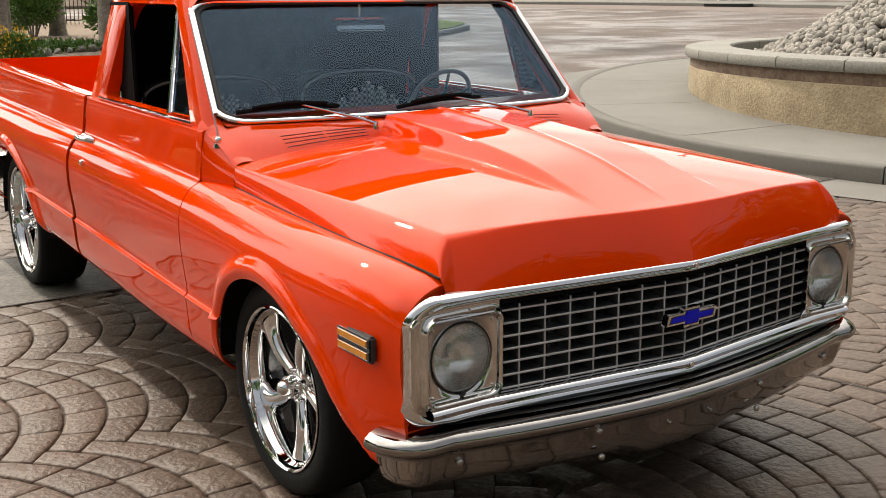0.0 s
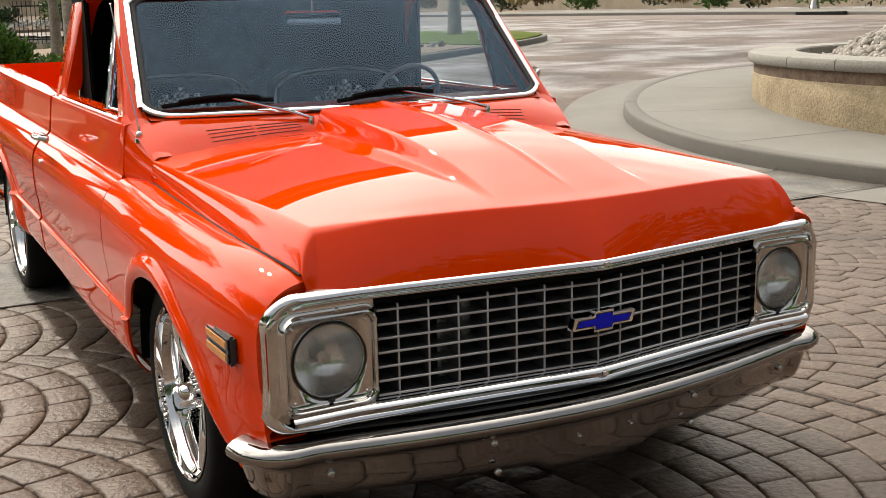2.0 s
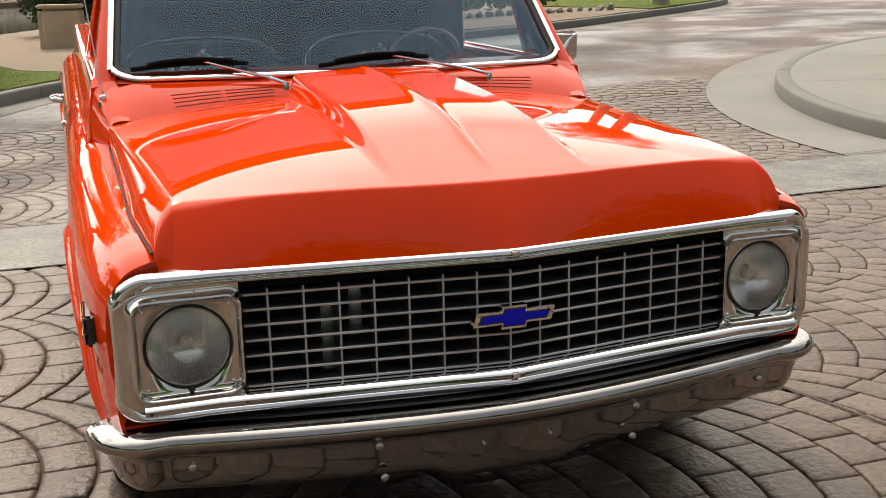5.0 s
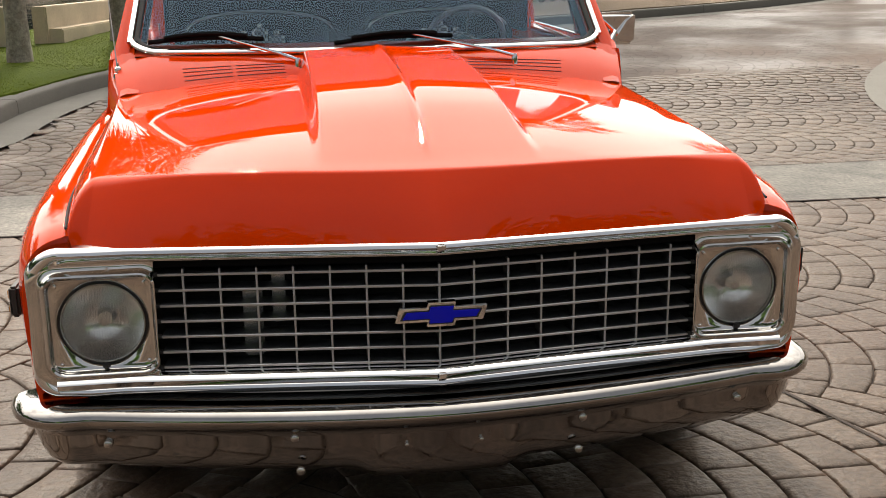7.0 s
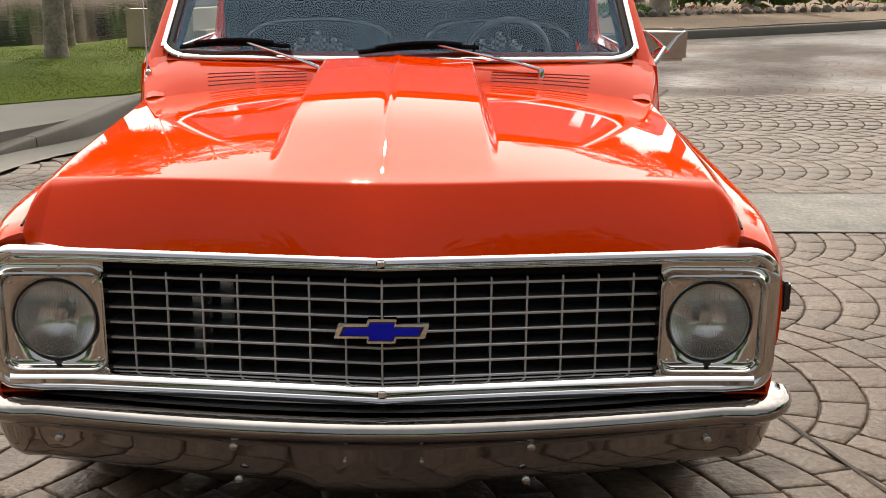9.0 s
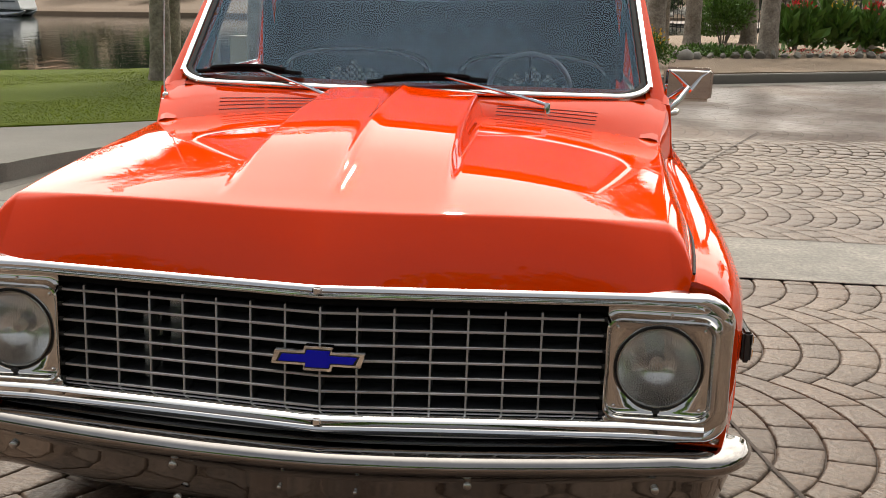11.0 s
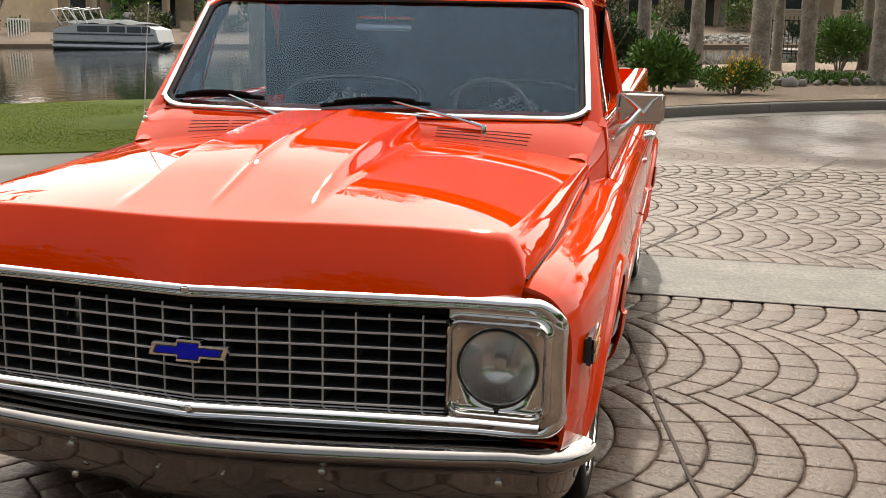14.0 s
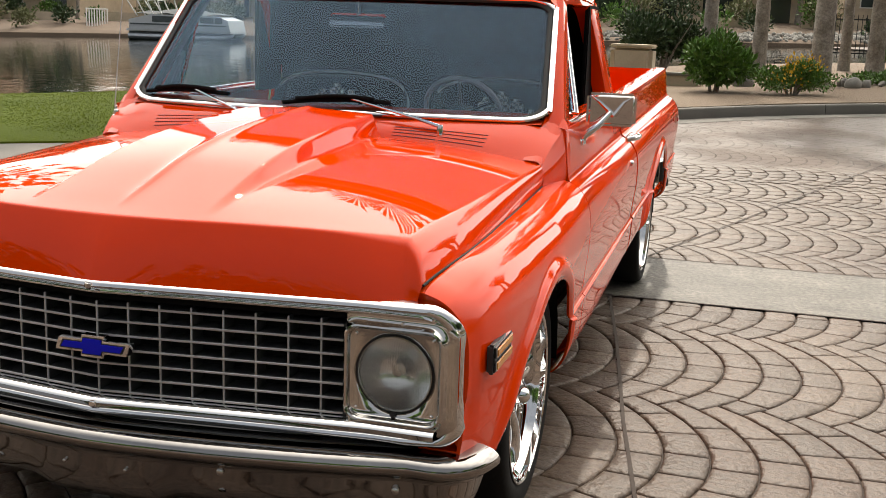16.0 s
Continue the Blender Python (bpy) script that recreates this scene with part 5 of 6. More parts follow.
# sidewalk slab and lawn on the lake side, gravel bed on the other
def fill(poly, dz, mat, name, label, cat, step_m=0.35, keep=None):
    """A sheet over a polygon, cut from a grid and draped on the land."""
    xs, ys = [p[0] for p in poly], [p[1] for p in poly]
    bm = bmesh.new()
    nx, ny = int((max(xs) - min(xs)) / step_m) + 1, int((max(ys) - min(ys)) / step_m) + 1
    vs = {}
    for i in range(nx + 1):
        for j in range(ny + 1):
            x, y = min(xs) + i * step_m, min(ys) + j * step_m
            vs[i, j] = bm.verts.new((x, y, 0))
    for i in range(nx):
        for j in range(ny):
            bm.faces.new((vs[i, j], vs[i + 1, j], vs[i + 1, j + 1], vs[i, j + 1]))
    n = len(poly)
    def inside(x, y):
        c = False
        for k in range(n):
            (x0, y0), (x1, y1) = poly[k], poly[k - 1]
            if (y0 > y) != (y1 > y) and x < (x1 - x0) * (y - y0) / (y1 - y0) + x0:
                c = not c
        return c
    def near(x, y):
        best = None
        for k in range(n):
            (x0, y0), (x1, y1) = poly[k], poly[k - 1]
            dx, dy = x1 - x0, y1 - y0
            t = max(0, min(1, ((x - x0) * dx + (y - y0) * dy) / (dx * dx + dy * dy + 1e-9)))
            q = (x0 + t * dx, y0 + t * dy)
            d = math.hypot(q[0] - x, q[1] - y)
            if best is None or d < best[0]:
                best = (d, q)
        return best[1]
    ins = {v: inside(v.co.x, v.co.y) for v in bm.verts}
    bmesh.ops.delete(bm, geom=[f for f in bm.faces if not any(ins[v] for v in f.verts)], context="FACES")
    for v in list(bm.verts):
        if not v.link_faces:
            bm.verts.remove(v)
            continue
        if not ins[v]:
            q = near(v.co.x, v.co.y)
            v.co.x, v.co.y = q
        v.co = land(v.co.x, v.co.y, dz + (0.02 * noise.noise(v.co * 0.6) if keep else 0))
    bmesh.ops.recalc_face_normals(bm, faces=bm.faces)
    for f in bm.faces:
        if f.normal.z < 0:
            f.normal_flip()
    free = [e for e in bm.edges if len(e.link_faces) == 1]
    g = bmesh.ops.extrude_edge_only(bm, edges=free)
    for v in (x for x in g["geom"] if isinstance(x, bmesh.types.BMVert)):
        v.co.z -= 0.25
    return setting(name, bm, mat, label, cat)


kerb_xy = [(p.x, p.y) for p in KERB_LINE]


def inset(i, w):
    p, q = KERB_LINE[max(i - 1, 0)], KERB_LINE[min(i + 1, len(KERB_LINE) - 1)]
    d = (q - p).normalized()
    return (KERB_LINE[i].x - d.y * w, KERB_LINE[i].y + d.x * w)


i_turn = min(range(len(KX)), key=lambda i: abs(KY[i] - 9.35))
i_bed = min(range(len(KX)), key=lambda i: abs(KY[i] - 12.9))
walk_poly = [inset(i, 0.15) for i in range(6, i_turn + 1)] + [(-3.02, 8.83), (-3.58, 8.44), (-4.06, 8.0), (-4.7, 7.5), (-6.2, 6.4), (-9.0, 4.6), (-9.0, 2.6), (-5.5, 4.6), (-4.0, 4.9)]
fill(walk_poly, 0.150, CONCRETE, "sidewalk", "pale concrete sidewalk with a dropped corner", "sidewalk", 0.2)
lawn_poly = [inset(i, 0.15) for i in range(i_turn, i_bed + 1)] + [(-1.6, 14.2), (-2.6, 17.5), (-3.6, 20.5), (-4.9, 17.2), (-5.6, 15.3), (-8.4, 13.9), (-10.5, 12.2), (-22, 8.6), (-22, 0.5), (-9.0, 4.6), (-6.2, 6.4), (-4.7, 7.5), (-4.06, 8.0), (-3.58, 8.44), (-3.02, 8.83)]
fill(lawn_poly, 0.165, LAWN, "lawn", "mown green lawn sloping to the lake", "lawn", 0.3, True)
i_end = len(KX) - 1
bed_poly = [inset(i, 0.15) for i in range(i_bed, i_end + 1)] + [(11, 42), (6, 33.5), (0, 29.8), (-3.0, 23.5), (-3.6, 20.5), (-2.6, 17.5), (-1.6, 14.2)]
fill(bed_poly, 0.17, GRAVEL, "planting_bed", "tan decomposed-granite planting bed", "planting bed", 0.35, True)
pen_poly = [inset(i, 0.15) for i in range(min(range(len(KX)), key=lambda i: abs(KX[i] - 12.5)), i_end)] + [(13, 36), (11.5, 30), (11.2, 25)]
fill(pen_poly, 0.19, LAWN, "grass_point", "green lawn on the point of the planting", "lawn", 0.35, True)

# round island with fountain bowl
IC, IR, PR = (12.2, 4.6), 6.54, 4.93


def ring(r0, r1, dz0, dz1, n=160, k=4):
    return sheet([[land(IC[0] + (r0 + (r1 - r0) * j / k) * math.cos(a), IC[1] + (r0 + (r1 - r0) * j / k) * math.sin(a), dz0 + (dz1 - dz0) * j / k) for j in range(k + 1)] for a in (2 * math.pi * i / n for i in range(n + 1))])


setting("island_paving", ring(PR - 0.3, IR - 0.16, 0.15, 0.15), CONCRETE, "smooth grey concrete paving round the fountain", "paving")
setting("gutter_island", ring(IR - 0.02, 7.32, 0.002, 0.008), CONCRETE, "pale concrete gutter ring round the island", "gutter")
loop_i = [Vector((IC[0] + IR * math.cos(a), IC[1] + IR * math.sin(a), 0)) for a in (radians(90 + 360 * i / 168) for i in range(169))]
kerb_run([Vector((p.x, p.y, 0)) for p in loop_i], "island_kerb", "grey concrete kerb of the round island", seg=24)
# saw joints across the island paving
for a in (150, 172, 196, 128):
    c, s = math.cos(radians(a)), math.sin(radians(a))
    setting("paving_joint", sheet([[land(IC[0] + r * c - w * s, IC[1] + r * s + w * c, 0.1525) for w in (-0.006, 0.006)] for r in (PR, PR + 0.6, PR + 1.2, IR - 0.17)]), JOINT, "dark saw joint in the concrete paving", "joint")

fountain = thing("fountain", "round stucco fountain bowl with stone coping and a pebble mound", "fountain", land(IC[0], IC[1], 0.15))
FZ = land(IC[0], IC[1], 0.15)


def fpart(name, bm, mat, label=""):
    bmesh.ops.transform(bm, matrix=Matrix.Translation(-FZ), verts=bm.verts)
    return part(name, bm, mat, fountain, label)


TOPZ = level(8.3, 7.0) + 0.15 + 0.62
bm = bmesh.new()
rows = []
for i in range(129):
    a = 2 * math.pi * i / 128
    c, s = math.cos(a), math.sin(a)
    z0 = level(IC[0] + PR * c, IC[1] + PR * s) + 0.13
    rows.append([Vector((IC[0] + r * c, IC[1] + r * s, z)) for r, z in ((PR, z0), (PR + 0.004, z0 + 0.2), (PR, TOPZ - 0.27), (PR - 0.012, TOPZ - 0.255))])
add_grid(bm, rows)
bmesh.ops.recalc_face_normals(bm, faces=bm.faces)
fpart("bowl_wall", bm, STUCCO, "rough tan stucco wall")
fpart("stain_band", sheet([[Vector((IC[0] + r * math.cos(a), IC[1] + r * math.sin(a), z)) for r, z in ((PR - 0.012, TOPZ - 0.26), (PR - 0.008, TOPZ - 0.19), (PR - 0.012, TOPZ - 0.12))] for a in (2 * math.pi * i / 128 for i in range(129))]), STAIN, "dark damp-stained band under the coping")
fpart("inner_wall", sheet([[Vector((IC[0] + 4.42 * math.cos(a), IC[1] + 4.42 * math.sin(a), z)) for z in (TOPZ - 0.5, TOPZ - 0.02)] for a in (2 * math.pi * i / 96 for i in range(97))]), BLACK)
fpart("bowl_water", sheet([[Vector((IC[0] + r * math.cos(a), IC[1] + r * math.sin(a), TOPZ - 0.30)) for r in (0.2, 2.5, 4.43)] for a in (2 * math.pi * i / 64 for i in range(65))]), WATER)
for i in range(34):
    a0, a1 = 2 * math.pi * i / 34 + 0.0016, 2 * math.pi * (i + 1) / 34 - 0.0016
    rows = []
    for k in range(5):
        a = a0 + (a1 - a0) * k / 4
        rows.append([Vector((IC[0] + r * math.cos(a), IC[1] + r * math.sin(a), TOPZ + z)) for r, z in ((4.39, -0.13), (4.39, -0.02), (4.41, 0.0), (4.95, 0.0), (4.985, -0.010), (4.998, -0.03), (4.998, -0.10), (4.98, -0.125), (4.95, -0.13))])
    bm = bmesh.new()
    vs = add_grid(bm, rows, True)
    bm.faces.new(vs[0][::-1])
    bm.faces.new(vs[-1])
    bmesh.ops.recalc_face_normals(bm, faces=bm.faces)
    fpart("coping_stone", bm, COPING)


def add_pebble(bm, p, r, sub=1):
    g = bmesh.ops.create_icosphere(bm, subdivisions=sub, radius=1.0)
    e = Euler((random.uniform(0, 6), random.uniform(0, 6), random.uniform(0, 6)))
    s = Vector((r * random.uniform(0.8, 1.3), r * random.uniform(0.7, 1.1), r * random.uniform(0.55, 0.85)))
    m = Matrix.LocRotScale(p, e, s)
    for v in g["verts"]:
        v.co = m @ (v.co * random.uniform(0.93, 1.07))


def cheap_stones(places, sizes, name, mat, parent=None, label=""):
    """Many stones in one mesh, each a squashed twelve-cornered lump."""
    base = bmesh.new()
    bmesh.ops.create_icosphere(base, subdivisions=1, radius=1.0)
    bv = np.array([v.co for v in base.verts])
    bf = np.array([[v.index for v in f.verts] for f in base.faces])
    base.free()
    rng = np.random.default_rng(5)
    allv, allf = [], []
    for k, (p, r) in enumerate(zip(places, sizes)):
        e = np.array(Euler(rng.uniform(0, 6.28, 3)).to_matrix())
        s = r * rng.uniform((0.85, 0.7, 0.55), (1.3, 1.05, 0.85))
        v = (bv * rng.uniform(0.9, 1.1, (len(bv), 1)) * s) @ e.T + np.array(p)
        allv.append(v)
        allf.append(bf + k * len(bv))
    me = bpy.data.meshes.new(name)
    me.from_pydata(np.concatenate(allv).tolist(), [], np.concatenate(allf).tolist())
    me.materials.append(mat)
    me.shade_smooth()
    ob = new(name, me)
    if parent is not None:
        ob.parent = parent
        ob.matrix_parent_inverse = Matrix.Translation(-parent.location)
    if label:
        ob["label"] = label
    ob["kind"] = "stuff"
    return ob


def mound_z(r):
    return TOPZ - 0.32 + 2.3 * max(0, 1 - r / 4.30)


fpart("mound_core", sheet([[Vector((IC[0] + r * math.cos(a), IC[1] + r * math.sin(a), mound_z(r) - 0.05)) for r in (0, 1, 2, 3, 4.28)] for a in (2 * math.pi * i / 48 for i in range(49))]), JOINT)
rng = np.random.default_rng(2)
pl, sz = [], []
for k in range(9000):
    a = rng.uniform(radians(95), radians(265))
    r = 4.29 * math.sqrt(rng.uniform(0.0, 1))
    pl.append((IC[0] + r * math.cos(a), IC[1] + r * math.sin(a), mound_z(r) + rng.uniform(-0.02, 0.05)))
    sz.append(rng.uniform(0.035, 0.085))
cheap_stones(pl, sz, "pebble_mound", PEBBLE, fountain, "heaped pale river pebbles")

# far road, its kerb, walk and planting past the driveway
FAR = smooth_line([(26, 70, 0), (30, 55, 0), (34, 43, 0), (36, 34, 0), (36.5, 25, 0), (36, 14, 0), (34, 2, 0), (30, -10, 0)], 6)
rows = []
for p, q in zip(FAR, FAR[1:]):
    d = (q - p).normalized()
    s = Vector((d.y, -d.x, 0))
    if s.x > 0:
        s = -s
    rows.append([land(p.x - s.x * w, p.y - s.y * w, h) for w, h in ((0.0, -0.05), (0.02, 0.13), (0.06, 0.16), (0.35, 0.17), (2.2, 0.2))])
setting("far_sidewalk", sheet(rows), CONCRETE, "pale sidewalk and kerb across the road", "sidewalk")
rows = []
for p, q in zip(FAR, FAR[1:]):
    d = (q - p).normalized()
    s = Vector((d.y, -d.x, 0))
    if s.x > 0:
        s = -s
    rows.append([land(p.x + s.x * w, p.y + s.y * w, 0.004) for w in (-0.02, 2.0, 4.5)])
setting("road", sheet(rows), ROAD, "grey-brown asphalt road past the driveway", "road")


# ---- plants ----
def leaf_cloud(name, mat, parent, centre, size, count, leaf, seed, label="", clumps=14, flat=0.0, up=0.5):
    """A crown of many small folded leaves gathered in clumps, with gaps between them."""
    rng = np.random.default_rng(seed)
    cl = rng.normal(0, 1, (clumps, 3))
    cl /= np.linalg.norm(cl, axis=1)[:, None]
    cl *= rng.uniform(0.35, 0.78, (clumps, 1))
    cl[:, 2] = np.abs(cl[:, 2]) * (1 - flat) * 1.0 - 0.15 + 0.15 * rng.uniform(0, 1, clumps)
    which = rng.integers(0, clumps, count)
    off = rng.normal(0, 1, (count, 3))
    off /= np.linalg.norm(off, axis=1)[:, None]
    pos = cl[which] + off * rng.uniform(0.18, 0.42, (count, 1))
    pos[:, 2] = np.maximum(pos[:, 2], -0.32)
    pos = pos * np.array(size) + np.array(centre)
    out = off * 0.8 + rng.normal(0, 0.5, (count, 3))
    out[:, 2] += up
    out /= np.linalg.norm(out, axis=1)[:, None]
    side = np.cross(out, rng.normal(0, 1, (count, 3)))
    side /= np.linalg.norm(side, axis=1)[:, None] + 1e-9
    ln = leaf * rng.uniform(0.6, 1.3, (count, 1))
    nrm = np.cross(side, out)
    a = pos
    b = pos + out * ln * 0.5 + side * ln * 0.22 + nrm * ln * 0.05
    c = pos + out * ln
    d = pos + out * ln * 0.5 - side * ln * 0.22 + nrm * ln * 0.05
    v = np.stack([a, b, c, d], 1).reshape(-1, 3)
    f = np.arange(count * 4).reshape(-1, 4)
    me = bpy.data.meshes.new(name)
    me.from_pydata(v.tolist(), [], np.concatenate([f[:, [0, 1, 2]], f[:, [0, 2, 3]]]).tolist())
    me.materials.append(mat)
    ob = new(name, me)
    if parent is not None:
        ob.parent = parent
    if label:
        ob["label"] = label
    return ob


def stems(parent, r, h, n, seed, mat=None):
    rng = random.Random(seed)
    bm = bmesh.new()
    for k in range(n):
        a = rng.uniform(0, 6.28)
        q = rng.uniform(0.3, 0.8)
        add_tube(bm, [(0.1 * r * math.cos(a), 0.1 * r * math.sin(a), -0.03), (q * 0.5 * r * math.cos(a), q * 0.5 * r * math.sin(a), h * 0.4), (q * r * math.cos(a), q * r * math.sin(a), h * 0.8)], [0.03 * r + 0.006, 0.02 * r + 0.004, 0.004], 6)
    return part("stem", bm, mat or BARK, parent)


def bush(x, y, r, h, count, leaf, seed, label, mat=None, dz=0.17, name="bush", group=""):
    b = thing(name, label, "bush", land(x, y, dz), group)
    stems(b, r, h, 7, seed)
    leaf_cloud("foliage", mat or LEAF, b, (0, 0, h * 0.42), (r * 1.05, r * 1.05, h * 0.72), count, leaf, seed)
    return b


def frond(bm, origin, az, lift, length, droop, rng, dead=False):
    """A fan-palm leaf: a stalk and a fan of folded blades."""
    d = Vector((math.cos(az), math.sin(az), 0))
    pts = []
    for k in range(7):
        t = k / 6
        pts.append(Vector(origin) + d * length * t * math.cos(lift - droop * t) + Vector((0, 0, length * (math.sin(lift) * t - 0.55 * droop * t * t))))
    add_tube(bm, pts, [0.030 - 0.018 * k / 6 for k in range(7)], 5, False)
    tip, dirn = pts[-1], (pts[-1] - pts[-2]).normalized()
    side = dirn.cross(Vector((0, 0, 1))).normalized()
    nrm = side.cross(dirn)
    L = length * 0.75
    n = 17
    for k in range(n):
        q = radians(-105 + 210 * k / (n - 1) + rng.uniform(-3, 3))
        dd = (dirn * math.cos(q) + side * math.sin(q)).normalized()
        ss = (side * math.cos(q) - dirn * math.sin(q)) * 0.034 * length / 1.2
        l2 = L * (0.72 + 0.28 * math.cos(q * 0.7)) * rng.uniform(0.85, 1.1)
        m1 = tip + dd * l2 * 0.55 + nrm * 0.03
        e = tip + dd * l2 - Vector((0, 0, l2 * (0.30 if not dead else 0.6) * rng.uniform(0.6, 1.4)))
        v = [bm.verts.new(c) for c in (tip, m1 + ss, e, m1 - ss)]
        bm.faces.new(v)


def palm(x, y, r0, height, seed, label, lean=(0, 0), crown=34, dz=0.17, spread=1.25):
    rng = random.Random(seed)
    t = thing("palm_tree", label, "palm tree", land(x, y, dz), "palms round the lake")
    rows = []
    n = 60
    for i in range(n + 1):
        s = i / n
        h = height * s
        flare = 0.22 * math.exp(-h / 0.25) + 0.08 * math.exp(-h / 0.9)
        r = r0 * (0.82 - 0.12 * s + flare) * (1 + 0.025 * math.sin(h * 21 + seed)) * (1.12 if i == 0 else 1)
        cx, cy = lean[0] * s * s * height, lean[1] * s * s * height
        rows.append([Vector((cx + r * math.cos(a) * (1 + 0.05 * noise.noise((math.cos(a) * 2, math.sin(a) * 2, h * 2.5 + seed))), cy + r * math.sin(a), h - 0.12)) for a in (2 * math.pi * k / 22 for k in range(22))])
    part("trunk", sheet(rows, True), BARK, t, "grey ringed palm trunk")
    top = Vector((lean[0] * height, lean[1] * height, height - 0.1))
    bm = bmesh.new()
    for k in range(crown):
        az = 2.399 * k + rng.uniform(-0.2, 0.2)
        lift = radians(80 - 95 * k / crown + rng.uniform(-8, 8))
        frond(bm, top, az, lift, spread * rng.uniform(0.85, 1.1), 0.5 + 0.5 * k / crown, rng)
    part("crown", bm, FROND, t, "green fan-palm crown", smooth=False)
    bm = bmesh.new()
    for k in range(16):
        frond(bm, top - Vector((0, 0, 0.25)), rng.uniform(0, 6.28), radians(rng.uniform(-75, -40)), spread * 0.75, 0.4, rng, True)
    part("dry_skirt", bm, DRYFROND, t, "dry hanging fronds", smooth=False)
    return t


PALM = "tall palm with a grey ringed trunk in the planting bed"
LPALM = "tall palm with a smooth grey trunk on the lawn"
palm(2.50, 20.0, 0.235, 7.2, 1, PALM, (0.006, 0))
palm(4.90, 20.9, 0.235, 7.6, 2, PALM, (-0.004, 0))
palm(4.05, 26.6, 0.245, 8.0, 3, PALM)
palm(5.65, 27.6, 0.24, 9.5, 4, PALM, (-0.008, 0))
palm(1.30, 24.6, 0.20, 7.5, 5, PALM, (0.010, 0))
palm(3.35, 26.9, 0.155, 6.6, 14, PALM)
palm(-0.30, 33.0, 0.26, 9.0, 6, PALM)
palm(7.6, 23.5, 0.24, 8.2, 7, PALM)
palm(13.4, 22.3, 0.24, 7.5, 8, PALM)
palm(15.4, 27.5, 0.24, 8.0, 9, PALM)
palm(-3.50, 12.2, 0.160, 5.0, 10, LPALM)
palm(-2.55, 14.8, 0.18, 5.5, 11, LPALM)
palm(-5.12, 12.9, 0.172, 5.1, 12, LPALM)
palm(-5.6, 14.8, 0.14, 5.3, 13, LPALM)

bush(0.64, 17.5, 0.60, 0.97, 6500, 0.11, 21, "round dark green shrub on tan gravel")
bush(4.95, 27.4, 0.72, 1.20, 5000, 0.11, 22, "clipped green shrub beside a palm")
bush(-0.91, 23.5, 1.05, 1.48, 7000, 0.12, 23, "large dark green shrub behind the truck bed", LEAF_DARK)
bush(6.2, 24.6, 0.7, 1.1, 1500, 0.18, 24, "green shrub under the palms")
fl = bush(1.95, 17.25, 0.62, 0.55, 4200, 0.07, 25, "low shrub with small yellow flowers", name="flowering_shrub")
leaf_cloud("blossoms", YELLOW, fl, (0, 0, 0.27), (0.66, 0.66, 0.50), 420, 0.065, 26, "small yellow flowers", up=1.2)

# short grass over the nearer lawn
rngn = np.random.default_rng(12)
gx, gy = rngn.uniform(-13, -1.2, 120000), rngn.uniform(5.0, 18.0, 120000)


def on_lawn(x, y):
    c, n = False, len(lawn_poly)
    for k in range(n):
        (x0, y0), (x1, y1) = lawn_poly[k], lawn_poly[k - 1]
        if (y0 > y) != (y1 > y) and x < (x1 - x0) * (y - y0) / (y1 - y0) + x0:
            c = not c
    return c


gv = []
for x, y in zip(gx, gy):
    if not on_lawn(x, y):
        continue
    z = level(x, y) + 0.165
    a, h, q = rngn.uniform(0, 6.28), rngn.uniform(0.006, 0.018), rngn.uniform(-0.025, 0.025, 2)
    dx, dy = 0.006 * math.cos(a), 0.006 * math.sin(a)
    gv += [(x - dx, y - dy, z), (x + dx, y + dy, z), (x + q[0], y + q[1], z + h)]
me = bpy.data.meshes.new("lawn_grass")
me.from_pydata(gv, [], [(k, k + 1, k + 2) for k in range(0, len(gv), 3)])
me.materials.append(BLADE)
tagged(new("lawn_grass", me), "short green grass blades on the lawn", "grass", "", "stuff")
SHRUBS = "shrubs on the far bank"
bed = [(5.7, 21.9), (6.5, 22.1), (7.3, 22.0), (8.2, 22.3), (9.2, 22.6), (10.2, 23.0)]
for k, (x, y) in enumerate(bed):
    cn = thing("canna_clump", "tall broad-leaved canna clump with red and yellow blooms", "flowering plant", land(x, y, 0.17), "canna clumps")
    leaf_cloud("foliage", LEAF, cn, (0, 0, 0.35), (0.5, 0.4, 0.75), 420, 0.34, 40 + k, up=1.4)
    leaf_cloud("blooms", REDPETAL if k % 2 == 0 else YELLOW, cn, (0, 0, 0.95), (0.35, 0.3, 0.30), 60, 0.11, 60 + k, up=1.0, clumps=5)["kind"] = "stuff"
    leaf_cloud("bedding_flowers", REDPETAL, cn, (0, -0.55, 0.06), (0.6, 0.25, 0.12), 60, 0.05, 80 + k, up=1.0)["kind"] = "stuff"
gc = thing("ground_cover", "low green ground cover with white flecks round a palm", "ground cover", land(4.2, 21.3, 0.17), kind="stuff")
leaf_cloud("foliage", LEAF, gc, (0, 0, 0.05), (1.5, 0.8, 0.16), 2600, 0.09, 97, clumps=30)
leaf_cloud("blossoms", WHITE, gc, (0, 0, 0.10), (1.5, 0.8, 0.14), 120, 0.04, 98, clumps=30, up=1.0)
rng = random.Random(4)
for k in range(34):
    t = k / 33
    x, y = 2.9 + 8.6 * t, 20.15 + 0.9 * math.sin(t * 2.2) + 0.5 * t
    bm = bmesh.new()
    add_pebble(bm, Vector((0, 0, 0.05)), 0.10 * rng.uniform(0.7, 1.3), 1)
    tagged(part("edging_stone", bm, COPING, None, "", True, pose(x, y, level(x, y) + 0.17)), "pale rough stone edging the flower bed", "stone", "edging stones")
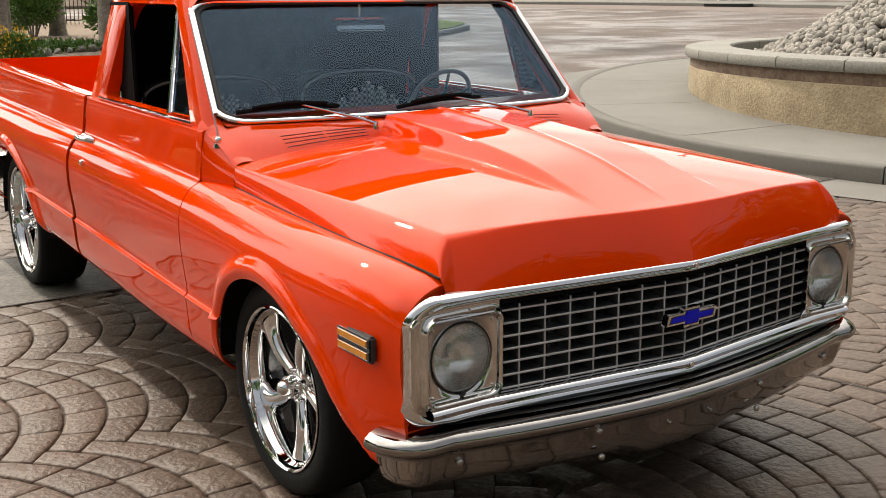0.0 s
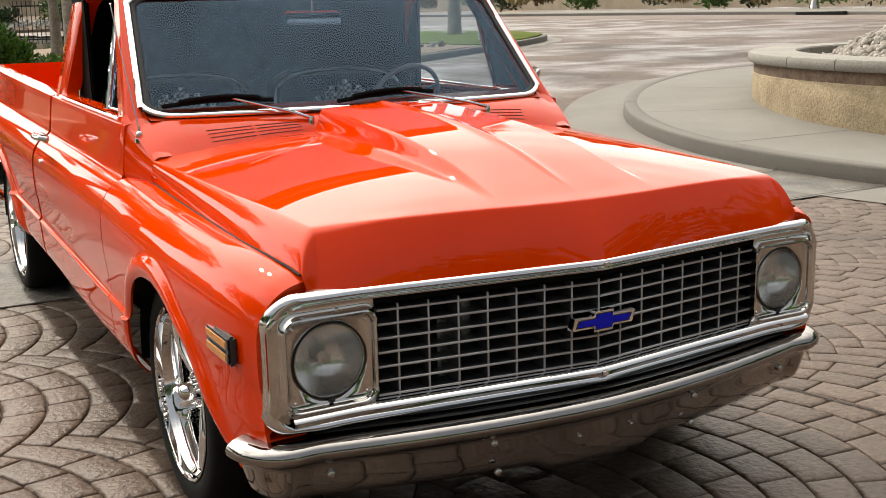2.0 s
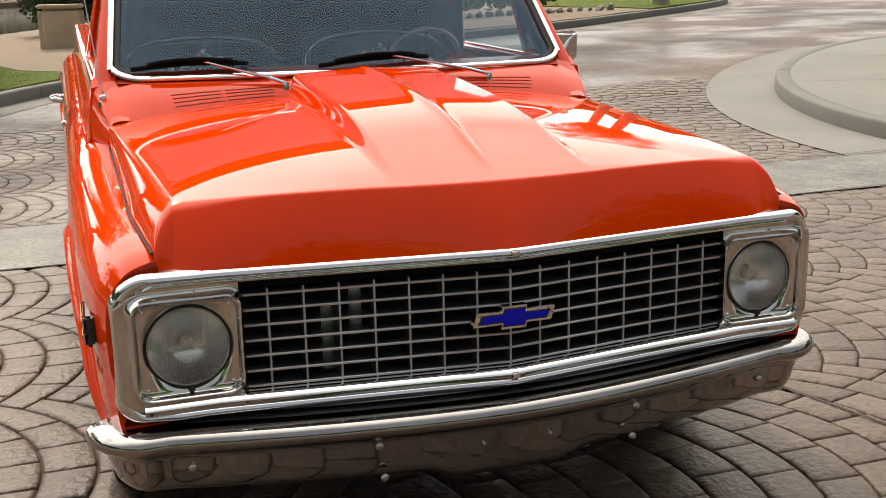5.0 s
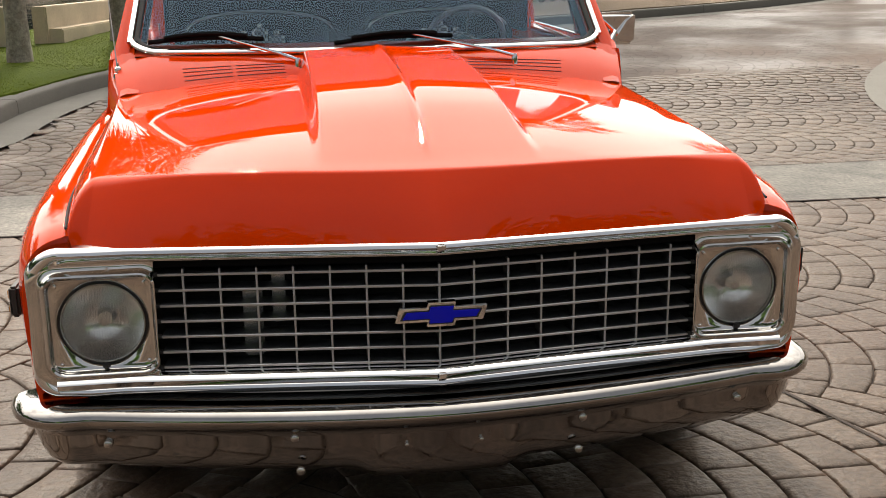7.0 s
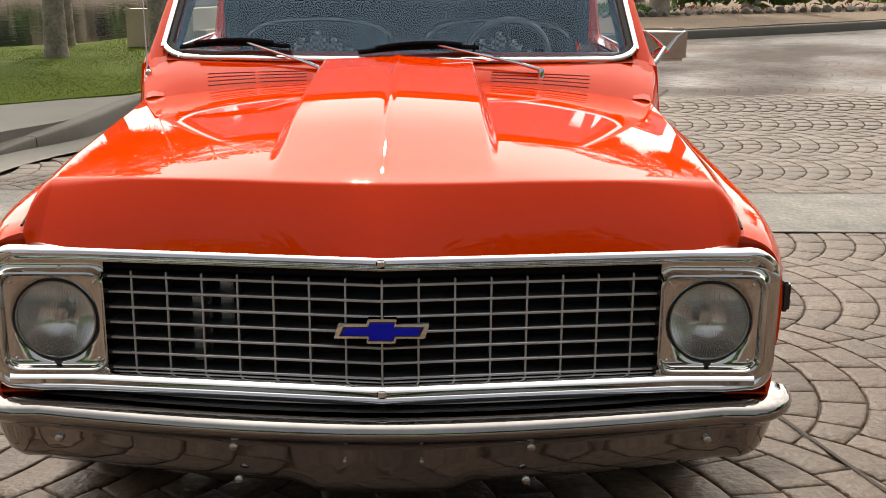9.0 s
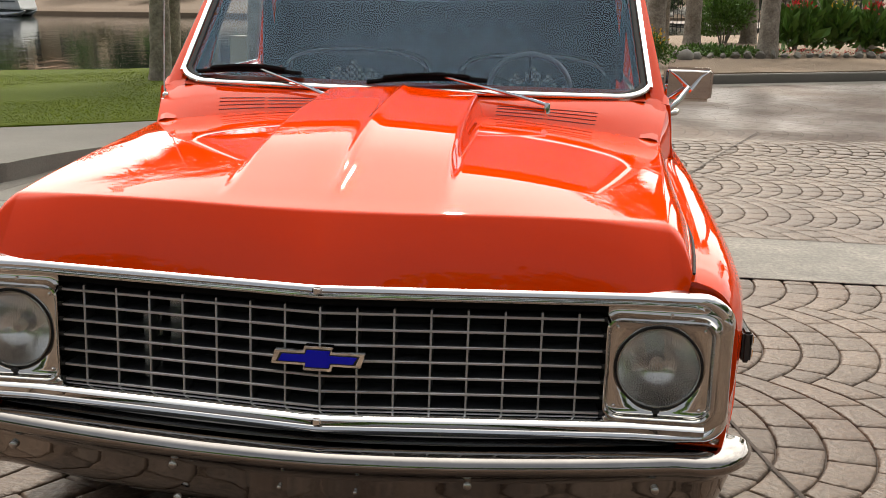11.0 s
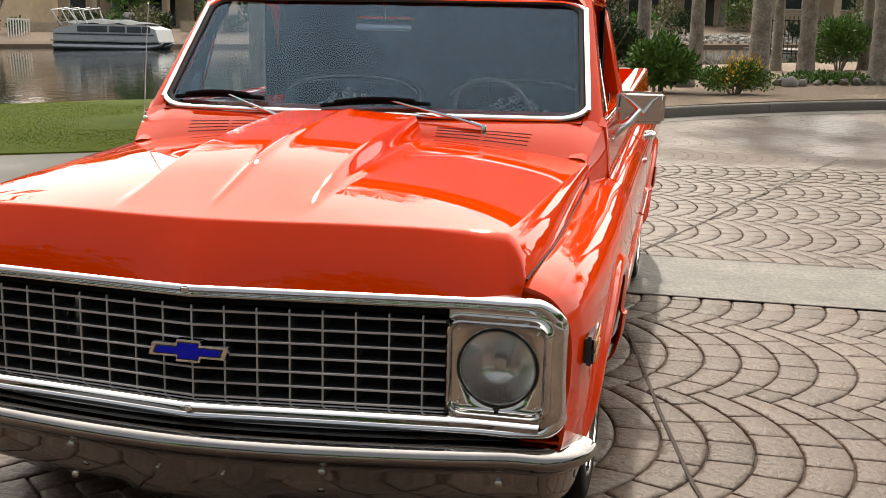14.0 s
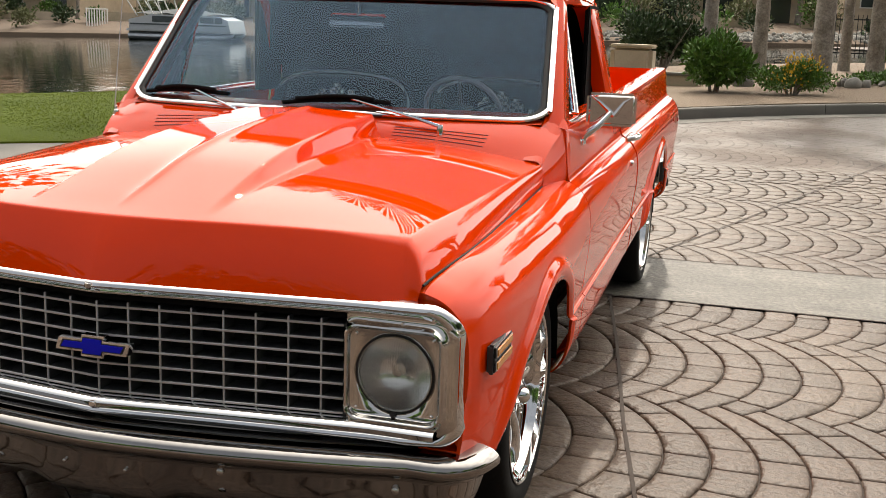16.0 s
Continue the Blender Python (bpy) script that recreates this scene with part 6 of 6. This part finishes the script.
for x, y, r in ((3.1, 19.7, 0.20), (3.35, 19.9, 0.14), (1.1, 19.2, 0.2), (3.0, 20.1, 0.12)):
    bm = bmesh.new()
    add_pebble(bm, Vector((0, 0, r * 0.3)), r, 2)
    tagged(part("rock", bm, COPING, None, "", True, pose(x, y, level(x, y) + 0.17)), "pale rock lying on tan gravel", "rock")

# low stucco walls by the lake
w = thing("parapet_wall", "low tan stucco parapet wall with a stepped ledge on the lawn", "wall", land(-4.3, 14.5, 0.15))
part("pier", box((0, 0.15, 0.27), (0.50, 0.5, 0.62), 0.02), WALLPAINT, w)
part("wall_body", box((0.55, 2.2, 0.20), (0.22, 3.8, 0.75), 0.02, pose(0, 0, 0, 0, 0, -9)), WALLPAINT, w)
part("ledge", box((0.72, 2.2, 0.10), (0.30, 3.7, 0.30), 0.02, pose(0, 0, 0, 0, 0, -9)), WALLPAINT, w)
w = thing("stucco_pier", "low tan stucco pier with rounded cap and wing wall", "wall", Vector((-0.98, 19.0, 0.56)))
part("pier_body", box((0, 0, 0.06), (0.80, 0.80, 1.20), 0.10, None, 5), WALLPAINT, w)
part("pier_cap", box((0, 0, 0.640), (0.84, 0.84, 0.07), 0.03, None, 4), WALLPAINT, w)
part("wing_wall", box((0.80, 0.05, -0.18), (0.95, 0.34, 0.60), 0.02), WALLPAINT, w)
part("wing_cap", box((0.80, 0.05, 0.145), (1.0, 0.40, 0.06), 0.02), COPING, w)

# iron fence behind the palms
fence = thing("iron_fence", "black iron picket fence behind the palms", "fence", land(7.2, 34.5, 0.15))
for z in (0.18, 1.22):
    part("rail", box((0, 0, z), (7.6, 0.04, 0.04)), IRON, fence, smooth=False)
pk = None
for k in range(58):
    x = -3.75 + 7.5 * k / 57
    if pk is None:
        pk = part("picket", box((0, 0, 0.70), (0.022, 0.022, 1.35)), IRON, fence, smooth=False)
        pk.location.x = x
    else:
        o = new("picket", pk.data)
        o.parent, o.location = fence, (x, 0, 0)

# far bank of the lake
def plane_z(x, y):
    return 0.021 * x + 0.0167 * y


rows = [[Vector((x, y + 0.06 * x + 1.2 * math.sin(x * 0.13), plane_z(x, y) + dz)) for x in range(-110, 26, 3)] for y, dz in ((61, -0.9), (61.3, 0.12), (61.8, 0.30), (62.6, 0.34), (66, 0.75), (69, 0.95), (74, 1.15), (95, 1.3), (140, 1.0))]
setting("far_bank", sheet(rows), BANK, "tan gravel bank across the lake", "bank")


def bank(x, y, dz=0.0):
    yy = y - 0.06 * x - 1.2 * math.sin(x * 0.13)
    return Vector((x, y, plane_z(x, yy) + float(ip(yy, [61, 61.3, 62.6, 66, 69, 74, 95], [-0.9, 0.12, 0.34, 0.75, 0.95, 1.15, 1.3])) + dz))


def house(x, y, wide, deep, tall, seed, label, wall=None):
    rng = random.Random(seed)
    h = thing("house", label, "house", bank(x, y, -0.1), "houses across the lake")
    part("wall", box((0, 0, tall / 2), (wide, deep, tall), 0.03), wall or WALLPAINT, h)
    bm = bmesh.new()
    e, r = 0.6, 1.9
    a = [(-wide / 2 - e, -deep / 2 - e, tall), (wide / 2 + e, -deep / 2 - e, tall), (wide / 2 + e, deep / 2 + e, tall), (-wide / 2 - e, deep / 2 + e, tall)]
    b = [(-wide / 2 + deep / 2, 0, tall + r), (wide / 2 - deep / 2, 0, tall + r)]
    va = [bm.verts.new(v) for v in a] + [bm.verts.new((p[0], p[1], p[2] - 0.18)) for p in a]
    vb = [bm.verts.new(v) for v in b]
    for f in ((va[0], va[1], vb[1], vb[0]), (va[2], va[3], vb[0], vb[1]), (va[1], va[2], vb[1]), (va[3], va[0], vb[0])):
        bm.faces.new(f)
    for k in range(4):
        bm.faces.new((va[k], va[k + 4], va[(k + 1) % 4 + 4], va[(k + 1) % 4]))
    bm.faces.new((va[4], va[5], va[6], va[7]))
    bmesh.ops.recalc_face_normals(bm, faces=bm.faces)
    part("roof", bm, ROOFTILE, h, "brown tile roof", smooth=False)
    n = int(wide / 3.2)
    for k in range(n):
        xx = -wide / 2 + (k + 0.5) * wide / n
        big = rng.random() < 0.4
        ww, hh, zz = (2.0, 2.1, 1.15) if big else (1.3, 1.3, 1.65)
        win = part("window", box((xx, -deep / 2 - 0.01, zz), (ww + 0.16, 0.10, hh + 0.16), 0.02), WHITE if not big else WALLPAINT, h)
        part("pane", box((xx, -deep / 2 - 0.055, zz), (ww, 0.04, hh), 0.005), WINDOWDARK, win)
    part("patio_post", box((wide * 0.22, -deep / 2 - 2.2, tall / 2), (0.45, 0.45, tall), 0.02), wall or WALLPAINT, h)
    part("patio_post", box((-wide * 0.18, -deep / 2 - 2.2, tall / 2), (0.45, 0.45, tall), 0.02), wall or WALLPAINT, h)
    part("patio_beam", box((0, -deep / 2 - 1.2, tall - 0.2), (wide * 0.6, 2.5, 0.3), 0.02), ROOFTILE, h)
    return h


for k, (x, wd) in enumerate(((-78, 16), (-58, 15), (-39, 14), (-21, 14), (-4, 15), (13, 14))):
    house(x, 80 + 0.06 * x, wd, 9, 3.3, k, "beige stucco house with dark windows and a brown tile roof")
# garden walls, hedges and shrubs along the bank
for k in range(9):
    x = -88 + 12 * k
    tagged(part("garden_wall", box((0, 0, 0.2), (9.5, 0.25, 0.75), 0.02), WALLPAINT, None, "", True, pose(*bank(x, 68.5 + 0.06 * x))), "low beige garden wall on the far bank", "wall", "garden walls")
rng = random.Random(9)
for k in range(58):
    x = -92 + 1.95 * k + rng.uniform(-1, 1)
    y = 63.6 + 0.06 * x + rng.uniform(0, 6.5)
    p = bank(x, y)
    b = thing("bank_shrub", rng.choice(("dark green shrub on the far bank", "olive shrub on the far bank")), "bush", p, SHRUBS)
    s = rng.uniform(0.7, 1.6)
    leaf_cloud("foliage", (LEAF_DARK, LEAF, LEAF_DRY)[k % 3], b, (0, 0, s * 0.5), (s, s, s * 1.1), 420, 0.30, 200 + k)
for k, (x, y, h) in enumerate(((-66, 66, 4.5), (-47, 67, 4.0), (-30, 68, 4.6), (-16, 68.5, 4.2), (-8, 72, 4.6), (6, 71, 5.0))):
    t = thing("bank_tree", "small leafy tree on the far bank", "tree", bank(x, y), "trees across the lake")
    part("trunk", tube([(0, 0, -0.2), (0.1, 0, h * 0.3), (-0.05, 0.1, h * 0.55)], [0.16, 0.12, 0.07], 8), BARK, t)
    part("limb", tube([(0.1, 0, h * 0.3), (0.5, 0.2, h * 0.55), (0.8, 0.3, h * 0.7)], [0.08, 0.05, 0.03], 6), BARK, t)
    part("limb", tube([(0.0, 0, h * 0.4), (-0.5, -0.1, h * 0.6), (-0.8, 0.1, h * 0.75)], [0.07, 0.05, 0.03], 6), BARK, t)
    leaf_cloud("crown", LEAF_DRY if k % 2 else LEAF, t, (0, 0, h * 0.62), (h * 0.42, h * 0.42, h * 0.45), 1500, 0.26, 300 + k, clumps=22)
rng = random.Random(31)
for k in range(24):
    x = -104 + 5.4 * k + rng.uniform(-1.5, 1.5)
    y = (90 if k % 2 else 71.5) + 0.06 * x + rng.uniform(-1.0, 2.0)
    h = rng.uniform(7.0, 10.5) if k % 2 else rng.uniform(4.0, 5.5)
    t = thing("garden_tree", "dark leafy garden tree by the houses", "tree", bank(x, y), "trees across the lake")
    part("trunk", tube([(0, 0, -0.2), (0.1, 0, h * 0.3), (-0.05, 0.1, h * 0.55)], [0.22, 0.16, 0.08], 8), BARK, t)
    part("limb", tube([(0.1, 0, h * 0.3), (0.7, 0.2, h * 0.5), (1.2, 0.3, h * 0.65)], [0.1, 0.07, 0.03], 6), BARK, t)
    leaf_cloud("crown", LEAF_DARK if k % 3 else LEAF, t, (0, 0, h * 0.55), (h * 0.45, h * 0.40, h * 0.52), 1700, 0.42, 500 + k, clumps=24)
# unseen trees added behind and beside the view, to darken paint and chrome reflections
rng = random.Random(77)
for k in range(22):
    az = radians(74 + 232 * k / 21 + rng.uniform(-2.5, 2.5))
    r, h = rng.uniform(19, 25), rng.uniform(6.5, 9.0)
    x, y = r * math.sin(az), r * math.cos(az)
    t = thing("garden_tree", "unseen dark leafy tree added round the driveway", "tree", land(x, y, -0.05), "trees by the driveway")
    part("trunk", tube([(0, 0, -0.2), (0.1, 0, h * 0.3), (-0.05, 0.1, h * 0.55)], [0.22, 0.16, 0.08], 8), BARK, t)
    part("limb", tube([(0.1, 0, h * 0.3), (0.7, 0.2, h * 0.5), (1.2, 0.3, h * 0.65)], [0.1, 0.07, 0.03], 6), BARK, t)
    leaf_cloud("crown", LEAF_DARK if k % 3 else LEAF, t, (0, 0, h * 0.50), (h * 0.50, h * 0.50, h * 0.62), 2000, 0.62, 700 + k, clumps=26)
# tall hedge added in place of trees, to block bright sky behind the houses
rows = [[Vector((x, 99 + 0.06 * x + w, plane_z(x, 99) + (0.6 if k == 0 else (9.5 + 1.6 * math.sin(x * 0.31) + 1.1 * math.sin(x * 0.83 + 1) + 0.6 * math.sin(x * 2.1)) * k))) for k, w in ((0, 0), (0.5, -0.5 + 0.4 * math.sin(x * 1.3)), (0.85, 0.0), (1.0, 1.4))] for x in (-150 + 1.5 * i for i in range(161))]
setting("hedge_backdrop", sheet(rows), HEDGE, "tall dark green hedge added behind the far houses in place of trees", "hedge")
# white gate, grill and patio things
gate = thing("white_gate", "white slatted gate at the far bank", "gate", bank(-42.5, 62.8, 0))
for k in range(9):
    part("slat", box((0, -1.2 + 0.3 * k, 0.55), (0.05, 0.10, 1.2), 0.01), WHITE, gate)
part("rail", box((0, 0, 1.12), (0.07, 2.6, 0.09), 0.01), WHITE, gate)
bbq = thing("barbecue", "dark patio barbecue with a steel hood", "barbecue", bank(-36.5, 67, 0))
part("cabinet", box((0, 0, 0.45), (1.3, 0.6, 0.9), 0.03), CANVAS, bbq)
part("hood", box((0, 0, 1.08), (1.25, 0.6, 0.4), 0.14, None, 4), SATIN, bbq)

# pontoon boat
BX, BY = -31.5, 55.5
boat = thing("pontoon_boat", "grey pontoon boat with a folded canvas top moored on the lake", "boat", Vector((BX, BY, plane_z(BX, BY) - 0.05)))
boat.rotation_euler = (0, 0, radians(6))
boat.scale = (1.05, 1.0, 0.8)
for yy in (-0.85, 0.85):
    part("pontoon", tube([(-3.0, yy, 0.18), (2.2, yy, 0.18), (2.8, yy, 0.30), (3.15, yy, 0.48)], [0.33, 0.33, 0.26, 0.06], 14), ALUMINIUM, boat)
part("deck", box((0, 0, 0.60), (6.2, 2.5, 0.16), 0.05), HULL, boat)
bm = bmesh.new()
prof = [(-2.9, 0.65), (-2.9, 1.35), (-1.6, 1.75), (2.2, 1.75), (2.9, 1.45), (3.05, 0.65)]
for yy in (-1.25, 1.25):
    bm.faces.new([bm.verts.new((a, yy, b)) for a, b in prof])
bmesh.ops.bridge_loops(bm, edges=bm.edges)
bmesh.ops.recalc_face_normals(bm, faces=bm.faces)
part("side_panel", bm, HULL, boat, "white and grey fenced side panels", smooth=False)
for x0, x1 in ((-1.5, 0.2), (0.3, 1.2), (1.3, 2.1), (2.15, 2.6)):
    part("window_panel", box(((x0 + x1) / 2, -1.26, 1.42), (x1 - x0, 0.04, 0.42), 0.05), CANVAS, boat)
part("stripe", box((0, -1.265, 1.05), (5.6, 0.03, 0.10), 0.01), CANVAS, boat)
part("canvas_cover", sheet([[Vector((-2.6 + 5.0 * i / 10, yy, 1.78 + 0.35 * math.sin(math.pi * i / 10) ** 0.5 * (1 - (yy / 1.3) ** 2) + 0.06 * math.sin(i * 2.1))) for yy in (-1.25, -0.8, -0.3, 0.3, 0.8, 1.25)] for i in range(11)]), CANVAS, boat)
for k in range(4):
    part("top_frame", tube([(-2.4 + 0.5 * k, -1.2, 1.6), (-3.0 + 0.6 * k, -1.15, 2.7), (-2.5 + 0.6 * k, 0, 2.9), (-3.0 + 0.6 * k, 1.15, 2.7), (-2.4 + 0.5 * k, 1.2, 1.6)], 0.04, 6), WHITE, boat)
part("outboard", box((-3.2, 0, 0.7), (0.4, 0.5, 1.0), 0.1), HULL, boat)

# riprap and lawn across the water, right behind the palms
rngn = np.random.default_rng(8)
pl = [(rngn.uniform(-14, 12), 0, 0) for _ in range(1000)]
pl = [tuple(bank(x, 61.5 + 0.06 * x + 1.2 * math.sin(x * 0.13) + rngn.uniform(0, 2.5), 0.05)) for x, _, _ in pl]
tagged(cheap_stones(pl, rngn.uniform(0.08, 0.24, len(pl)), "riprap", COPING), "grey riprap stones on the far shore", "rocks", "", "stuff")

# across the road: grasses, hedge and a lamp post
rng = random.Random(11)
for k in range(30):
    t = k / 29
    i = int(t * (len(FAR) - 2))
    p, q = FAR[i], FAR[i + 1]
    d = (q - p).normalized()
    s = Vector((d.y, -d.x, 0))
    s = -s if s.x < 0 else s
    w = rng.uniform(3.2, 6.5)
    pos = land(p.x + s.x * w, p.y + s.y * w, 0.15)
    kind = k % 3
    b = thing("roadside_shrub" if kind else "grass_tuft", ("straw-coloured ornamental grass beside the road", "green shrub beside the road", "dark shrub beside the road")[kind], "bush", pos, "plants across the road")
    r = rng.uniform(0.9, 1.7)
    leaf_cloud("foliage", (STRAW, LEAF, LEAF_DARK)[kind], b, (0, 0, r * 0.45), (r, r, r * 0.8), 700, (0.55, 0.26, 0.26)[kind], 400 + k, up=(2.5, 0.5, 0.5)[kind])
rows = []
for p, q in zip(FAR, FAR[1:]):
    d = (q - p).normalized()
    s = Vector((d.y, -d.x, 0))
    s = -s if s.x < 0 else s
    rows.append([land(p.x + s.x * w, p.y + s.y * w, h) for w, h in ((9, 0.1), (9.0, 2.6), (9.3, 2.6), (9.3, 0.1))])
setting("boundary_wall", sheet(rows), WALLPAINT, "long beige boundary wall across the road", "wall")
lp = thing("street_lamp", "grey metal street lamp post across the road", "street lamp", land(39.0, 34.5, 0.15))
part("post", tube([(0, 0, 0), (0, 0, 4.6)], [0.12, 0.08], 12), SATIN, lp)
part("base", lathe([(0, 0.5), (0.16, 0.48), (0.24, 0.1), (0.25, 0)], 16), SATIN, lp)
part("lantern", box((0, 0, 4.8), (0.4, 0.4, 0.4), 0.06), BLACK, lp)
hy = thing("drain_inlet", "dark kerb drain inlet across the road", "drain", land(36.1, 31.5, 0.02))
part("slot", box((0, 0, 0.06), (0.3, 2.4, 0.12), 0.02, pose(0, 0, 0, 0, 0, 8)), DARK, hy)


# ---- stamped paving, piece by piece ----
RING, STRIP, ARC = 0.163, 1.12, 0.78


def bow(d):
    return ARC - math.sqrt(max(0.0, ARC * ARC - d * d))


def stone_shape(v0, v1, rise):
    """One stamped stone of an arched course; v along the course, origin on its course line."""
    def at(u, v):
        d = v + 0.08 * u * float(ip(v, [-0.48, -0.1, 0.1, 0.56], [-1, 0, 0, 1]))
        return Vector((u * RING - bow(d), d))
    n = 3
    outline = [at(0, v0 + (v1 - v0) * k / n) for k in range(n + 1)] + [at(1, v1 - (v1 - v0) * k / n) for k in range(n + 1)]
    m = len(outline)
    verts = []
    for d, z in ((0.0022, -0.012), (0.0042, -0.0042), (0.0095, -0.0008), (0.022, 0.0012 + rise)):
        for k in range(m):
            a, p, b = outline[k - 1], outline[k], outline[(k + 1) % m]
            e0, e1 = (p - a).normalized(), (b - p).normalized()
            q = (Vector((e0.y, -e0.x)) + Vector((e1.y, -e1.x)))
            q = q / max(0.6, q.length_squared / 2)
            w = p + q * d * 1.0
            verts.append((w.x, w.y, z))
    faces = []
    for r in range(3):
        for k in range(m):
            a, b = r * m + k, r * m + (k + 1) % m
            faces.append((a, a + m, b + m, b))
    for k in range(n):
        a = 3 * m + k
        b = 3 * m + m - 1 - k
        faces.append((a, b, b - 1, a + 1))
    return verts, faces


CUTS = ((-0.48, -0.31, -0.12, 0.07, 0.26, 0.43, 0.56), (-0.48, -0.38, -0.21, -0.02, 0.17, 0.35, 0.56), (-0.48, -0.28, -0.08, 0.12, 0.31, 0.56), (-0.48, -0.36, -0.17, 0.03, 0.22, 0.40, 0.56))
SHAPES = {}
for s, cuts in enumerate(CUTS):
    for k in range(len(cuts) - 1):
        SHAPES[s, k] = stone_shape(cuts[k], cuts[k + 1], 0.0008 * ((s * 3 + k) % 4))
SHARED = {}


def stone_mesh(key):
    if key not in SHARED:
        v, f = SHAPES[key]
        me = bpy.data.meshes.new("paving_stone")
        me.from_pydata(v, [], f)
        me.materials.append(PAVER)
        me.shade_smooth()
        SHARED[key] = me
    return SHARED[key]


paving = thing("stamped_paving", "brown stamped concrete paving in arched courses", "paving", kind="structure")
many_v, many_f, count, single = [], [], 0, 0
arr = {key: (np.array(v), f) for key, (v, f) in SHAPES.items()}
prng = random.Random(3)
for side in (0, 1):
    y_base = 0.71 if side == 0 else 0.33
    for j in range(-4, 10):
        yc = y_base + STRIP * (j + 0.5)
        for i in range(-44, 44):
            x0 = i * RING
            if (side == 0 and x0 <= -0.2) or (side == 1 and x0 > 0.2):
                continue
            s = (i * 5 + j * 3) % 4
            for k in range(len(CUTS[s]) - 1):
                vm = (CUTS[s][k] + CUTS[s][k + 1]) / 2
                px, py = x0 + 0.5 * RING - bow(vm), yc + vm
                if 3.60 < py < 4.63 or py < -2.9 or py > 9.6 or abs(px) > 6.5:
                    continue
                if math.hypot(px - IC[0], py - IC[1]) < 7.2 or (py > 4 and inner_side(px, py) > -0.5) or px < -3.3 + 0.0 and py > 4.2:
                    continue
                near_truck = (1.05 < px < 2.75 and -0.2 < py < 2.7) or (-2.1 < px < -1.05 and 0.6 < py < 2.7)
                z = level(px, py) + prng.uniform(-0.0008, 0.0008) - (0.006 if side == 1 and x0 > -0.2 else 0.0)
                if near_truck and single < 300:
                    o = new("paving_stone", stone_mesh((s, k)))
                    o.parent, o.location = paving, (x0, yc, z)
                    single += 1
                else:
                    v, f = arr[s, k]
                    many_v.append(v + np.array((x0, yc, z)))
                    many_f += [tuple(a + count for a in q) for q in f]
                    count += len(v)
me = bpy.data.meshes.new("paving_field")
me.from_pydata(np.concatenate(many_v).tolist(), [], many_f)
me.materials.append(PAVER)
me.shade_smooth()
field = new("paving_field", me)
field.parent = paving
field["kind"] = "stuff"
# sawn control joints
def joint(pts, w=0.007):
    pts = [Vector((a, b, 0)) for a, b in pts]
    rws = []
    for k, p in enumerate(pts):
        d = (pts[min(k + 1, len(pts) - 1)] - pts[max(k - 1, 0)]).normalized()
        s = Vector((-d.y, d.x, 0)) * w
        rws.append([land(p.x - s.x, p.y - s.y, 0.0072), land(p.x + s.x, p.y + s.y, 0.0072)])
    setting("control_joint", sheet(rws), JOINT, "dark sawn control joint in the paving", "joint")


joint([(0.80, 3.56), (0.97, 2.6), (1.13, 1.58), (1.25, 0.92), (1.42, 0.25), (1.66, -0.8), (2.0, -2.2)])
joint([(x, 3.552) for x in (-3.5, 0, 3.5, 7.2)], 0.009)
joint([(x, 4.678) for x in (-3.5, 0, 3.5, 7.2)], 0.009)
joint([(0.87, 4.67), (1.2, 5.7), (1.63, 7.0), (2.2, 8.6), (2.85, 10.2)])
